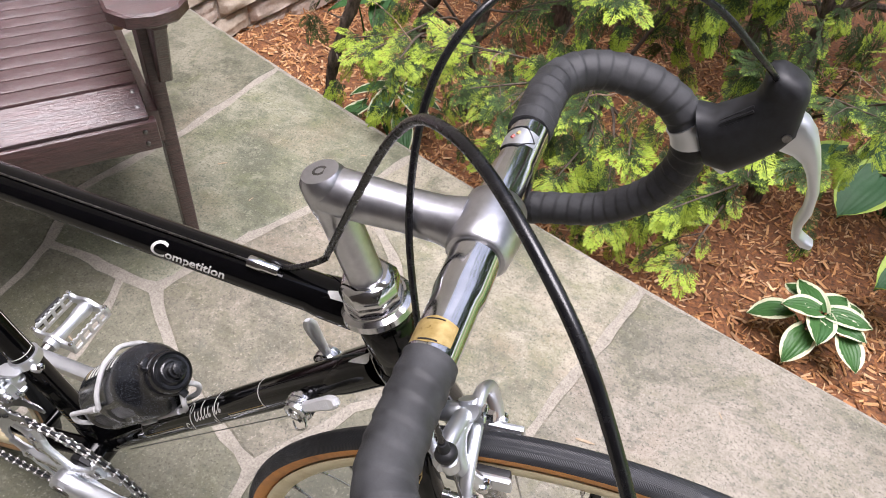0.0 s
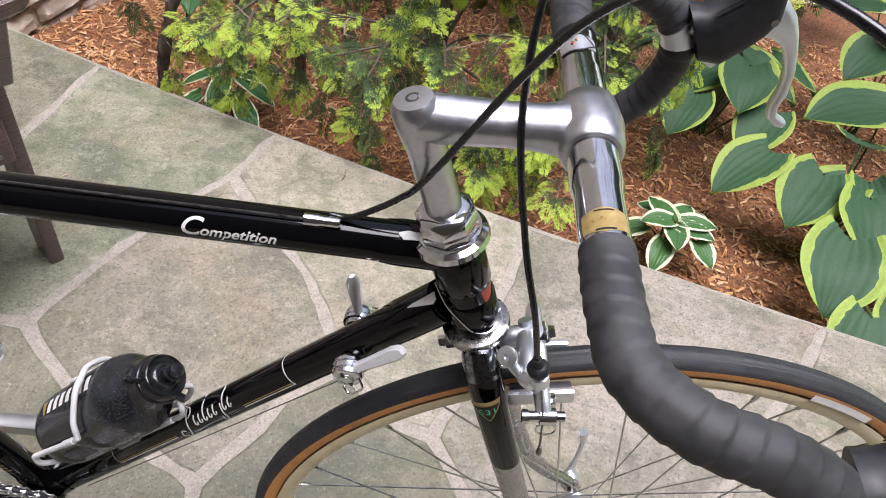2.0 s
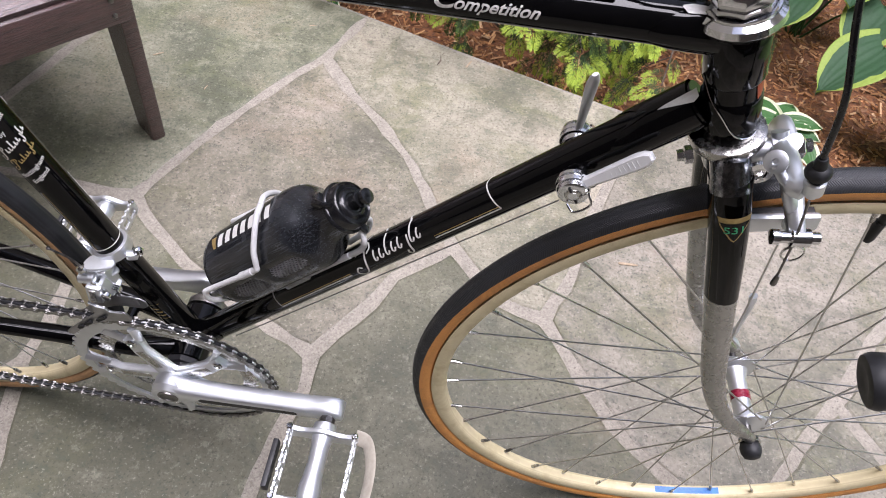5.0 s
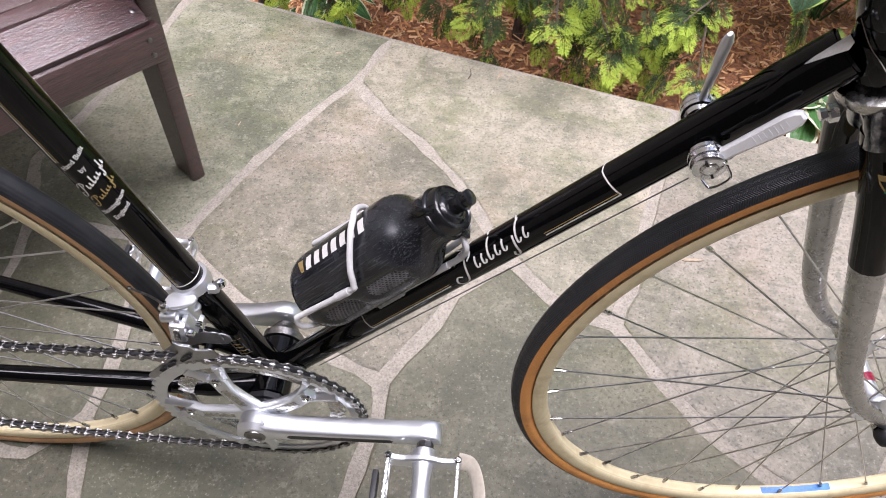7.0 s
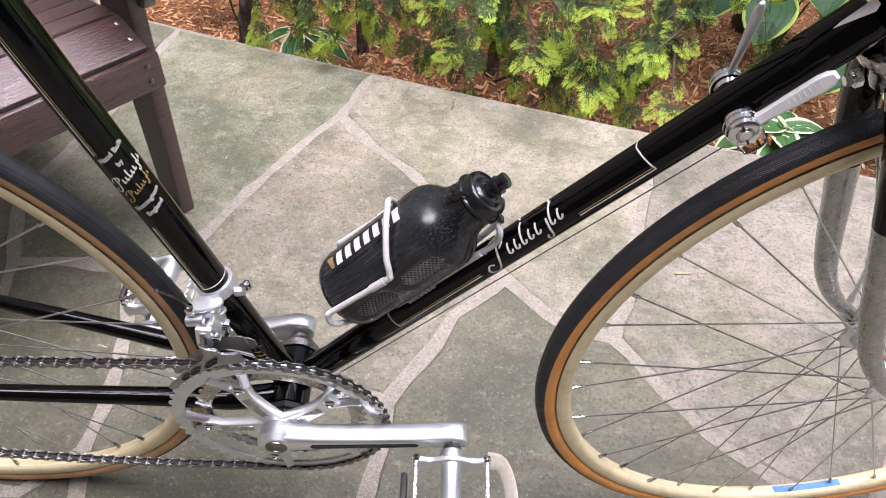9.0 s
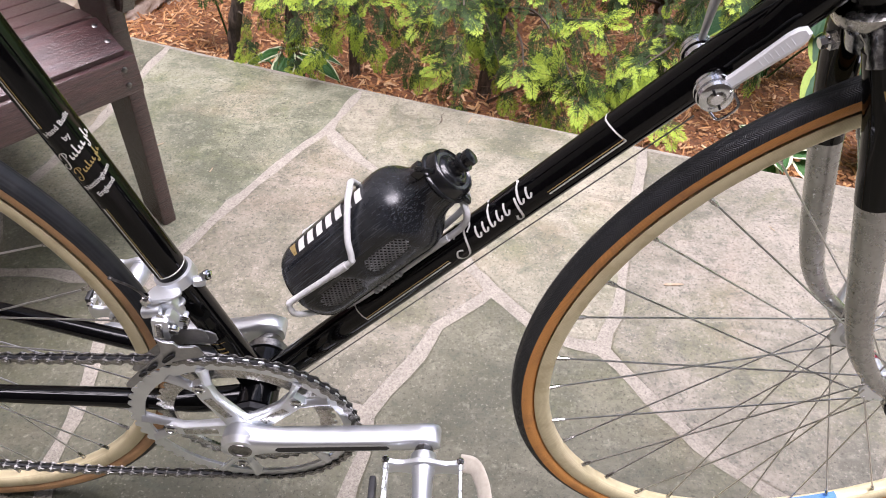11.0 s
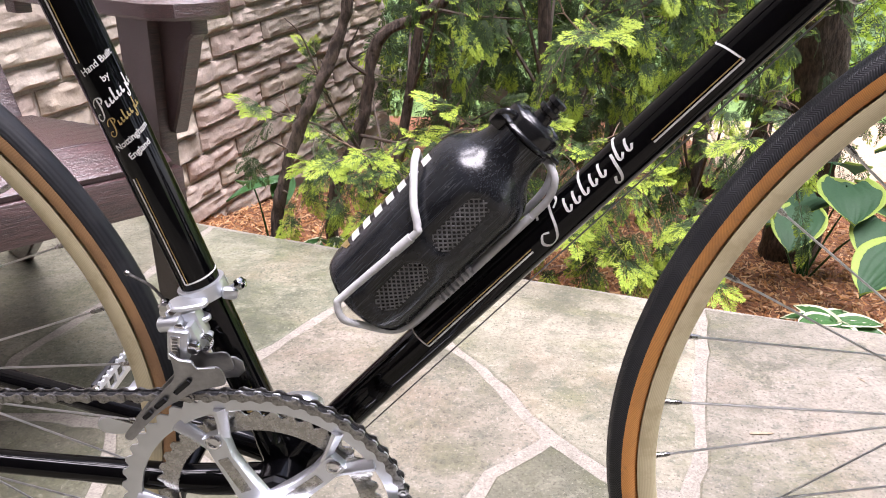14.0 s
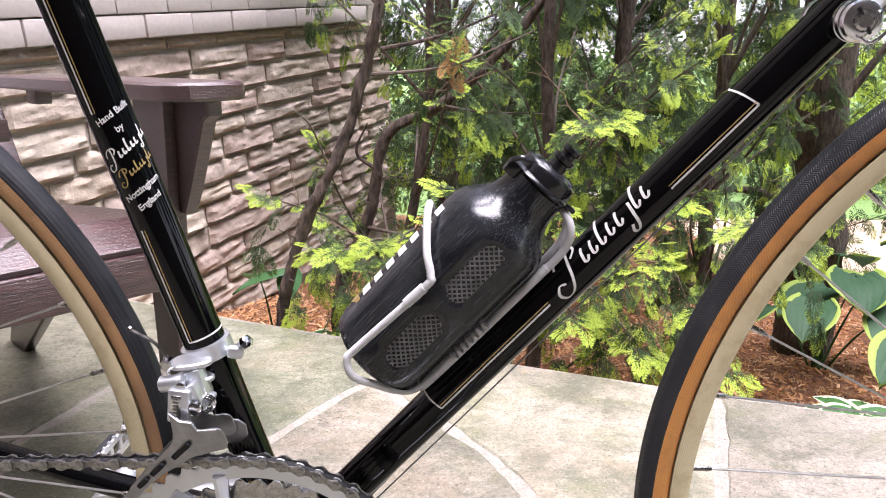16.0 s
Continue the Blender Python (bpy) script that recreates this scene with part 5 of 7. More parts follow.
for s in (-1, 1):
    g, m = crank_arm(s)
    if s > 0:
        g.f = [tuple(reversed(q)) for q in g.f]
    crank = part("crank", g, ALLOY, crankset, "polished alloy crank", smooth=60)
    part("crank_bolt", lathe([(0, 0.0115), (0.002, 0.0112), (0.0024, 0.0085), (0.0012, 0.0080), (0.0012, 0.0020)], m @ V((0, -0.0775, 0)), m @ V((0, -1, 0)), 20), STEEL, crankset)
    flute = Mesh()
    prism([(0.036, -0.0030), (0.038, -0.0042), (0.142, -0.0036), (0.145, 0.0), (0.142, 0.0036), (0.038, 0.0042), (0.034, 0.0)], 0.001, 0.0003, m @ Matrix(((1, 0, 0, 0), (0, 0, -1, -0.0788), (0, 1, 0, 0), (0, 0, 0, 1))), mesh=flute)
    part("crank_flute", flute, RUBBER, crankset, "dark recess along the crank")
    for k, wdt in ((0.074, 0.004), (0.080, 0.004), (0.086, 0.004), (0.092, 0.003), (0.098, 0.004), (0.104, 0.004)):
        part("mark_bar", block((wdt, 0.0006, 0.0044), 0.0, m @ Matrix.Translation((k, -0.0796, 0)) @ pose(0, 12, 0)), ALLOY, crankset)
    # pedal: axle, two cage plates with teeth, toe-clip loop
    PA = RC + (m @ V((0.1775, -0.083, 0)))
    y = s
    pedal = part("pedal", lathe([(0, 0.0070), (0.004, 0.0076), (0.009, 0.0076), (0.0095, 0.0118), (0.016, 0.0125), (0.022, 0.0112), (0.034, 0.0095), (0.050, 0.0090), (0.064, 0.0098), (0.074, 0.0115), (0.082, 0.0118), (0.088, 0.0105), (0.089, 0.004)], PA + V((0, y * -0.006, 0)), PA + V((0, y, 0)), 22), ALLOY, bicycle, "alloy cage pedal")
    part("axle_collar", lathe([(0, 0.0078), (0.003, 0.0086), (0.0075, 0.0086), (0.008, 0.0078)], PA + V((0, y * -0.005, 0)), PA + V((0, y, 0)), 8), STEEL, pedal)
    for fx in (-0.034, 0.034):
        for zz in (-0.0085, 0.0085):                       # two rails joined by studs, with openings between
            part("cage_rail", block((0.0030, 0.078, 0.0062), 0.0009, Matrix.Translation(PA + V((fx, y * 0.051, zz)))), ALLOY, pedal)
        for q in range(5):
            part("cage_stud", block((0.0034, 0.0052, 0.012), 0.0008, Matrix.Translation(PA + V((fx, y * (0.016 + 0.0175 * q), 0.0)))), ALLOY, pedal)
        for q in range(7):
            part("cage_tooth", prism([(-0.0030, 0.0), (0.0030, 0.0), (0.0012, 0.0026), (-0.0012, 0.0026)], 0.0026, 0.0002, Matrix(((0, 0, 1, PA.x + fx + 0.0013), (1, 0, 0, PA.y + y * (0.022 + 0.0095 * q)), (0, 1, 0, PA.z + 0.0112), (0, 0, 0, 1)))), ALLOY, pedal, smooth=0)
    for w, thick in ((0.0145, 0.0062), (0.0860, 0.0070)):
        part("end_plate", prism([(p.x, p.y) for p in spline([V((x, z, 0)) for x, z in ((-0.036, -0.009), (-0.020, -0.0075), (0.0, -0.0135), (0.020, -0.0075), (0.036, -0.009), (0.036, 0.009), (0.020, 0.0075), (0.0, 0.0135), (-0.020, 0.0075), (-0.036, 0.009))], 4, closed=True)], thick, 0.0012, Matrix(((1, 0, 0, PA.x), (0, 0, -1, PA.y + y * w - thick / 2), (0, 1, 0, PA.z), (0, 0, 0, 1)))), ALLOY, pedal)
        for fx in (-0.034, 0.034):
            part("plate_bolt", lathe([(0, 0.0036), (0.002, 0.0036), (0.003, 0.0024)], PA + V((fx, y * w, 0.011)), PA + V((fx, y * w, 1)), 10), CHROME, pedal)
    guard = spline([PA + V((0.034, y * 0.012, 0.004)), PA + V((0.048, y * 0.018, 0.006)), PA + V((0.056, y * 0.045, 0.006)), PA + V((0.055, y * 0.080, 0.005)), PA + V((0.048, y * 0.102, 0.003)), PA + V((0.036, y * 0.108, 0.0))], 6)
    if s < 0:
        part("toe_strap", tube(guard, 0.0085, 14, flat=0.16), STRAP, pedal, "pale worn strap")
    part("dust_cap", lathe([(0, 0.0098), (0.004, 0.0098), (0.006, 0.0085), (0.0065, 0.004)], PA + V((0, y * 0.082, 0)), PA + V((0, y, 0)), 18), CHROME, pedal)
    part("reflector", block((0.006, 0.050, 0.016), 0.002, Matrix.Translation(PA + V((-0.045, y * 0.052, -0.002)))), RUBBER, pedal)

part("bottom_bracket_cup", lathe([(0, 0.0215), (0.006, 0.0215), (0.007, 0.017), (0.012, 0.015)], V((0, -0.034, 0)), V((0, -1, 0)), 8), RUBBER, bicycle)
part("bottom_bracket_cup", lathe([(0, 0.0225), (0.008, 0.0225), (0.009, 0.019), (0.014, 0.017), (0.022, 0.012)], V((0, 0.034, 0)), V((0, 1, 0)), 24), STEEL, bicycle)

# chain
def chain_path():
    r = 0.1092
    a0 = math.radians(94)
    pts = []
    back_top = V((-0.415, -0.0435, 0.092))
    first = RC + V((r * math.cos(a0), -0.0494, r * math.sin(a0)))
    for k in range(41):
        pts.append(back_top.lerp(first, k / 40))
    for k in range(1, 60):
        t = a0 - radians(182) * k / 60
        pts.append(RC + V((r * math.cos(t), -0.0494, r * math.sin(t))))
    low = V((-0.40, -0.0435, -0.097))
    last = pts[-1]
    for k in range(1, 41):
        p = last.lerp(low, k / 40)
        p.z -= 0.010 * math.sin(math.pi * k / 40)
        pts.append(p)
    return pts


cp = chain_path()
dist_run = [0.0]
for i in range(1, len(cp)):
    dist_run.append(dist_run[-1] + (cp[i] - cp[i - 1]).length)


def along_chain(d):
    k = 0
    while k < len(cp) - 2 and dist_run[k + 1] < d:
        k += 1
    u = (d - dist_run[k]) / max(dist_run[k + 1] - dist_run[k], 1e-9)
    return cp[k].lerp(cp[k + 1], min(u, 1))


chain = part("chain", tube(cp, 0.0024, 6, flat=0.9), RUBBER, bicycle, "oily steel roller chain")
side_outline = [(-0.0106, 0.0), (-0.0094, 0.0031), (-0.0063, 0.0043), (-0.0035, 0.0033), (-0.0015, 0.0023), (0.0015, 0.0023), (0.0035, 0.0033), (0.0063, 0.0043), (0.0094, 0.0031), (0.0106, 0.0), (0.0094, -0.0031), (0.0063, -0.0043), (0.0035, -0.0033), (0.0015, -0.0023), (-0.0015, -0.0023), (-0.0035, -0.0033), (-0.0063, -0.0043), (-0.0094, -0.0031)]


def link_mesh(half):
    g = Mesh()
    for s in (1, -1):
        prism(side_outline, 0.0010, 0.0002, Matrix(((1, 0, 0, 0), (0, 0, -1, s * half - 0.0005), (0, 1, 0, 0), (0, 0, 0, 1))), mesh=g)
    for x in (-0.00635, 0.00635):
        tube([(x, -half - 0.0014, 0), (x, half + 0.0014, 0)], 0.0022, 10, mesh=g)
    return g


outer = inner = None
for k in range(int(dist_run[-1] / 0.0127) - 1):
    a, b = along_chain(k * 0.0127), along_chain((k + 1) * 0.0127)
    d = (b - a).normalized()
    m = Matrix((d, V((0, 1, 0)), d.cross(V((0, 1, 0))))).transposed().to_4x4()
    m.translation = (a + b) / 2
    if k == 0:
        outer = part("chain_link", link_mesh(0.0037), LINK, chain, m=m)
    elif k == 1:
        inner = part("chain_link", link_mesh(0.0026), STEEL, chain, m=m)
    else:
        again(outer if k % 2 == 0 else inner, m)
part("freewheel", ring_plate(0.042, 0.018, -0.049, 0.0028, 18), STEEL, rear_wheel)

# ---- front derailleur ----
FC = ST * 0.168
fd = part("front_derailleur", lathe([(0, 0.0146), (0.0005, 0.0174), (0.0115, 0.0174), (0.012, 0.0146)], FC, FC + ST), ALLOY, bicycle, "alloy front derailleur with a stamped plate")
part("clamp_ear", block((0.012, 0.009, 0.009), 0.0040, Matrix.Translation(FC + V((0.0205, -0.007, 0.0065))) @ pose(0, 0, 0, 0, 14, 20)), ALLOY, fd)
part("clamp_bolt", lathe([(0, 0.0030), (0.006, 0.0030), (0.0062, 0.0046), (0.0105, 0.0046), (0.0115, 0.0030)], FC + V((0.022, -0.004, 0.009)), FC + V((0.032, -0.007, 0.016)), 6), CHROME, fd)
for z in (0.0075, -0.0045):
    ear = Mesh()
    prism([(p.x, p.y) for p in spline([V((x, y, 0)) for x, y in ((-0.015, -0.006), (-0.006, -0.010), (0.010, -0.004), (0.012, 0.004), (0.0, 0.009), (-0.012, 0.006))], 5, closed=True)], 0.0042, 0.001, Matrix.Translation(FC + V((-0.004, -0.021, z))), mesh=ear)
    part("mount_ear", ear, ALLOY, fd)
part("mount", block((0.013, 0.012, 0.022), 0.003, Matrix.Translation(FC + V((-0.001, -0.024, -0.008))) @ pose(0, 0, 0, 0, -14, 0)), ALLOY, fd)
part("mount_foot", block((0.012, 0.009, 0.008), 0.002, Matrix.Translation(FC + V((0.004, -0.026, -0.018))) @ pose(0, 0, 0, 0, 24, 0)), ALLOY, fd)
part("upper_link", lathe([(0, 0.0042), (0.001, 0.0056), (0.016, 0.0056), (0.017, 0.0042)], V((-0.0655, -0.033, 0.1575)), V((-0.045, -0.033, 0.1600)), 14), ALLOY, fd)
part("link_pin", lathe([(0, 0.0034), (0.001, 0.0034), (0.0016, 0.002)], V((-0.049, -0.0385, 0.159)), V((-0.049, -1, 0.159)), 12), CHROME, fd)
body_m = Matrix.Translation((-0.0505, -0.040, 0.1465)) @ pose(0, 0, 0, -6, 7, 0)
part("parallelogram", block((0.0145, 0.009, 0.023), 0.0022, body_m), ALLOY, fd)
part("maker_plate", block((0.0068, 0.0012, 0.0165), 0.0005, body_m @ Matrix.Translation((-0.001, -0.0047, 0.0))), CHROME, fd, "stamped maker's plate")
for k in range(6):
    part("stamped_bar", block((0.0036, 0.0006, 0.0014), 0, body_m @ Matrix.Translation((-0.001, -0.0054, -0.0062 + k * 0.0025))), STEEL, fd)
part("spring_arm", block((0.006, 0.010, 0.020), 0.0018, Matrix.Translation((-0.0405, -0.034, 0.150)) @ pose(0, 0, 0, 0, -18, 0)), ALLOY, fd)
part("pivot_pin", lathe([(0, 0.0050), (0.0035, 0.0050), (0.0045, 0.0036), (0.0046, 0.002)], V((-0.0405, -0.0395, 0.1445)), V((-0.0405, -1, 0.1445)), 14), CHROME, fd)
for k in range(3):
    part("spring_coil", tube([V((-0.036 + 0.0052 * math.cos(t), -0.030 - k * 0.0022, 0.143 + 0.0052 * math.sin(t))) for t in [j * math.pi / 6 for j in range(12)]], 0.0009, 6, closed=True), CHROME, fd)
part("wire_lever", tube(spline([V((-0.060, -0.031, 0.158)), V((-0.0615, -0.031, 0.168)), V((-0.0590, -0.030, 0.176))], 4), [0.0030] * 9, 8), CHROME, fd)
part("wire_nut", lathe([(0, 0.0046), (0.003, 0.0046), (0.0045, 0.003)], V((-0.0590, -0.031, 0.172)), V((-0.0590, -1, 0.172)), 6), CHROME, fd)
part("wire_tail", tube(spline([V((-0.058, -0.031, 0.174)), V((-0.066, -0.031, 0.187)), V((-0.081, -0.030, 0.196))], 5), 0.0011, 6), STEEL, fd)
part("wire_end", lathe([(0, 0.0008), (0.001, 0.0019), (0.003, 0.0019), (0.004, 0.0008)], V((-0.080, -0.030, 0.1955)), V((-0.085, -0.030, 0.199)), 8), STEEL, fd)
outline = [(-0.053, 0.148), (-0.047, 0.142), (-0.039, 0.141), (-0.0355, 0.135), (-0.023, 0.1365), (-0.0185, 0.132), (-0.0180, 0.122), (-0.030, 0.118), (-0.044, 0.113), (-0.058, 0.104), (-0.070, 0.095), (-0.084, 0.081), (-0.095, 0.069), (-0.100, 0.073), (-0.090, 0.086), (-0.082, 0.0955), (-0.066, 0.1125), (-0.0535, 0.127)]
outline = [(p.x, p.y) for p in spline([V((x, z, 0)) for x, z in outline], 4, closed=True)]
for y in (-0.0520, -0.0345):
    part("cage_plate", prism(outline, 0.0016, 0.0004, Matrix(((1, 0, 0, 0), (0, 0, -1, y), (0, 1, 0, 0), (0, 0, 0, 1)))), STAMPED, fd)
part("cage_lip", tube([V((-0.053, -0.0525, 0.147)), V((-0.047, -0.0525, 0.1415)), V((-0.039, -0.0525, 0.1405)), V((-0.0355, -0.0525, 0.1348)), V((-0.023, -0.0525, 0.1360))], 0.0006, 8), ALLOY, fd)
for x, z, l in ((-0.048, 0.120, 0.016), (-0.066, 0.1055, 0.012), (-0.0775, 0.0945, 0.009)):
    part("cage_slot", block((l, 0.0006, 0.0036), 0.0012, Matrix.Translation((x, -0.0538, z)) @ pose(0, 0, 0, 0, -42, 0)), RUBBER, fd, "dark slot in the cage plate")
part("inner_wing", prism([(-0.045, 0.112), (-0.041, 0.137), (-0.030, 0.132), (-0.016, 0.131), (-0.011, 0.127), (-0.0105, 0.119), (-0.016, 0.1135), (-0.030, 0.112)], 0.0016, 0.0004, Matrix(((1, 0, 0, 0), (0, 0, -1, -0.0325), (0, 1, 0, 0), (0, 0, 0, 1)))), STAMPED, fd)

# ---- bottle cage and bottle ----
# axis of the bottle runs along the down tube
BD, BN = DT, DN
B0 = DT * 0.171 + DN * 0.0570                              # middle of the bottle's foot
cage = part("bottle_cage", tube(spline([DT * 0.182 + DN * 0.0175 + V((0, 0.008, 0)), DT * 0.184 + DN * 0.0180 + V((0, -0.006, 0)), DT * 0.30 + DN * 0.0180 + V((0, -0.010, 0))], 6), 0.0030, 10), WHITE_COAT, bicycle, "grey-white coated wire bottle cage")
for s in (1, -1):
    wire = spline([DT * 0.292 + DN * 0.018 + V((0, s * 0.008, 0)), DT * 0.240 + DN * 0.0190 + V((0, s * 0.008, 0)), DT * 0.196 + DN * 0.0192 + V((0, s * 0.008, 0)), DT * 0.175 + DN * 0.0215 + V((0, s * 0.009, 0)), DT * 0.1685 + DN * 0.032 + V((0, s * 0.016, 0)), DT * 0.1685 + DN * 0.050 + V((0, s * 0.029, 0)),
                   DT * 0.169 + DN * 0.066 + V((0, s * 0.0395, 0)), DT * 0.176 + DN * 0.0765 + V((0, s * 0.0400, 0)), DT * 0.186 + DN * 0.0770 + V((0, s * 0.0395, 0)), DT * 0.246 + DN * 0.0725 + V((0, s * 0.0395, 0)), DT * 0.2545 + DN * 0.0745 + V((0, s * 0.0385, 0)), DT * 0.262 + DN * 0.085 + V((0, s * 0.0310, 0)), DT * 0.275 + DN * 0.0980 + V((0, s * 0.012, 0)), DT * 0.277 + DN * 0.0995 + V((0, 0, 0))], 6)
    part("cage_wire", tube(wire, 0.0026, 10), WHITE_COAT, cage)
    part("cage_sleeve", tube([DT * 0.231 + DN * 0.0738 + V((0, s * 0.0396, 0)), DT * 0.2465 + DN * 0.0727 + V((0, s * 0.0396, 0))], 0.0034, 10), WHITE_COAT, cage)
top_loop = spline([DT * 0.292 + DN * 0.017 + V((0, -0.008, 0)), DT * 0.316 + DN * 0.0185 + V((0, -0.010, 0)), DT * 0.329 + DN * 0.026 + V((0, -0.011, 0)), DT * 0.333 + DN * 0.036 + V((0, -0.004, 0)), DT * 0.333 + DN * 0.036 + V((0, 0.004, 0)), DT * 0.329 + DN * 0.026 + V((0, 0.011, 0)), DT * 0.316 + DN * 0.0185 + V((0, 0.010, 0)), DT * 0.292 + DN * 0.017 + V((0, 0.008, 0))], 6)
part("cage_loop", tube(top_loop, 0.0027, 10), WHITE_COAT, cage)
part("cage_plate", block((0.090, 0.014, 0.003), 0.001, Matrix.Translation(DT * 0.232 + DN * 0.0165) @ pose(0, 0, 0, 0, -47.4, 0)), WHITE_COAT, cage)
for k in range(7):
    part("weld_wrap", tube([DT * (0.214 + k * 0.005) + DN * 0.0205 + V((0, -0.0135 + 0.0026 * math.cos(t), 0)) + DN * (0.0026 * math.sin(t)) for t in [j * math.pi / 5 for j in range(10)]], 0.0013, 6, closed=True), WHITE_COAT, cage)

BOTTLE_AT = BIKE_AT @ (Matrix.Translation(B0) @ Matrix((V((0, 1, 0)), BD.cross(V((0, 1, 0))), BD)).transposed().to_4x4())
# local axes of the bottle: z up its axis, x to the bicycle's left, y away from the tube
bottle = thing("water_bottle", BOTTLE_AT, "scuffed black plastic sports bottle in the wire cage", "bottle")
prof = [(0.0, 0.024), (0.0015, 0.0310), (0.005, 0.0352), (0.012, 0.0366), (0.045, 0.0368), (0.106, 0.0369), (0.117, 0.0372), (0.1235, 0.0366), (0.1285, 0.0348), (0.1330, 0.0318), (0.1370, 0.0282), (0.1410, 0.0250), (0.1455, 0.0226), (0.151, 0.0211), (0.157, 0.0205), (0.163, 0.0205)]


def bottle_body():
    g, n = Mesh(), 48
    fine = []
    for (h0, r0), (h1, r1) in zip(prof[:-1], prof[1:]):
        k = max(1, int((h1 - h0) / 0.003))
        fine += [(h0 + (h1 - h0) * i / k, r0 + (r1 - r0) * i / k) for i in range(k)]
    fine.append(prof[-1])
    for h, r in fine:
        for j in range(n):
            t = 2 * math.pi * j / n
            q = r
            for s in (1, -1):                              # two oval recesses on each side
                for h0, dt in ((0.041, -0.16), (0.101, -0.10)):
                    t0 = (0.0 if s > 0 else math.pi) + s * dt * 0.9
                    du = ((t - t0 + math.pi) % (2 * math.pi) - math.pi) * 0.0366 / 0.0118
                    dh = max(abs(h - h0) - 0.0135, 0) / 0.0110
                    e = du * du + dh * dh
                    if e < 1:
                        q -= 0.0030 * min(1, (1 - e) * 3)
            g.v.append((q * math.cos(t), q * math.sin(t), h))
    rows = len(fine)
    for i in range(rows - 1):
        for j in range(n):
            g.f.append((i * n + j, i * n + (j + 1) % n, (i + 1) * n + (j + 1) % n, (i + 1) * n + j))
    g.f += [tuple(range(n - 1, -1, -1)), tuple((rows - 1) * n + j for j in range(n))]
    g.m = [0] * len(g.f)
    return g


bbody = part("bottle_body", bottle_body(), PLASTIC, bottle, smooth=60)
cap = part("cap", lathe([(0, 0.0175), (0.0008, 0.0212), (0.0022, 0.0222), (0.0038, 0.0214), (0.0044, 0.0202), (0.0105, 0.0196), (0.0128, 0.0186), (0.0134, 0.0174), (0.0122, 0.0162), (0.0120, 0.0134), (0.0134, 0.0122), (0.0146, 0.0108), (0.0148, 0.0090), (0.0138, 0.0080), (0.0140, 0.0066), (0.0185, 0.0060)], (0, 0, 0.163), (0, 0, 1), 36), CAP_PLASTIC, bottle)
part("nozzle", lathe([(0, 0.0056), (0.006, 0.0054), (0.007, 0.0074), (0.010, 0.0078), (0.0105, 0.0052), (0.013, 0.0050), (0.014, 0.0066), (0.017, 0.0064), (0.018, 0.0030)], (0, 0, 0.177), (0, 0, 1), 18), CAP_PLASTIC, cap)
part("hinge_lug", block((0.011, 0.009, 0.009), 0.002, Matrix.Translation((-0.006, 0.0215, 0.1610))), CAP_PLASTIC, bottle)
part("strap", tube(spline([(-0.012, 0.017, 0.172), (-0.0135, 0.0225, 0.170), (-0.010, 0.0255, 0.164), (-0.004, 0.0225, 0.158)], 6), 0.0020, 8, flat=0.6), CAP_PLASTIC, bottle)
part("cap_tab", block((0.007, 0.008, 0.003), 0.001, Matrix.Translation((-0.006, -0.0225, 0.166))), CAP_PLASTIC, bottle)
# raised lattice in the recesses
for s in (1, -1):
    for h0, dt in ((0.041, -0.16), (0.101, -0.10)):
        t0 = (0.0 if s > 0 else math.pi) + s * dt * 0.9
        lat = Mesh()
        for sl in (1, -1):
            for k in range(-9, 10):
                seg = []
                for j in range(13):
                    v = -0.0105 + 0.0210 * j / 12
                    h = k * 0.0042 + sl * v * 0.9
                    du, dh = v / 0.0112, max(abs(h) - 0.0135, 0) / 0.0098
                    if du * du + dh * dh < 0.96:
                        t = t0 + v / 0.0366
                        seg.append((0.0342 * math.cos(t), 0.0342 * math.sin(t), h0 + h))
                    elif len(seg) > 1:
                        break
                    else:
                        seg = []
                if len(seg) > 2:
                    tube(seg, 0.0006, 4, mesh=lat)
        part("grip_lattice", lat, GREY_PLASTIC, bbody, "rubbed grey lattice")


def patch(at, outline, g, n=7):
    """Lays a convex flat outline on a round body in n narrow strips."""
    lo, hi = min(w for _, w in outline), max(w for _, w in outline)

    def span(w):
        w = min(max(w, lo + 1e-7), hi - 1e-7)
        hits = []
        for (u0, w0), (u1, w1) in zip(outline, outline[1:] + outline[:1]):
            if (w0 - w) * (w1 - w) <= 0 and w0 != w1:
                hits.append(u0 + (u1 - u0) * (w - w0) / (w1 - w0))
        return min(hits), max(hits)
    vs = []
    for i in range(n + 1):
        w = lo + (hi - lo) * i / n
        a, b = span(w)
        vs += [at(a, w), at(b, w)]
    g.add(vs, [(2 * i, 2 * i + 1, 2 * i + 3, 2 * i + 2) for i in range(n)])


def wrap_on(r, h0, t0, shapes, mats, parent, name, label="", lean=0.0):
    """Flat outlines (along the axis, around it) laid on a round body about the z axis."""
    g = Mesh()
    for out in shapes:
        patch(lambda u, w: (r * math.cos(t0 + w / r), r * math.sin(t0 + w / r), h0 + u), out, g)
    return part(name, g, mats, parent, label, smooth=0)


shapes = [[(0.031 + k * 0.0122, -0.0065), (0.0385 + k * 0.0122, -0.0065), (0.0412 + k * 0.0122, 0.0075), (0.0337 + k * 0.0122, 0.0075)] for k in range(7)]
for block_ in shapes:
    wrap_on(0.03715, 0.0, math.pi * 0.53, [block_], WHITE_INK, bbody, "maker_mark", "slanted white block")
wrap_on(0.03715, 0.0, math.pi * 0.53, [[(0.018, -0.0065), (0.026, -0.0065), (0.0305, 0.0075), (0.0265, 0.0075)]], GOLD_INK, bbody, "maker_flame", "orange flash")

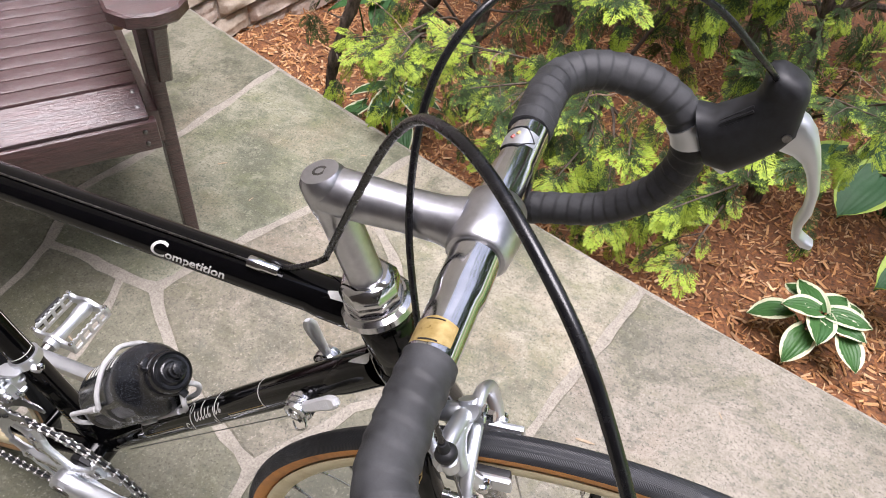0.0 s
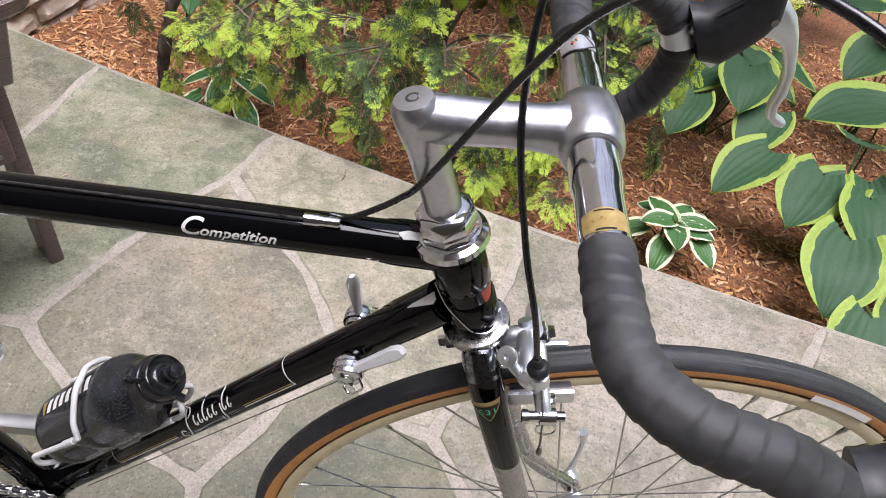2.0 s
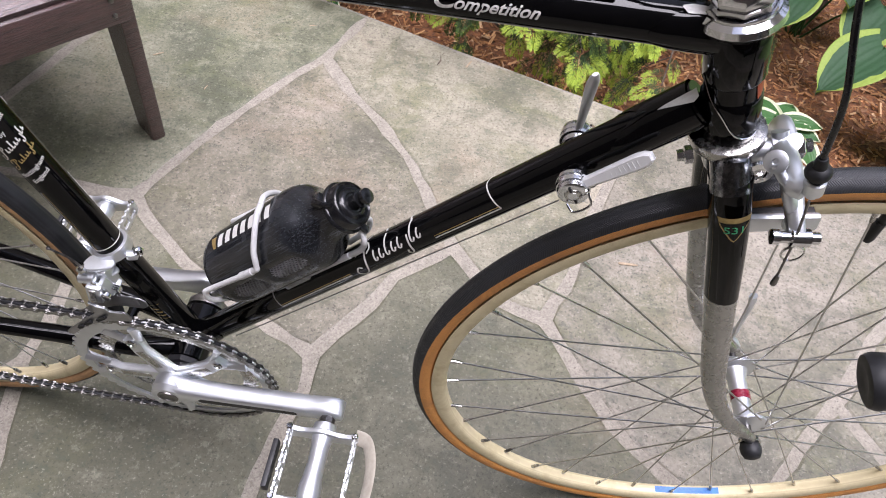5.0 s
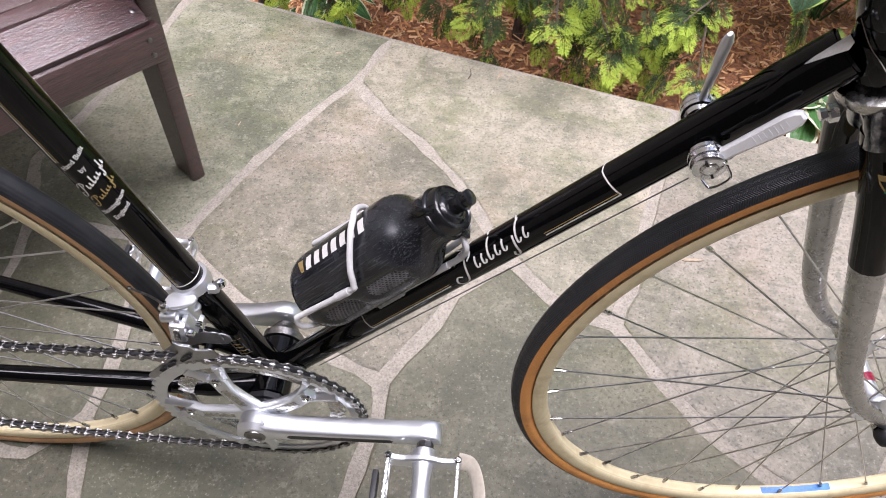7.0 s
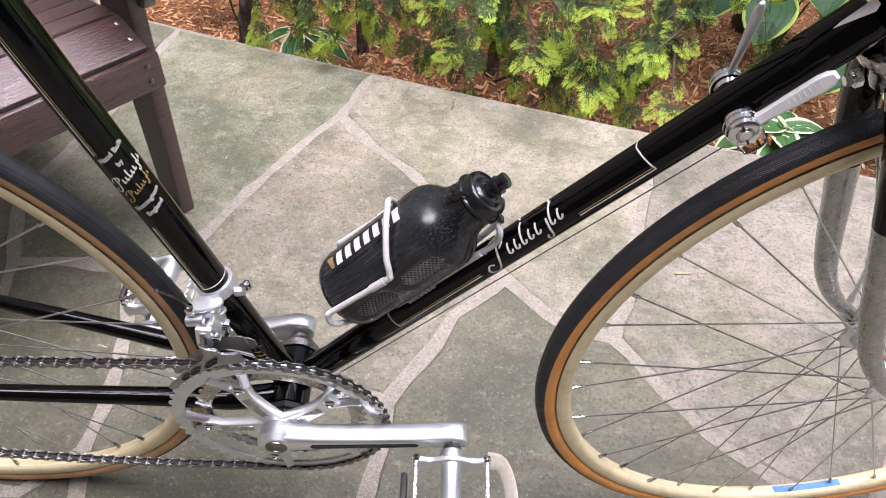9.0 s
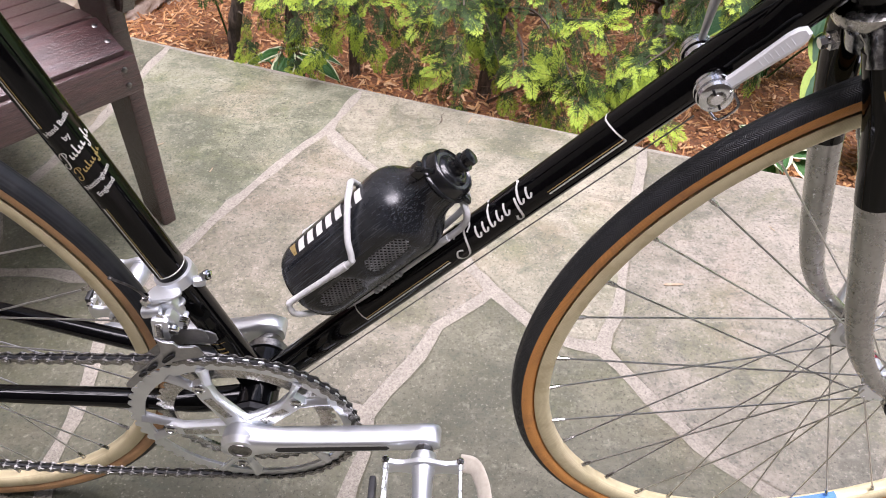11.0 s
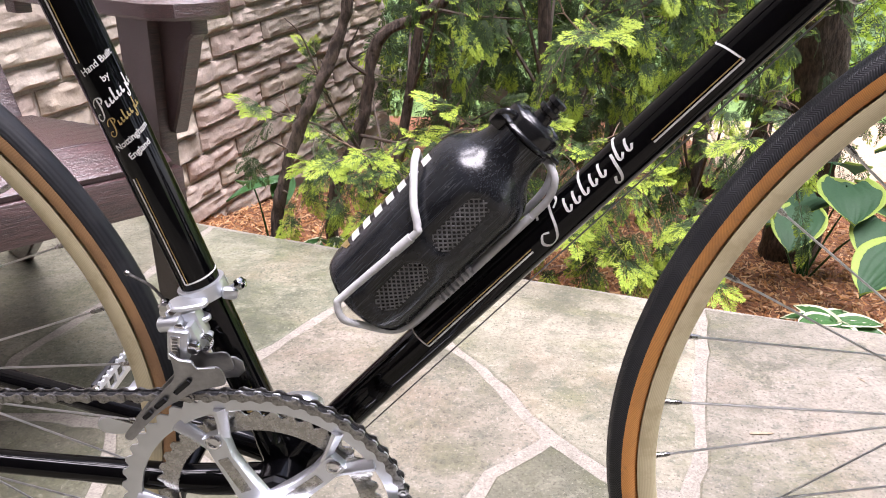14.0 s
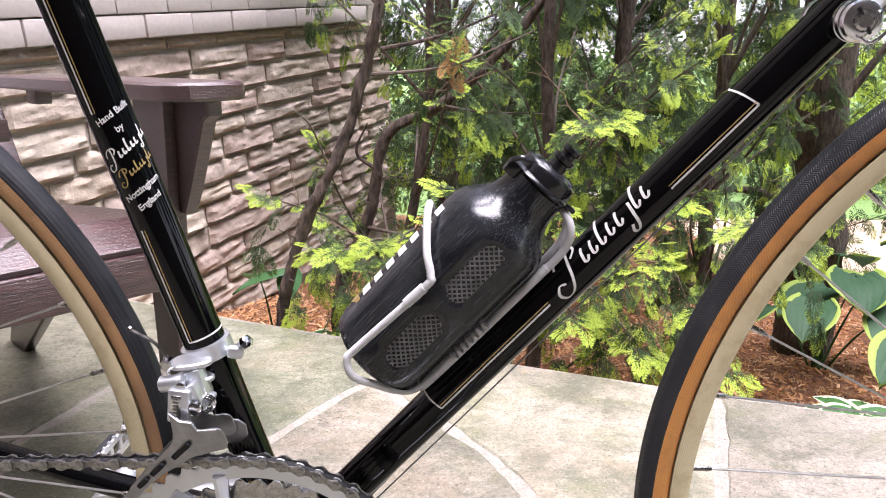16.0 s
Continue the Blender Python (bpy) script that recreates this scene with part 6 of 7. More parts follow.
# ---- transfers and lining on the tubes ----
def tube_place(p0, axis, front, r):
    """Maps (along, around) to a tube's surface; around counts from the right side towards front."""
    p0, axis = V(p0), V(axis).normalized()
    side = V((0, -1, 0))
    side = (side - axis * side.dot(axis)).normalized()
    front = (V(front) - axis * V(front).dot(axis)).normalized()

    def at(u, w):
        t = w / r
        return p0 + axis * u + (side * math.cos(t) + front * math.sin(t)) * r
    return at


def letters(text, size, slant=0.0, bold=0.0):
    """The outline of some words in the built-in face, as flat vertices and faces."""
    cu = bpy.data.curves.new("words", "FONT")
    cu.body, cu.size, cu.shear, cu.resolution_u, cu.offset = text, size, slant, 4, bold
    cu.align_x, cu.align_y = "CENTER", "CENTER"
    ob = new("words", cu)
    me = bpy.data.meshes.new_from_object(ob.evaluated_get(bpy.context.evaluated_depsgraph_get()))
    vs = [tuple(q.co) for q in me.vertices]
    fs = [tuple(q.vertices) for q in me.polygons]
    bpy.data.objects.remove(ob)
    bpy.data.meshes.remove(me)
    bpy.data.curves.remove(cu)
    return vs, fs


def lettering(text, size, at, u0, w0, turn, mat, parent, slant=0.0, name="lettering"):
    vs, fs = letters(text, size, slant, 0.00022)
    c, s = math.cos(radians(turn)), math.sin(radians(turn))
    g = Mesh().add([at(u0 + x * c - y * s, w0 + x * s + y * c) for x, y, _ in vs], fs)
    return part(name, g, mat, parent, smooth=0)


def ribbon(points, width, at, u0, w0, turn, scale, mesh):
    """A pen stroke laid on a tube."""
    c, s = math.cos(radians(turn)), math.sin(radians(turn))
    pts = [Vector((p[0], p[1], 0)) * scale for p in spline([(x, y, 0) for x, y in points], 8)]
    vs, fs = [], []
    for i, p in enumerate(pts):
        d = (pts[min(i + 1, len(pts) - 1)] - pts[max(i - 1, 0)]).normalized()
        k = width * (0.45 + 0.75 * abs(d.y)) / 2
        for q in (p + Vector((-d.y, d.x, 0)) * k, p - Vector((-d.y, d.x, 0)) * k):
            vs.append(at(u0 + q.x * c - q.y * s, w0 + q.x * s + q.y * c))
        if i:
            fs.append((2 * i - 2, 2 * i - 1, 2 * i + 1, 2 * i))
    mesh.add(vs, fs)


# a flourish in place of the maker's script: loops and slanted strokes
def pen_strokes(x, heights):
    """Separate slanting pen strokes; a negative height hangs below the line."""
    out = []
    for h in heights:
        if h > 0:
            out.append([(x + 0.30 * h + 0.06, h), (x + 0.22 * h, h * 0.72), (x + 0.08 * h, h * 0.30), (x + 0.04, 0.08), (x + 0.16, 0.02), (x + 0.34, 0.20)])
            x += 0.52
        else:
            out.append([(x + 0.40, 0.52), (x + 0.30, 0.10), (x + 0.12, h * 0.7), (x - 0.10, h), (x - 0.24, h * 0.8), (x - 0.10, h * 0.45)])
            x += 0.50
    return out


FLOURISH = [
    [(0.72, 1.28), (0.56, 0.72), (0.28, 0.06), (-0.12, -0.44), (-0.56, -0.50), (-0.74, -0.16), (-0.46, 0.14), (-0.16, 0.02)],
    [(-0.18, 0.80), (0.02, 1.16), (0.50, 1.38), (0.98, 1.26), (1.08, 0.92), (0.74, 0.66)],
] + pen_strokes(1.10, (0.66, 0.60, 1.26, 0.60, 0.66, -0.70, 1.34, 0.60))


def flourish(at, u0, w0, turn, scale, width, mat, parent, flip=1, strokes=FLOURISH, name="maker_script"):
    g = Mesh()
    for st_ in strokes:
        ribbon([(x, y * flip) for x, y in st_], width, at, u0, w0, turn, scale, g)
    return part(name, g, mat, parent, "white flowing script flourish" if mat is WHITE_INK else "gold script flourish", smooth=0)


def lining(at, u0, u1, w, width, mat, parent):
    n = 10
    vs = [at(u0 + (u1 - u0) * i / n, w + k) for i in range(n + 1) for k in (-width / 2, width / 2)]
    return part("lining", Mesh().add(vs, [(2 * i, 2 * i + 1, 2 * i + 3, 2 * i + 2) for i in range(n)]), mat, parent, smooth=0)


def cross_line(at, u, w0, w1, width, mat, parent, skew=0.0):
    n = 14
    vs = [at(u + k + skew * i / n, w0 + (w1 - w0) * i / n) for i in range(n + 1) for k in (-width / 2, width / 2)]
    return part("lining", Mesh().add(vs, [(2 * i, 2 * i + 1, 2 * i + 3, 2 * i + 2) for i in range(n)]), mat, parent, smooth=0)


on_dt = tube_place((0, 0, 0), DT, DN, 0.01455)
on_st = tube_place((0, 0, 0), ST, (1, 0, 0), 0.01455)
on_tt = tube_place(TT0, TTD, (0, 0, 1), 0.01375)
lettering("C", 0.0185, on_tt, 0.3810, 0.0050, 0, WHITE_INK, top_tube, 0.38)
lettering("ompetition", 0.0106, on_tt, 0.4110, 0.0030, 0, WHITE_INK, top_tube, 0.38)
flourish(on_dt, 0.3035, 0.0025, 3, 0.0148, 0.0017, WHITE_INK, down_tube)
flourish(on_dt, 0.3035, 0.0460, -3, 0.0148, 0.0017, WHITE_INK, down_tube, -1)
for u0, u1, cut in ((0.388, 0.4556, 0.4556), (0.1785, 0.284, 0.1785)):
    lining(on_dt, u0, u1, 0.0002, 0.0013, WHITE_INK, down_tube)
    lining(on_dt, u0, u1, 0.0024, 0.0008, GOLD_INK, down_tube)
    lining(on_dt, u0, u1, 0.0450 - 0.0002, 0.0013, WHITE_INK, down_tube)
    cross_line(on_dt, cut, 0.0002, 0.0225, 0.0013, WHITE_INK, down_tube, -0.004)
    cross_line(on_dt, cut, 0.0448, 0.0225, 0.0013, WHITE_INK, down_tube, -0.004)
for u0, u1 in ((0.1855, 0.268), (0.3455, 0.478)):
    lining(on_st, u0, u1, -0.0035, 0.0013, WHITE_INK, seat_tube)
    lining(on_st, u0, u1, -0.0012, 0.0008, GOLD_INK, seat_tube)
    lining(on_st, u0, u1, 0.0330, 0.0013, WHITE_INK, seat_tube)
cross_line(on_st, 0.1855, -0.0035, 0.0330, 0.0013, WHITE_INK, seat_tube, 0.002)
cross_line(on_st, 0.478, -0.0035, 0.0330, 0.0013, WHITE_INK, seat_tube)


def st_words(text, size, u, w, mat=WHITE_INK):
    # words run round the tube, rising a little towards the front
    vs, fs = letters(text, size, 0.12, 0.00010)
    c, s = math.cos(radians(20)), math.sin(radians(20))
    g = Mesh().add([on_st(u + y * c + x * s, w + x * c - y * s) for x, y, _ in vs], fs)
    part("lettering", g, mat, seat_tube, smooth=0)


st_words("Hand Built", 0.0058, 0.3430, 0.0085)
st_words("by", 0.0058, 0.3335, 0.0090)
st_words("Nottingham", 0.0058, 0.2940, 0.0085)
st_words("England", 0.0058, 0.2850, 0.0095)
round_st = lambda u, w: on_st(w, u)
flourish(round_st, -0.0030, 0.3130, 24, 0.0064, 0.0011, WHITE_INK, seat_tube)
flourish(round_st, 0.0000, 0.3010, 24, 0.0052, 0.0009, GOLD_INK, seat_tube)
for k in range(3):
    cross_line(on_st, 0.070 + k * 0.006, -0.004, 0.006 - 0.001 * k, 0.0018, GOLD_INK, seat_tube)
for k in (0.064, 0.090):
    cross_line(on_st, k, -0.006, 0.008, 0.0006, GOLD_INK, seat_tube)

# head badge: a red and gilt device on the front of the head tube
at_head = tube_place(on_head(0.0), HEAD, (1, 0, 0), 0.01685)
for out, mat_, label in (([(0.046, 0.0150), (0.050, 0.0230), (0.062, 0.0250), (0.082, 0.0215), (0.090, 0.0165), (0.080, 0.0140), (0.060, 0.0130)], RED_INK, "red crest of the head badge"), ([(0.031, 0.0130), (0.036, 0.0080), (0.044, 0.0090), (0.046, 0.0180), (0.044, 0.0270), (0.035, 0.0260), (0.031, 0.0200)], GOLD_INK, "gilt scroll of the head badge")):
    badge = Mesh()
    patch(at_head, out, badge, 10)
    part("head_badge", badge, mat_, head_tube, label, smooth=0)

# triangular transfer on the right fork blade
blade_d = (on_head(-0.16) - on_head(-0.06)).normalized() + V((0, -0.07, 0))
at_blade = tube_place(on_head(-0.0195) + V((0, -0.0315, 0)), blade_d, (1, 0, 0), 0.0150)
for out, mat_, lift in (([(0.0, -0.0115), (0.0, 0.0115), (0.0060, 0.0105), (0.0225, 0.0008), (0.0225, -0.0008), (0.0060, -0.0105)], GOLD_INK, 0.0), ([(0.0045, -0.0100), (0.0045, 0.0100), (0.0212, 0.0005), (0.0212, -0.0005)], BLACK, 0.0003)):
    g = Mesh()
    patch(lambda u, w: at_blade(u, w) + V((0.3 * lift, -lift, 0)), out, g, 12)
    part("fork_transfer", g, mat_, fork, "gold-edged triangular transfer", smooth=0)
vs, fs = letters("531", 0.0088, 0.0, 0.0001)
part("fork_transfer", Mesh().add([at_blade(0.0110 - y, x * 1.1) + V((0.0002, -0.0006, 0)) for x, y, _ in vs], fs), GREEN_INK, fork, "green numerals of the transfer", smooth=0)
pink = Mesh().add([(r_ * math.cos(t), -0.0136 + 0.002 * abs(r_ - 0.326) / 0.003, r_ * math.sin(t)) for t in [radians(58 + 3 * k) for k in range(5)] for r_ in (0.3235, 0.3300)], [(2 * i, 2 * i + 1, 2 * i + 3, 2 * i + 2) for i in range(4)])
part("tyre_label", pink, WHITE_INK, front_wheel, "faded pale tyre label", smooth=0)

# white-painted points and silver edge of the head lugs
on_lug = tube_place((0, 0, 0), DT, DN, 0.0163)
for at_, out in ((on_lug, [(0.588, 0.0190), (0.613, 0.0130), (0.617, 0.0150), (0.617, 0.0205)]), (tube_place(TT0, TTD, (0, 0, 1), 0.0154), [(0.508, 0.0190), (0.512, 0.0150), (0.528, 0.0155), (0.529, 0.0205), (0.514, 0.0210)])):
    g = Mesh()
    patch(at_, out, g)
    part("lug_infill", g, WHITE_INK, down_tube if at_ is on_lug else top_tube, "white-painted lug point", smooth=0)
lug_edge = tube_place(on_head(0.0), HEAD, (1, 0, 0), 0.0186)
part("lug_lining", tube(spline([lug_edge(0.066, -0.022), lug_edge(0.052, -0.014), lug_edge(0.042, -0.007), lug_edge(0.026, 0.002), lug_edge(0.021, 0.014), lug_edge(0.026, 0.030)], 5), 0.0005, 5), CHROME, head_tube)

# ---- planting ----
def spray_shape(seed, rows, fine):
    """One flat, fan-shaped spray of scale foliage, a metre long: points, diamonds and how far out each lies."""
    rnd = random.Random(seed)
    vs, out = [], []

    def diamond(p, d, length, width):
        n = Vector((-d.y, d.x, 0))
        z = rnd.uniform(-0.015, 0.015)
        for q in (p, p + d * (length * 0.55) + n * width, p + d * length, p + d * (length * 0.55) - n * width):
            vs.append((q.x, q.y, -0.25 * q.x * q.x - 0.35 * q.y * q.y + z))
        out.append(p.x + abs(p.y) * 1.1)

    for i in range(rows):
        x = 0.05 + 0.88 * i / (rows - 1)
        p = Vector((x, 0.05 * math.sin(x * 4 + seed), 0))
        diamond(p, Vector((1, 0.1 * math.cos(x * 4 + seed), 0)), 1.25 / rows, 0.015)
        for side in (1, -1):
            a = radians(rnd.uniform(34, 52)) * side
            length = 0.46 * (1 - x) ** 0.6 * rnd.uniform(0.75, 1.15) * (0.5 + min(x * 2.5, 0.5)) + 0.04
            d = Vector((math.cos(a), math.sin(a), 0))
            diamond(p, d, length * 0.8, 0.011)
            steps = 4 if fine else 2
            for k in range(steps):
                q = p + d * (length * (0.30 + 0.62 * k / steps))
                for s2 in (1, -1):
                    b = a + s2 * radians(rnd.uniform(26, 44))
                    diamond(q, Vector((math.cos(b), math.sin(b), 0)), (0.125 if fine else 0.17) * (1.15 - 0.5 * k / steps) * rnd.uniform(0.8, 1.2), 0.0145 if fine else 0.022)
            diamond(p + d * (length * 0.8), d, length * 0.34, 0.015)
    return np.array(vs), np.array(out)


SPRAYS = [spray_shape(k, 8, True) for k in range(5)]
COARSE = [spray_shape(k, 6, False) for k in range(5)]


class Foliage:
    """Gathers many sprays into one mesh with three greens."""

    def __init__(self, seed, shapes):
        self.rnd, self.v, self.slot, self.shapes = random.Random(seed), [], [], shapes

    def spray(self, at, along, size, bright):
        vs, out = self.shapes[self.rnd.randrange(5)]
        d = Vector(along).normalized()
        up = Vector((self.rnd.uniform(-0.5, 0.5), self.rnd.uniform(-1.1, 0.1), 1)).normalized()
        side = up.cross(d).normalized()
        up = d.cross(side)
        m = np.array((d, side, up)).T * size
        self.v.append(vs @ m.T + np.array(at))
        r = out.max()
        edge = out / r + np.array([self.rnd.uniform(-0.15, 0.15) for _ in range(len(out))])
        self.slot.append(np.where(edge > 1.05 - bright, 2, np.where(edge > 0.75 - 0.6 * bright, 1, 0)) if bright > 0 else np.where(edge > 0.8, 1, 0))

    def build(self, name, parent, label=""):
        v = np.concatenate(self.v)
        n = len(v) // 4
        me = bpy.data.meshes.new(name)
        me.vertices.add(len(v))
        me.vertices.foreach_set("co", v.ravel())
        me.loops.add(4 * n)
        me.loops.foreach_set("vertex_index", np.arange(4 * n))
        me.polygons.add(n)
        me.polygons.foreach_set("loop_start", np.arange(0, 4 * n, 4))
        me.polygons.foreach_set("material_index", np.concatenate(self.slot).astype(np.int32))
        for mm in (FROND_DARK, FROND_MID, FROND_TIP):
            me.materials.append(mm)
        me.update()
        me.validate()
        ob = new(name, me)
        ob.parent = parent
        return tagged(ob, label)


def cypress(at, height, targets, seed, fill, size=0.10, bright=0.5, lean=(0, 0), r=0.028, low=0.22, inner=()):
    """A cypress: trunk, limbs towards the given ends, and sprays along and at the ends of the limbs."""
    rnd = random.Random(seed)
    base = Vector((*at, bed_z(*at) - 0.03))
    tree = thing("cypress_tree", Matrix.Translation(base), "young cypress with lime-green tips in the mulch bed", "tree", "cypresses behind the patio")
    top = Vector((lean[0], lean[1], height))
    trunk = [Vector((0, 0, 0)).lerp(top, k / 8) + Vector((0.02 * math.sin(k * 1.7 + seed), 0.02 * math.cos(k * 1.3 + seed), 0)) for k in range(9)]
    part("trunk", tube(trunk, [r * (1.25 - 0.9 * k / 8) for k in range(9)], 9), BARK, tree)
    fol = Foliage(seed, SPRAYS if size < 0.1 else COARSE)
    ends = [Vector(t) - base for t in targets]
    for _ in range(fill):
        a, h = rnd.uniform(0, 2 * math.pi), rnd.uniform(low, 1.0)
        reach = rnd.uniform(0.35, 0.75) * (1.15 - 0.65 * h)
        ends.append(top * h + Vector((math.cos(a) * reach, math.sin(a) * reach, rnd.uniform(-0.12, 0.18))))
    for count, x0, x1, y0, y1, z0, z1 in inner:            # the dense shaded growth near the trunk
        for _ in range(count):
            ends.append(Vector((rnd.uniform(x0, x1), rnd.uniform(y0, y1), rnd.uniform(z0, z1))) - base)
    limbs, tips = Mesh(), len(targets)

    def fringe(path, shine, start):
        n = len(path)
        for i in range(start, n):
            d = (path[min(i + 1, n - 1)] - path[max(i - 1, 0)]).normalized()
            side = d.cross(Vector((0, 0, 1))) * (1 if i % 2 else -1)
            fol.spray(path[i], d + side * rnd.uniform(0.5, 1.1) + Vector((0, 0, rnd.uniform(-0.40, 0.30))), size * rnd.uniform(0.70, 1.30), shine * (0.25 + 0.75 * i / n))
        for j in range(3):
            fol.spray(path[-1], d + Vector((rnd.uniform(-0.8, 0.8), rnd.uniform(-0.8, 0.8), rnd.uniform(-0.4, 0.4))), size * rnd.uniform(0.8, 1.3), shine)

    for e in ends:
        k = min(max(e.z / height * 0.75, 0.12), 0.95)
        s0 = trunk[int(k * 8)]
        mid = s0.lerp(e, 0.5) + Vector((rnd.uniform(-0.05, 0.05), rnd.uniform(-0.05, 0.05), rnd.uniform(0.0, 0.09)))
        path = spline([s0, mid, e], 6)
        n = len(path)
        tube(path, [0.0065 - 0.0050 * i / (n - 1) for i in range(n)], 5, mesh=limbs)
        shine = bright * 0.7 if rnd.random() < 0.55 else rnd.choice((0.05, 0.2))
        bare, gap = n // 3, 2
        if tips:                                           # long low limbs are bare but for their ends
            shine, tips, bare, gap = (0.60 if rnd.random() < 0.65 else 0.22), tips - 1, int(n * 0.6), 3
        fringe(path, shine, bare)
        if size < 0.1 and rnd.random() < 0.6:              # a leafless forked twig
            i = rnd.randrange(n // 3, n - 2)
            go = Vector((rnd.uniform(-1, 1), rnd.uniform(-1.2, 0.2), rnd.uniform(-0.6, 0.7))).normalized()
            reach = rnd.uniform(0.08, 0.19)
            stem, bare_twig = [path[i]], Mesh()
            for q in range(6):
                go = (go + Vector((rnd.uniform(-0.4, 0.4), rnd.uniform(-0.4, 0.4), rnd.uniform(-0.4, 0.4)))).normalized()
                stem.append(stem[-1] + go * (reach / 6))
                if q > 0:
                    fork = (go + Vector((rnd.uniform(-1, 1), rnd.uniform(-1, 1), rnd.uniform(-1, 1))) * 0.9).normalized() * (reach * rnd.uniform(0.15, 0.38))
                    tube([stem[-1], stem[-1] + fork * 0.5 + Vector((0, 0, 0.003)), stem[-1] + fork], [0.0012, 0.0009, 0.0005], 4, mesh=bare_twig)
            tube(stem, [0.0022 - 0.00026 * q for q in range(7)], 5, mesh=bare_twig)
            part("bare_twig", bare_twig, PALE_TWIG, tree, "pale brown leafless twig")
        for i in range(bare, n - 1, gap):                  # side twigs
            d = (path[i + 1] - path[i - 1]).normalized()
            way = (d + d.cross(Vector((0, 0, 1))) * rnd.choice((-1, 1)) * rnd.uniform(0.7, 1.4) + Vector((rnd.uniform(-0.4, 0.4), rnd.uniform(-0.4, 0.4), rnd.uniform(-0.5, 0.4)))).normalized()
            reach = size * rnd.uniform(1.3, 2.6)
            twig = [path[i] + way * (reach * q / 4) + Vector((0, 0, -0.012 * q * q * size / 0.08)) for q in range(5)]
            tube(twig, [0.0018, 0.0015, 0.0012, 0.0009, 0.0006], 4, mesh=limbs)
            fringe(twig, shine if rnd.random() < 0.8 else 0.0, 1)
    part("branchwork", limbs, TWIG, tree)
    fol.build("crown", tree)
    return tree


cypress((-0.16, 1.80), 2.4, [(-0.20, 1.15, 0.20), (-0.14, 1.16, 0.17), (-0.27, 1.20, 0.19), (-0.10, 1.10, 0.23), (0.00, 1.05, 0.30), (-0.05, 1.35, 0.10), (0.06, 1.30, 0.63)], 3, 14, 0.062, 0.60, (0.25, 0.1), 0.016)
cypress((0.30, 1.66), 2.6, [(0.08, 1.02, 0.36), (0.16, 1.08, 0.06), (0.34, 1.03, 0.09), (0.20, 0.98, 0.25), (0.36, 0.98, 0.30), (0.48, 1.00, 0.22), (0.44, 1.08, 0.03), (0.47, 1.00, 0.04), (0.10, 1.20, 0.12), (0.30, 1.20, 0.30), (0.55, 1.10, 0.33), (0.43, 1.30, 0.50)], 5, 17, 0.066, 0.66, (0.05, 0.05), 0.020, 0.26, [(4, 0.45, 0.75, 1.40, 1.80, 0.30, 0.75)])
cypress((0.86, 1.85), 2.6, [(0.60, 1.00, 0.12), (0.70, 1.05, 0.30), (0.66, 0.98, 0.00), (0.82, 1.10, 0.24), (0.92, 1.20, 0.34), (0.75, 1.25, 0.08), (1.05, 1.25, 0.40), (0.55, 1.25, 0.20)], 8, 20, 0.066, 0.66, (0.0, 0.1), 0.022, 0.20, [(6, 0.55, 1.05, 1.45, 1.85, 0.20, 0.75)])
cypress((-0.05, 2.75), 3.2, [], 11, 28, 0.12, 0.14, (0, 0), 0.04, 0.1)
cypress((0.75, 2.95), 3.4, [], 13, 34, 0.12, 0.14, (0, 0), 0.04, 0.1)
cypress((1.70, 3.6), 3.6, [], 17, 30, 0.13, 0.2, (0, 0), 0.05, 0.1)
cypress((0.25, 4.0), 3.6, [], 19, 26, 0.14, 0.2, (0, 0), 0.04, 0.1)


dry = thing("dry_sprig", Matrix.Translation((0.06, 1.30, 0.66)), "withered orange cypress sprig caught on a twig", "twig")
part("stalk", tube([(0.03, 0, 0.05), (0, 0, 0), (-0.01, 0, -0.05)], [0.0015, 0.0013, 0.0008], 5), TWIG, dry)
sprig = Mesh()
for k in range(9):
    pts, _ = SPRAYS[k % 5]
    turn = pose(0.012 * math.sin(k * 2.1), 0.01 * math.cos(k * 3.3), 0.03 - 0.012 * k, 70 + 25 * math.sin(k * 1.7), 55 + 20 * math.cos(k * 2.9), 40 * k) @ Matrix.Diagonal((0.045, 0.045, 0.045, 1))
    sprig.add([turn @ Vector(q) for q in pts], [(4 * i, 4 * i + 1, 4 * i + 2, 4 * i + 3) for i in range(len(pts) // 4)])
part("spray", sprig, DRY, dry, smooth=0)


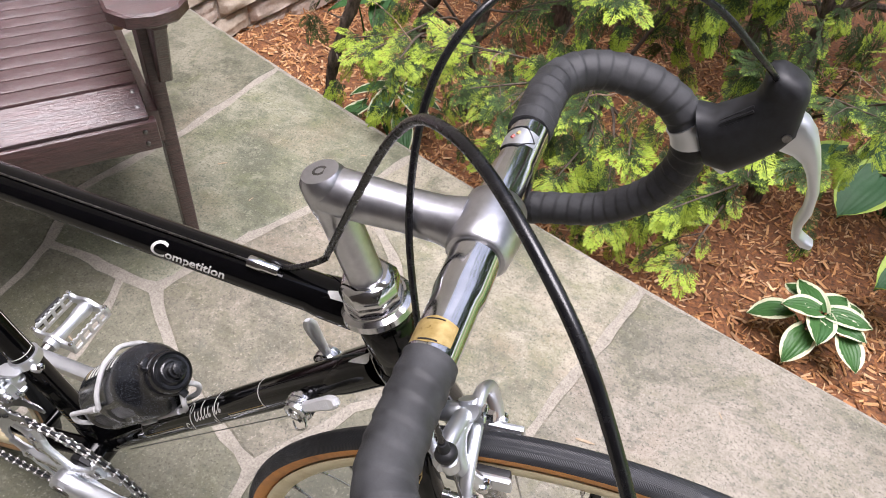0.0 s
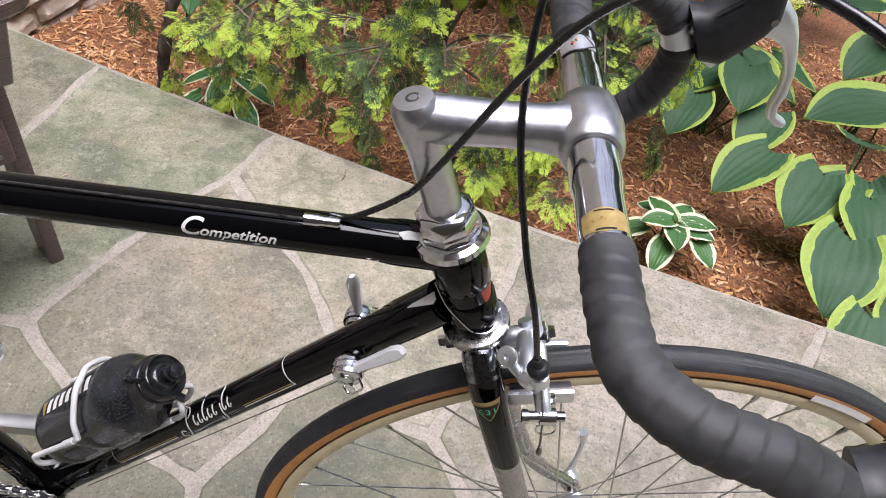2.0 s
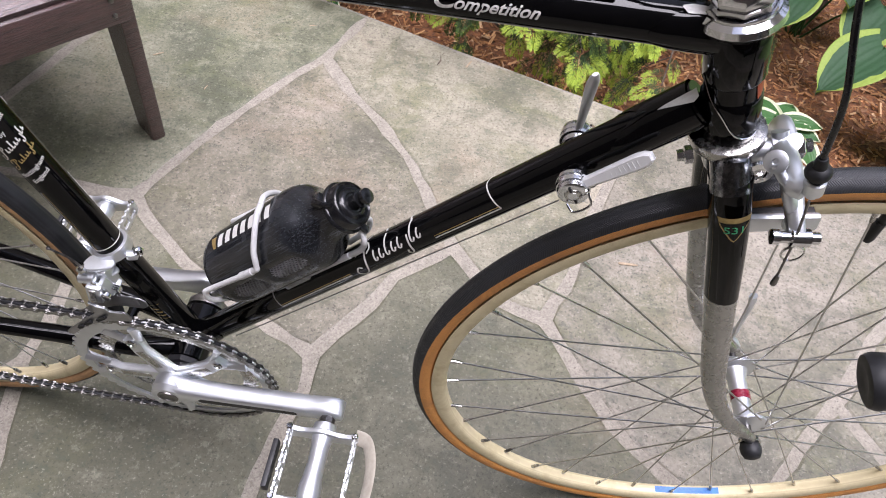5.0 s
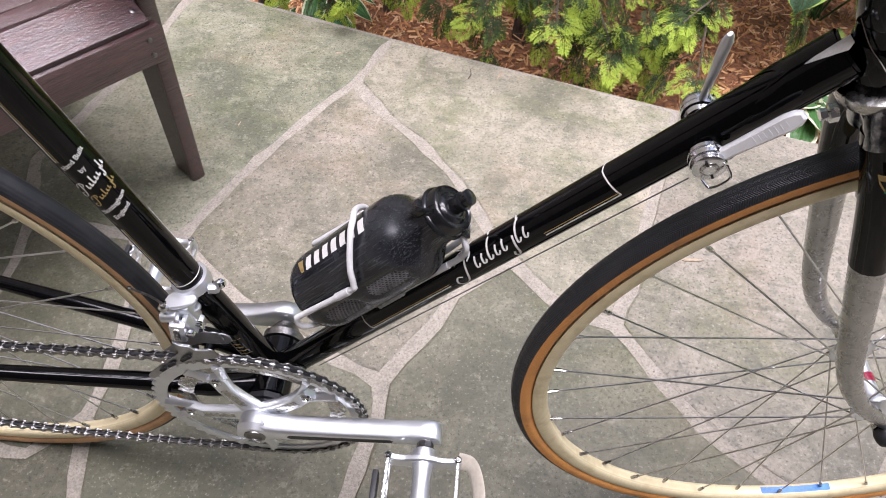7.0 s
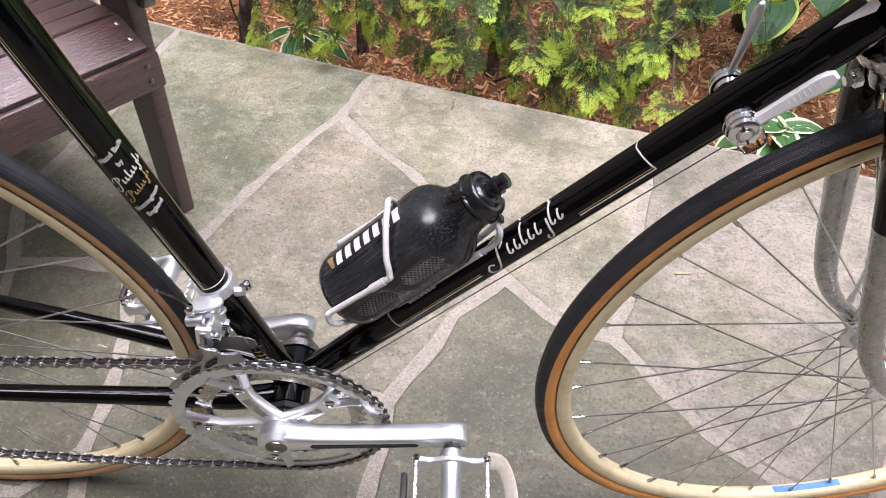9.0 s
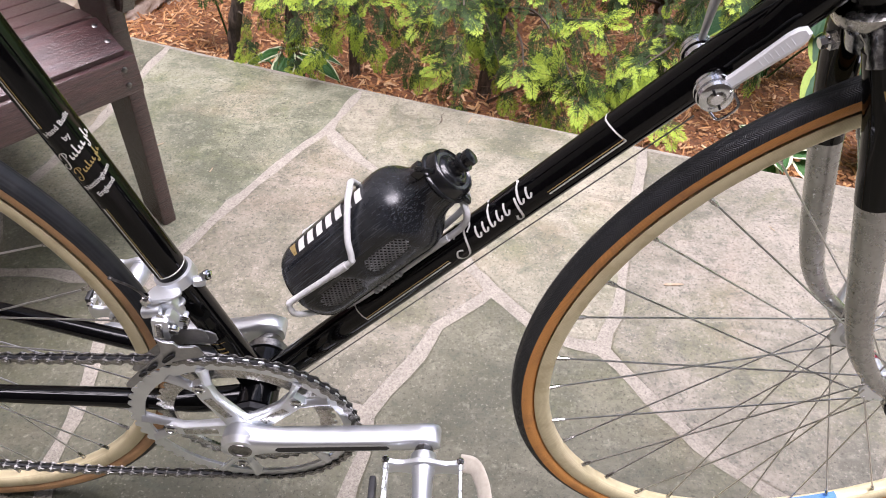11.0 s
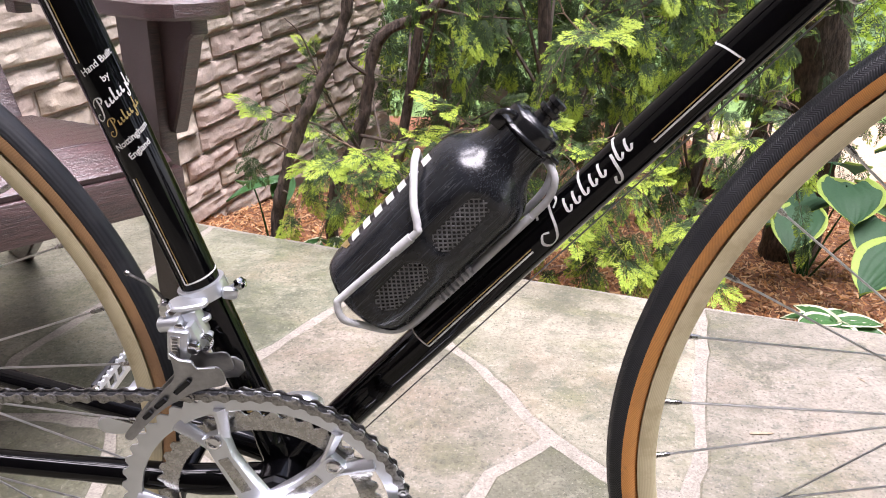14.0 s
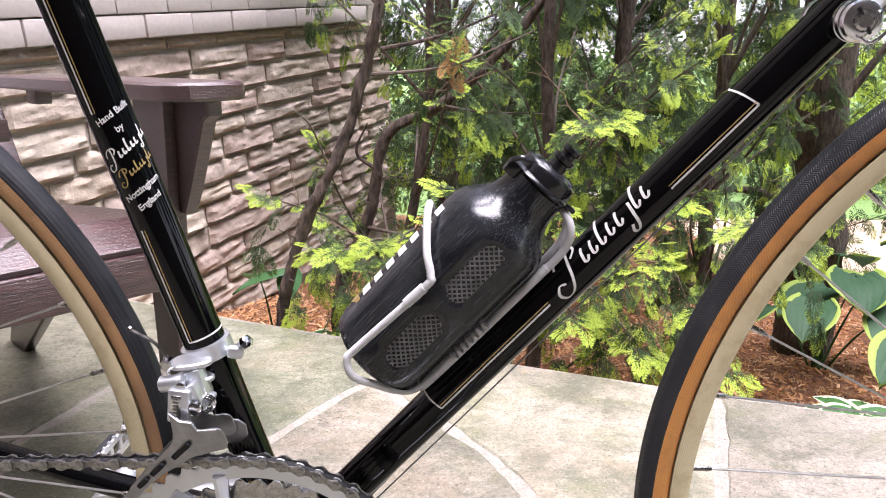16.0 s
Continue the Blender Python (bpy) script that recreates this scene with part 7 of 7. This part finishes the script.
def bare_tree(name, path, radii, label, twigs=()):
    t = thing(name, Matrix.Translation(path[0]), label, "tree")
    pts = spline([Vector(p) - Vector(path[0]) for p in path], 16)
    rr = [radii[0] + (radii[1] - radii[0]) * i / (len(pts) - 1) for i in range(len(pts))]
    g = tube(pts, rr, 16)
    g.v = [tuple(Vector(q) + Vector((noise.noise((q[0] * 40, q[1] * 40, q[2] * 14)), noise.noise((q[0] * 40, q[1] * 40, q[2] * 14 + 9)), 0)) * min(radii[0], 0.03) * 0.42 + Vector((noise.noise((q[0] * 130, q[1] * 130, q[2] * 38)), noise.noise((q[0] * 130, q[1] * 130, q[2] * 38 + 5)), 0)) * min(radii[0], 0.03) * 0.30) for q in g.v]
    part("trunk", g, BARK, t, smooth=70)
    rb = random.Random(name)
    for k in range(12 if radii[0] < 0.03 else 0):           # broken stubs of shed twigs
        i = rb.randrange(len(pts) // 5, len(pts) - 1)
        way = Vector((rb.uniform(-1, 1), rb.uniform(-1, 0.3), rb.uniform(0.1, 1.0))).normalized() * rb.uniform(0.018, 0.075)
        part("stub", tube([pts[i], pts[i] + way * 0.5 + Vector((0, 0, 0.004)), pts[i] + way], [0.0032, 0.0022, 0.0008], 5), TWIG, t)
    for k, tw in enumerate(twigs):
        q = spline([Vector(p) - Vector(path[0]) for p in tw[0]], 6)
        part("limb", tube(q, [tw[1] * (1 - 0.7 * i / (len(q) - 1)) for i in range(len(q))], 7), BARK if tw[1] > 0.006 else TWIG, t)
    return t


bare_tree("leaning_trunk", [(-0.400, 1.27, -0.38), (-0.381, 1.25, -0.02), (-0.316, 1.25, 0.219), (-0.208, 1.25, 0.43), (-0.148, 1.25, 0.601), (-0.11, 1.25, 0.751), (-0.04, 1.27, 1.15)], (0.0165, 0.0105), "slender dark leaning trunk with rough bark beside the patio edge",
          [([(-0.24, 1.25, 0.38), (-0.27, 1.22, 0.48), (-0.30, 1.2, 0.52)], 0.003), ([(-0.15, 1.25, 0.60), (0.05, 1.30, 0.62), (0.25, 1.32, 0.70)], 0.005), ([(-0.32, 1.25, 0.20), (-0.36, 1.2, 0.24)], 0.003)])
bare_tree("forked_trunk", [(-0.36, 1.78, -0.42), (-0.332, 1.75, -0.09), (-0.232, 1.75, 0.155), (-0.172, 1.75, 0.404), (0.003, 1.73, 0.506), (0.203, 1.70, 0.685), (0.40, 1.70, 0.95)], (0.021, 0.012), "dark forked trunk with broken twigs",
          [([(-0.2, 1.75, 0.30), (-0.26, 1.72, 0.36), (-0.22, 1.7, 0.45)], 0.007), ([(-0.25, 1.75, 0.12), (-0.05, 1.65, 0.12), (0.15, 1.6, 0.20)], 0.006), ([(0.0, 1.73, 0.50), (0.12, 1.62, 0.49), (0.30, 1.6, 0.485)], 0.005), ([(-0.16, 1.6, 0.661), (0.02, 1.6, 0.70), (0.20, 1.6, 0.771)], 0.007)])
big_tree = bare_tree("thick_trunk", [(1.36, 2.25, -0.5), (1.36, 2.22, -0.1), (1.31, 2.2, 0.5), (1.30, 2.2, 1.4), (1.35, 2.2, 2.6)], (0.105, 0.075), "thick dark tree trunk behind the leafy plants",
          [([(1.33, 2.2, 0.1), (1.05, 2.15, 0.18), (0.8, 2.1, 0.16)], 0.02), ([(1.32, 2.2, 0.4), (1.6, 2.1, 0.9)], 0.02)])
# the trunk's crown, out of view overhead, added to shade the bed
crown = Foliage(23, COARSE)
for k in range(240):
    a, q = crown.rnd.uniform(0, 2 * math.pi), crown.rnd.uniform(0.1, 1.0) ** 0.5
    at = Vector((0.25 + 1.25 * q * math.cos(a), 0.15 + 1.15 * q * math.sin(a), 3.3 + crown.rnd.uniform(-0.7, 0.9)))
    crown.spray(at, Vector((math.cos(a), math.sin(a), crown.rnd.uniform(-0.5, 0.2))), crown.rnd.uniform(0.18, 0.34), 0.0)
crown.build("crown", big_tree)


def hosta_leaf(length, width, seed, edge_w, mats, parent, m):
    """A heart-shaped leaf with sunken veins, a drooping tip and a pale margin."""
    rnd = random.Random(seed)
    nu, nv, rim = 20, 8, 3
    cols = [k / nv for k in range(nv + 1)]
    g = Mesh()
    for i in range(nu + 1):
        u = i / nu
        hw = width * 0.56 * (math.sin(math.pi * min(u * 0.90 + 0.13, 1.0)) ** 0.62) * (1.08 - 0.24 * u)
        if i == nu:
            hw = 0.0006
        line = []
        for side in (-1, 1):
            wide = edge_w * (1 + 0.6 * u * u) + 0.10 * noise.noise((u * 4.5, seed * 5.1 + side * 3, 0.3)) + 0.06 * noise.noise((u * 17, seed * 3.3 + side * 3, 0.9))
            inner = 1.0 - (min(max(wide, 0.06), 0.8) if edge_w > 0 else 0.12)
            half = [q * inner for q in cols[1:]] + [inner + (1 - inner) * (k + 1) / rim for k in range(rim)]
            line.append(half)
        vv = [-q for q in reversed(line[0])] + [0.0] + line[1]
        for v in vv:
            notch = -0.16 * length * (1 - u) ** 3 * abs(v) ** 1.2
            x = u * length + notch
            z = -0.30 * length * (u - 0.25) ** 2 + 0.10 * width * abs(v) ** 1.5 - 0.0026 * math.cos(v * 24) * (1 - u * 0.5) * min(1, length / 0.12) + 0.012 * width * math.sin(u * 9 + seed + v * 3)
            g.v.append((x, v * hw, z))
    w = 2 * (nv + rim) + 1
    for i in range(nu):
        for j in range(w - 1):
            g.f.append((i * w + j, (i + 1) * w + j, (i + 1) * w + j + 1, i * w + j + 1))
            g.m.append(1 if j < rim or j >= w - 1 - rim else 0)
    return part("leaf", g, mats, parent, m=m, smooth=80)


def hosta(at, leaves, mats, label, edge_w, stem=True):
    base = Vector((*at, bed_z(*at) - 0.01))
    plant = thing("hosta", Matrix.Translation(base), label, "plant", "hostas in the bed")
    for k, (x, y, z, length, width, yaw, tilt) in enumerate(leaves):
        c = Vector((x, y, z)) - base
        m = Matrix.Translation(c) @ pose(0, 0, 0, 0, 0, yaw) @ pose(0, 0, 0, 0, tilt, 0) @ Matrix.Translation((-length * 0.35, 0, 0))
        hosta_leaf(length, width * (0.84 if mats[1] is HOSTA_WHITE else 1.0), k + x, edge_w, mats, plant, m)
        root = m @ Vector((0, 0, 0))
        part("stalk", tube(spline([Vector((0.02 * math.cos(k), 0.02 * math.sin(k), 0)), root * 0.55 + Vector((0, 0, 0.03)), root], 5), [0.004] * 5 + [0.003] * 6, 6), HOSTA_GREEN, plant)
    return plant


hosta((1.58, 1.40), [(1.265, 1.398, -0.12, 0.23, 0.16, 218, 14), (1.422, 1.311, -0.12, 0.22, 0.18, 235, 16), (1.425, 1.02, -0.12, 0.24, 0.20, 248, 18), (1.69, 1.76, -0.10, 0.27, 0.24, 188, 8), (1.562, 1.205, -0.11, 0.22, 0.19, 265, 14), (1.80, 1.22, -0.06, 0.24, 0.2, 320, 16), (1.43, 0.80, -0.16, 0.2, 0.17, 250, 25), (1.70, 0.96, -0.12, 0.22, 0.18, 290, 18), (1.86, 1.55, -0.02, 0.24, 0.2, 30, 14), (1.72, 1.08, -0.08, 0.21, 0.18, 300, 12), (1.75, 1.42, -0.01, 0.22, 0.19, 80, 10), (1.50, 1.36, -0.16, 0.2, 0.17, 205, 20), (1.62, 1.32, -0.14, 0.2, 0.17, 280, 22), (1.66, 1.60, -0.12, 0.2, 0.17, 60, 20), (1.80, 1.00, -0.16, 0.2, 0.17, 300, 24), (1.58, 0.90, -0.18, 0.19, 0.16, 255, 26)],
      [HOSTA_BLUE, HOSTA_LIME], "large blue-green hosta with lime-edged leaves in the bed", 0.23)
hosta((1.32, 2.00), [(1.204, 1.865, -0.12, 0.22, 0.17, 205, 12), (1.424, 1.95, -0.12, 0.24, 0.17, 330, 16), (1.10, 1.62, -0.10, 0.18, 0.14, 240, 18), (1.30, 1.75, -0.05, 0.22, 0.18, 255, 10), (1.45, 2.15, -0.06, 0.22, 0.18, 40, 14), (1.10, 2.02, -0.10, 0.2, 0.17, 150, 14), (1.35, 1.62, -0.13, 0.2, 0.16, 235, 18), (1.55, 2.02, -0.14, 0.2, 0.16, 350, 20), (1.25, 2.15, -0.06, 0.2, 0.16, 100, 16), (1.00, 1.80, -0.16, 0.17, 0.13, 195, 22)],
      [HOSTA_BLUE, HOSTA_LIME], "blue-green hosta with lime leaf edges behind the others", 0.17)
hosta((1.98, 2.20), [(1.87, 2.15, -0.10, 0.25, 0.20, 220, 14), (2.0, 1.95, -0.08, 0.25, 0.21, 260, 16), (2.18, 2.10, -0.06, 0.25, 0.2, 310, 14), (1.85, 2.40, -0.04, 0.24, 0.2, 140, 12), (2.10, 2.42, -0.02, 0.25, 0.2, 60, 12), (2.0, 2.22, 0.03, 0.22, 0.18, 200, 6)],
      [HOSTA_BLUE, HOSTA_LIME], "broad blue-green hosta with lime leaf edges by the path", 0.23)
hosta((2.10, 1.30), [(1.98, 1.25, -0.10, 0.24, 0.2, 200, 14), (2.10, 1.08, -0.10, 0.24, 0.2, 260, 18), (2.28, 1.25, -0.08, 0.24, 0.2, 330, 14), (2.12, 1.48, -0.05, 0.24, 0.2, 90, 12), (2.10, 1.30, 0.0, 0.2, 0.17, 220, 8)],
      [HOSTA_BLUE, HOSTA_LIME], "broad blue-green hosta with lime leaf edges near the patio", 0.23)
ring_leaves = []
for k in range(11):
    a = 2 * math.pi * k / 11 + 0.3 * (k % 2)
    q = 0.095 if k % 2 else 0.045
    ring_leaves.append((1.045 + q * 1.15 * math.cos(a), 1.185 + q * math.sin(a), -0.235 + (0.040 if k % 2 == 0 else 0.0) + 0.008 * math.sin(k * 2.3), 0.098 + 0.012 * math.sin(k * 1.9), 0.080, math.degrees(a) + 14 * math.sin(k * 2.7), 16 if k % 2 else -4))
hosta((1.045, 1.185), ring_leaves, [HOSTA_GREEN, HOSTA_WHITE], "small green hosta with cream-edged leaves by the patio edge", 0.24)
left_leaves = []
for k in range(9):
    a = 2 * math.pi * k / 9 + 0.4
    q = 0.12 if k % 2 else 0.07
    left_leaves.append((-0.30 + q * 1.2 * math.cos(a), 1.50 + q * math.sin(a), -0.215 + (0.05 if k % 2 == 0 else 0.0), 0.13, 0.075, math.degrees(a), 22))
hosta((-0.30, 1.50), left_leaves, [HOSTA_GREEN, HOSTA_WHITE], "green hosta with thin cream leaf edges between the trunks", 0.14)
hosta((-0.62, 1.95), [(-0.62, 1.90, -0.10, 0.2, 0.08, 200, 10), (-0.55, 1.92, -0.12, 0.16, 0.08, 280, 14), (-0.70, 2.0, -0.12, 0.18, 0.08, 120, 12)], [HOSTA_GREEN, HOSTA_GREEN], "plain green leafy plant against the wall", 0.0)

# ---- mulch chips ----
def chips(count, seed):
    r = np.random.default_rng(seed)
    x = r.uniform(-1.35, 2.5, count)
    d = r.uniform(0.01, 1.0, count) ** 1.3 * 2.6
    y = edge_y(x) + d * 1.047
    z = np.array([bed_z(a, b) for a, b in zip(x, y)]) + r.uniform(-0.002, 0.012, count)
    length, wide, thick = r.uniform(0.20, 1.0, count) ** 2 * 0.020 + 0.004, r.uniform(0.0012, 0.0052, count), r.uniform(0.001, 0.003, count)
    yaw, pitch = r.uniform(0, 2 * np.pi, count), r.normal(0, 0.38, count)
    ax = np.stack([np.cos(yaw) * np.cos(pitch), np.sin(yaw) * np.cos(pitch), np.sin(pitch)], 1)
    sd = np.stack([-np.sin(yaw), np.cos(yaw), r.normal(0, 0.25, count)], 1)
    up = np.cross(ax, sd)
    c = np.stack([x, y, z], 1)
    v = []
    for sx in (-1, 1):
        for sy, sz in ((-1, -1), (1, -1), (0.3, 1)):
            taper = r.uniform(0.4, 1.0, count)
            v.append(c + ax * (sx * length)[:, None] + sd * (sy * wide * taper)[:, None] + up * (sz * thick)[:, None])
    v = np.stack(v, 1).reshape(-1, 3)
    faces = []
    for i in range(count):
        k = 6 * i
        faces += [(k, k + 2, k + 1), (k + 3, k + 4, k + 5), (k, k + 1, k + 4, k + 3), (k + 1, k + 2, k + 5, k + 4), (k + 2, k, k + 3, k + 5)]
    me = bpy.data.meshes.new("wood_chips")
    me.from_pydata(v.tolist(), [], faces)
    me.materials.append(MULCH)
    me.update()
    return tagged(new("wood_chips", me), "orange-brown shredded wood mulch over the bed", "mulch", kind="stuff")


chips(30000, 4)
chip = lathe([(0, 0.001), (0.004, 0.0028), (0.022, 0.0034), (0.034, 0.0022), (0.040, 0.0008)], (0, 0, 0), (1, 0, 0), 6)
CHIP_WOOD = grained("pale_splinter", (0.26, 0.19, 0.12), (0.42, 0.33, 0.23), 120, (0.7, 0.9), 0, 0.3, 0.001)
first_chip = None
for x, y, turn, sc in ((0.56, 0.446, 4, 0.9), (-0.44, 0.80, 40, 0.6), (-0.30, 0.72, 80, 0.4), (0.22, 0.93, 70, 0.7), (-0.15, 0.99, 20, 0.4), (0.80, 0.60, 120, 0.4), (-0.37, 0.24, 160, 0.5)):
    m = Matrix.Translation((x, y, 0.0018 * sc)) @ pose(0, 0, 0, 0, 0, turn) @ Matrix.Diagonal((sc, sc, sc * 0.6, 1))
    if first_chip is None:
        first_chip = tagged(part("wood_splinter", chip, CHIP_WOOD, m=m), "pale wood splinter lying on the flagstones", "debris", "splinters on the patio")
    else:
        o = first_chip.copy()
        scene.collection.objects.link(o)
        o.matrix_basis = m


twig = thing("fallen_twig", Matrix.Translation((0.161, 0.945, 0.0022)), "thin dark curled twig lying on the flagstones", "debris")
part("stalk", tube(spline([(-0.004, -0.022, 0.0), (0.001, -0.008, 0.002), (-0.001, 0.008, 0.003), (0.004, 0.020, 0.0)], 5), [0.0009 + 0.0006 * math.sin(k * 0.4) for k in range(16)], 6), TWIG, twig)
# ---- distance ----
def far_leaves(name, boxes, count, size, seed, label):
    """Loose leaf clumps over broad crowns, with gaps to the sky."""
    r = np.random.default_rng(seed)
    vs, slots = [], []
    for cx, cy, cz, rx, ry, rz, slot in boxes:
        k = count // len(boxes)
        p = r.normal(0, 1, (k, 3))
        p /= np.linalg.norm(p, axis=1)[:, None]
        p *= r.uniform(0.55, 1.0, (k, 1)) ** 0.5
        p = p * (rx, ry, rz) + (cx, cy, cz)
        a, b = r.normal(0, 1, (k, 3)), r.normal(0, 1, (k, 3))
        a /= np.linalg.norm(a, axis=1)[:, None]
        b = np.cross(a, b)
        b /= np.linalg.norm(b, axis=1)[:, None]
        s = r.uniform(0.5, 1.2, (k, 1)) * size
        vs.append(np.stack([p - a * s, p + b * s * 0.55, p + a * s, p - b * s * 0.55], 1).reshape(-1, 3))
        slots += [slot] * k
    v = np.concatenate(vs)
    n = len(v) // 4
    me = bpy.data.meshes.new(name)
    me.from_pydata(v.tolist(), [], [(4 * i, 4 * i + 1, 4 * i + 2, 4 * i + 3) for i in range(n)])
    for mm in (FROND_DARK, FROND_MID, FROND_TIP):
        me.materials.append(mm)
    me.polygons.foreach_set("material_index", slots)
    me.update()
    return tagged(new(name, me), label, "trees", kind="stuff")


# slot 2 gives the right-hand clumps lime leaves, painting them sunlit
far_leaves("far_woods", [(-2.5, 8, 1.2, 2.2, 1.2, 1.8, 0), (0.5, 9, 1.0, 2.4, 1.2, 1.7, 1), (3.5, 8.5, 1.4, 2.6, 1.2, 2.0, 0), (6.5, 9, 1.0, 2.5, 1.2, 1.8, 2), (1.2, 6.4, 0.1, 1.4, 0.7, 0.6, 1), (-1.2, 7.0, 0.1, 1.6, 0.8, 0.6, 0), (3.4, 6.6, 0.1, 1.4, 0.7, 0.7, 2), (5.4, 7.0, 0.3, 1.8, 0.8, 0.8, 2), (9, 10, 2, 3, 2, 3, 0)], 20000, 0.05, 6, "far trees and shrubs beyond the garden")
# crowns above the view, added to block low sky and deepen the blacks
far_leaves("tall_woods", [(-7 + 4.2 * k, 12.5 + 1.5 * math.sin(k * 2.1), 6.5 + 1.2 * math.cos(k * 1.7), 2.9, 2.2, 4.4, k % 2) for k in range(6)] + [(12.0 + 0.8 * math.sin(k), 8.5 - 4.0 * k, 6.0, 2.2, 2.9, 4.4, k % 2) for k in range(4)], 60000, 0.17, 16, "tall dark trees out of view round the garden, added to block low sky")

rail = thing("timber_rail", pose(-0.35, 3.95, -0.14), "weathered pale timber edging rail at the back of the bed", "rail")
part("beam", block((1.5, 0.10, 0.11), 0.008, pose(0.45, 0, 0, 0, 7, 0)), grained("weathered_timber", (0.30, 0.27, 0.22), (0.48, 0.44, 0.38), 50, (0.8, 0.9), 0, 0.6, 0.004, stretch=(0.2, 1, 1)), rail)
for x in (-0.2, 1.1):
    part("post", block((0.09, 0.09, 0.7), 0.006, pose(x, 0.10, -0.25)), BARK, rail)

# plain unseen wall added behind the camera, to darken reflections and the near patio
back_wall = block((9.0, 0.2, 6.4), 0, pose(0.6, -2.3, 3.1))
tagged(part("wall_back", back_wall, grained("dark_brown_back_wall", (0.075, 0.058, 0.05), (0.12, 0.095, 0.08), 30, (0.6, 0.8), 0, 0.3, 0.002, stretch=(0.2, 1, 3)), smooth=0), "plain dark brown wall behind the camera, added to darken reflections", "wall", kind="structure")

# ---- stones of the wall and of the patio ----
rnd_wall = random.Random(12)
v0 = -0.62
row = 0
while v0 < LEDGE - 0.02:
    h = min(rnd_wall.choice((0.072, 0.082, 0.088, 0.094)), LEDGE - v0)
    if LEDGE - v0 - h < 0.04:
        h = LEDGE - v0
    u0 = 0.25 - rnd_wall.uniform(0, 0.3)
    while u0 < 3.74:
        w = rnd_wall.uniform(0.28, 0.60)
        w = min(w, 3.75 - u0)
        if w > 0.05:
            part("stone", split_stone(w - 0.012, h - 0.012, row * 31 + u0), WALL_STONE, house, m=Matrix.Translation((u0 + w / 2, -0.012, v0 + h / 2)), smooth=35)
        u0 += w
    v0 += h
    row += 1
brick = block((0.2365, 0.09, 0.0745), 0.004, None)
brick_ob = None
for r_ in range(8):
    for k in range(16):
        u = -0.35 + k * 0.242 + (0.121 if r_ % 2 else 0)
        if u > 3.42:
            continue
        m = Matrix.Translation((u, -0.012 + 0.002 * math.sin(k * 3 + r_), LEDGE + 0.040 + r_ * 0.080))
        if brick_ob is None:
            brick_ob = part("brick", brick, WALL_BRICK, house, m=m)
        else:
            again(brick_ob, m)
# colour factor for each slab: pale by the garden, olive and darker under the bicycle
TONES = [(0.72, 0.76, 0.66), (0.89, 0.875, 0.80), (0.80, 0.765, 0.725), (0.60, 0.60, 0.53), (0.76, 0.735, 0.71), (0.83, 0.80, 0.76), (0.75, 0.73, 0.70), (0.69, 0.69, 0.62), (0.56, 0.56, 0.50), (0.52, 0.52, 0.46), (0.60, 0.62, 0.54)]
for k, s_ in enumerate(stones):
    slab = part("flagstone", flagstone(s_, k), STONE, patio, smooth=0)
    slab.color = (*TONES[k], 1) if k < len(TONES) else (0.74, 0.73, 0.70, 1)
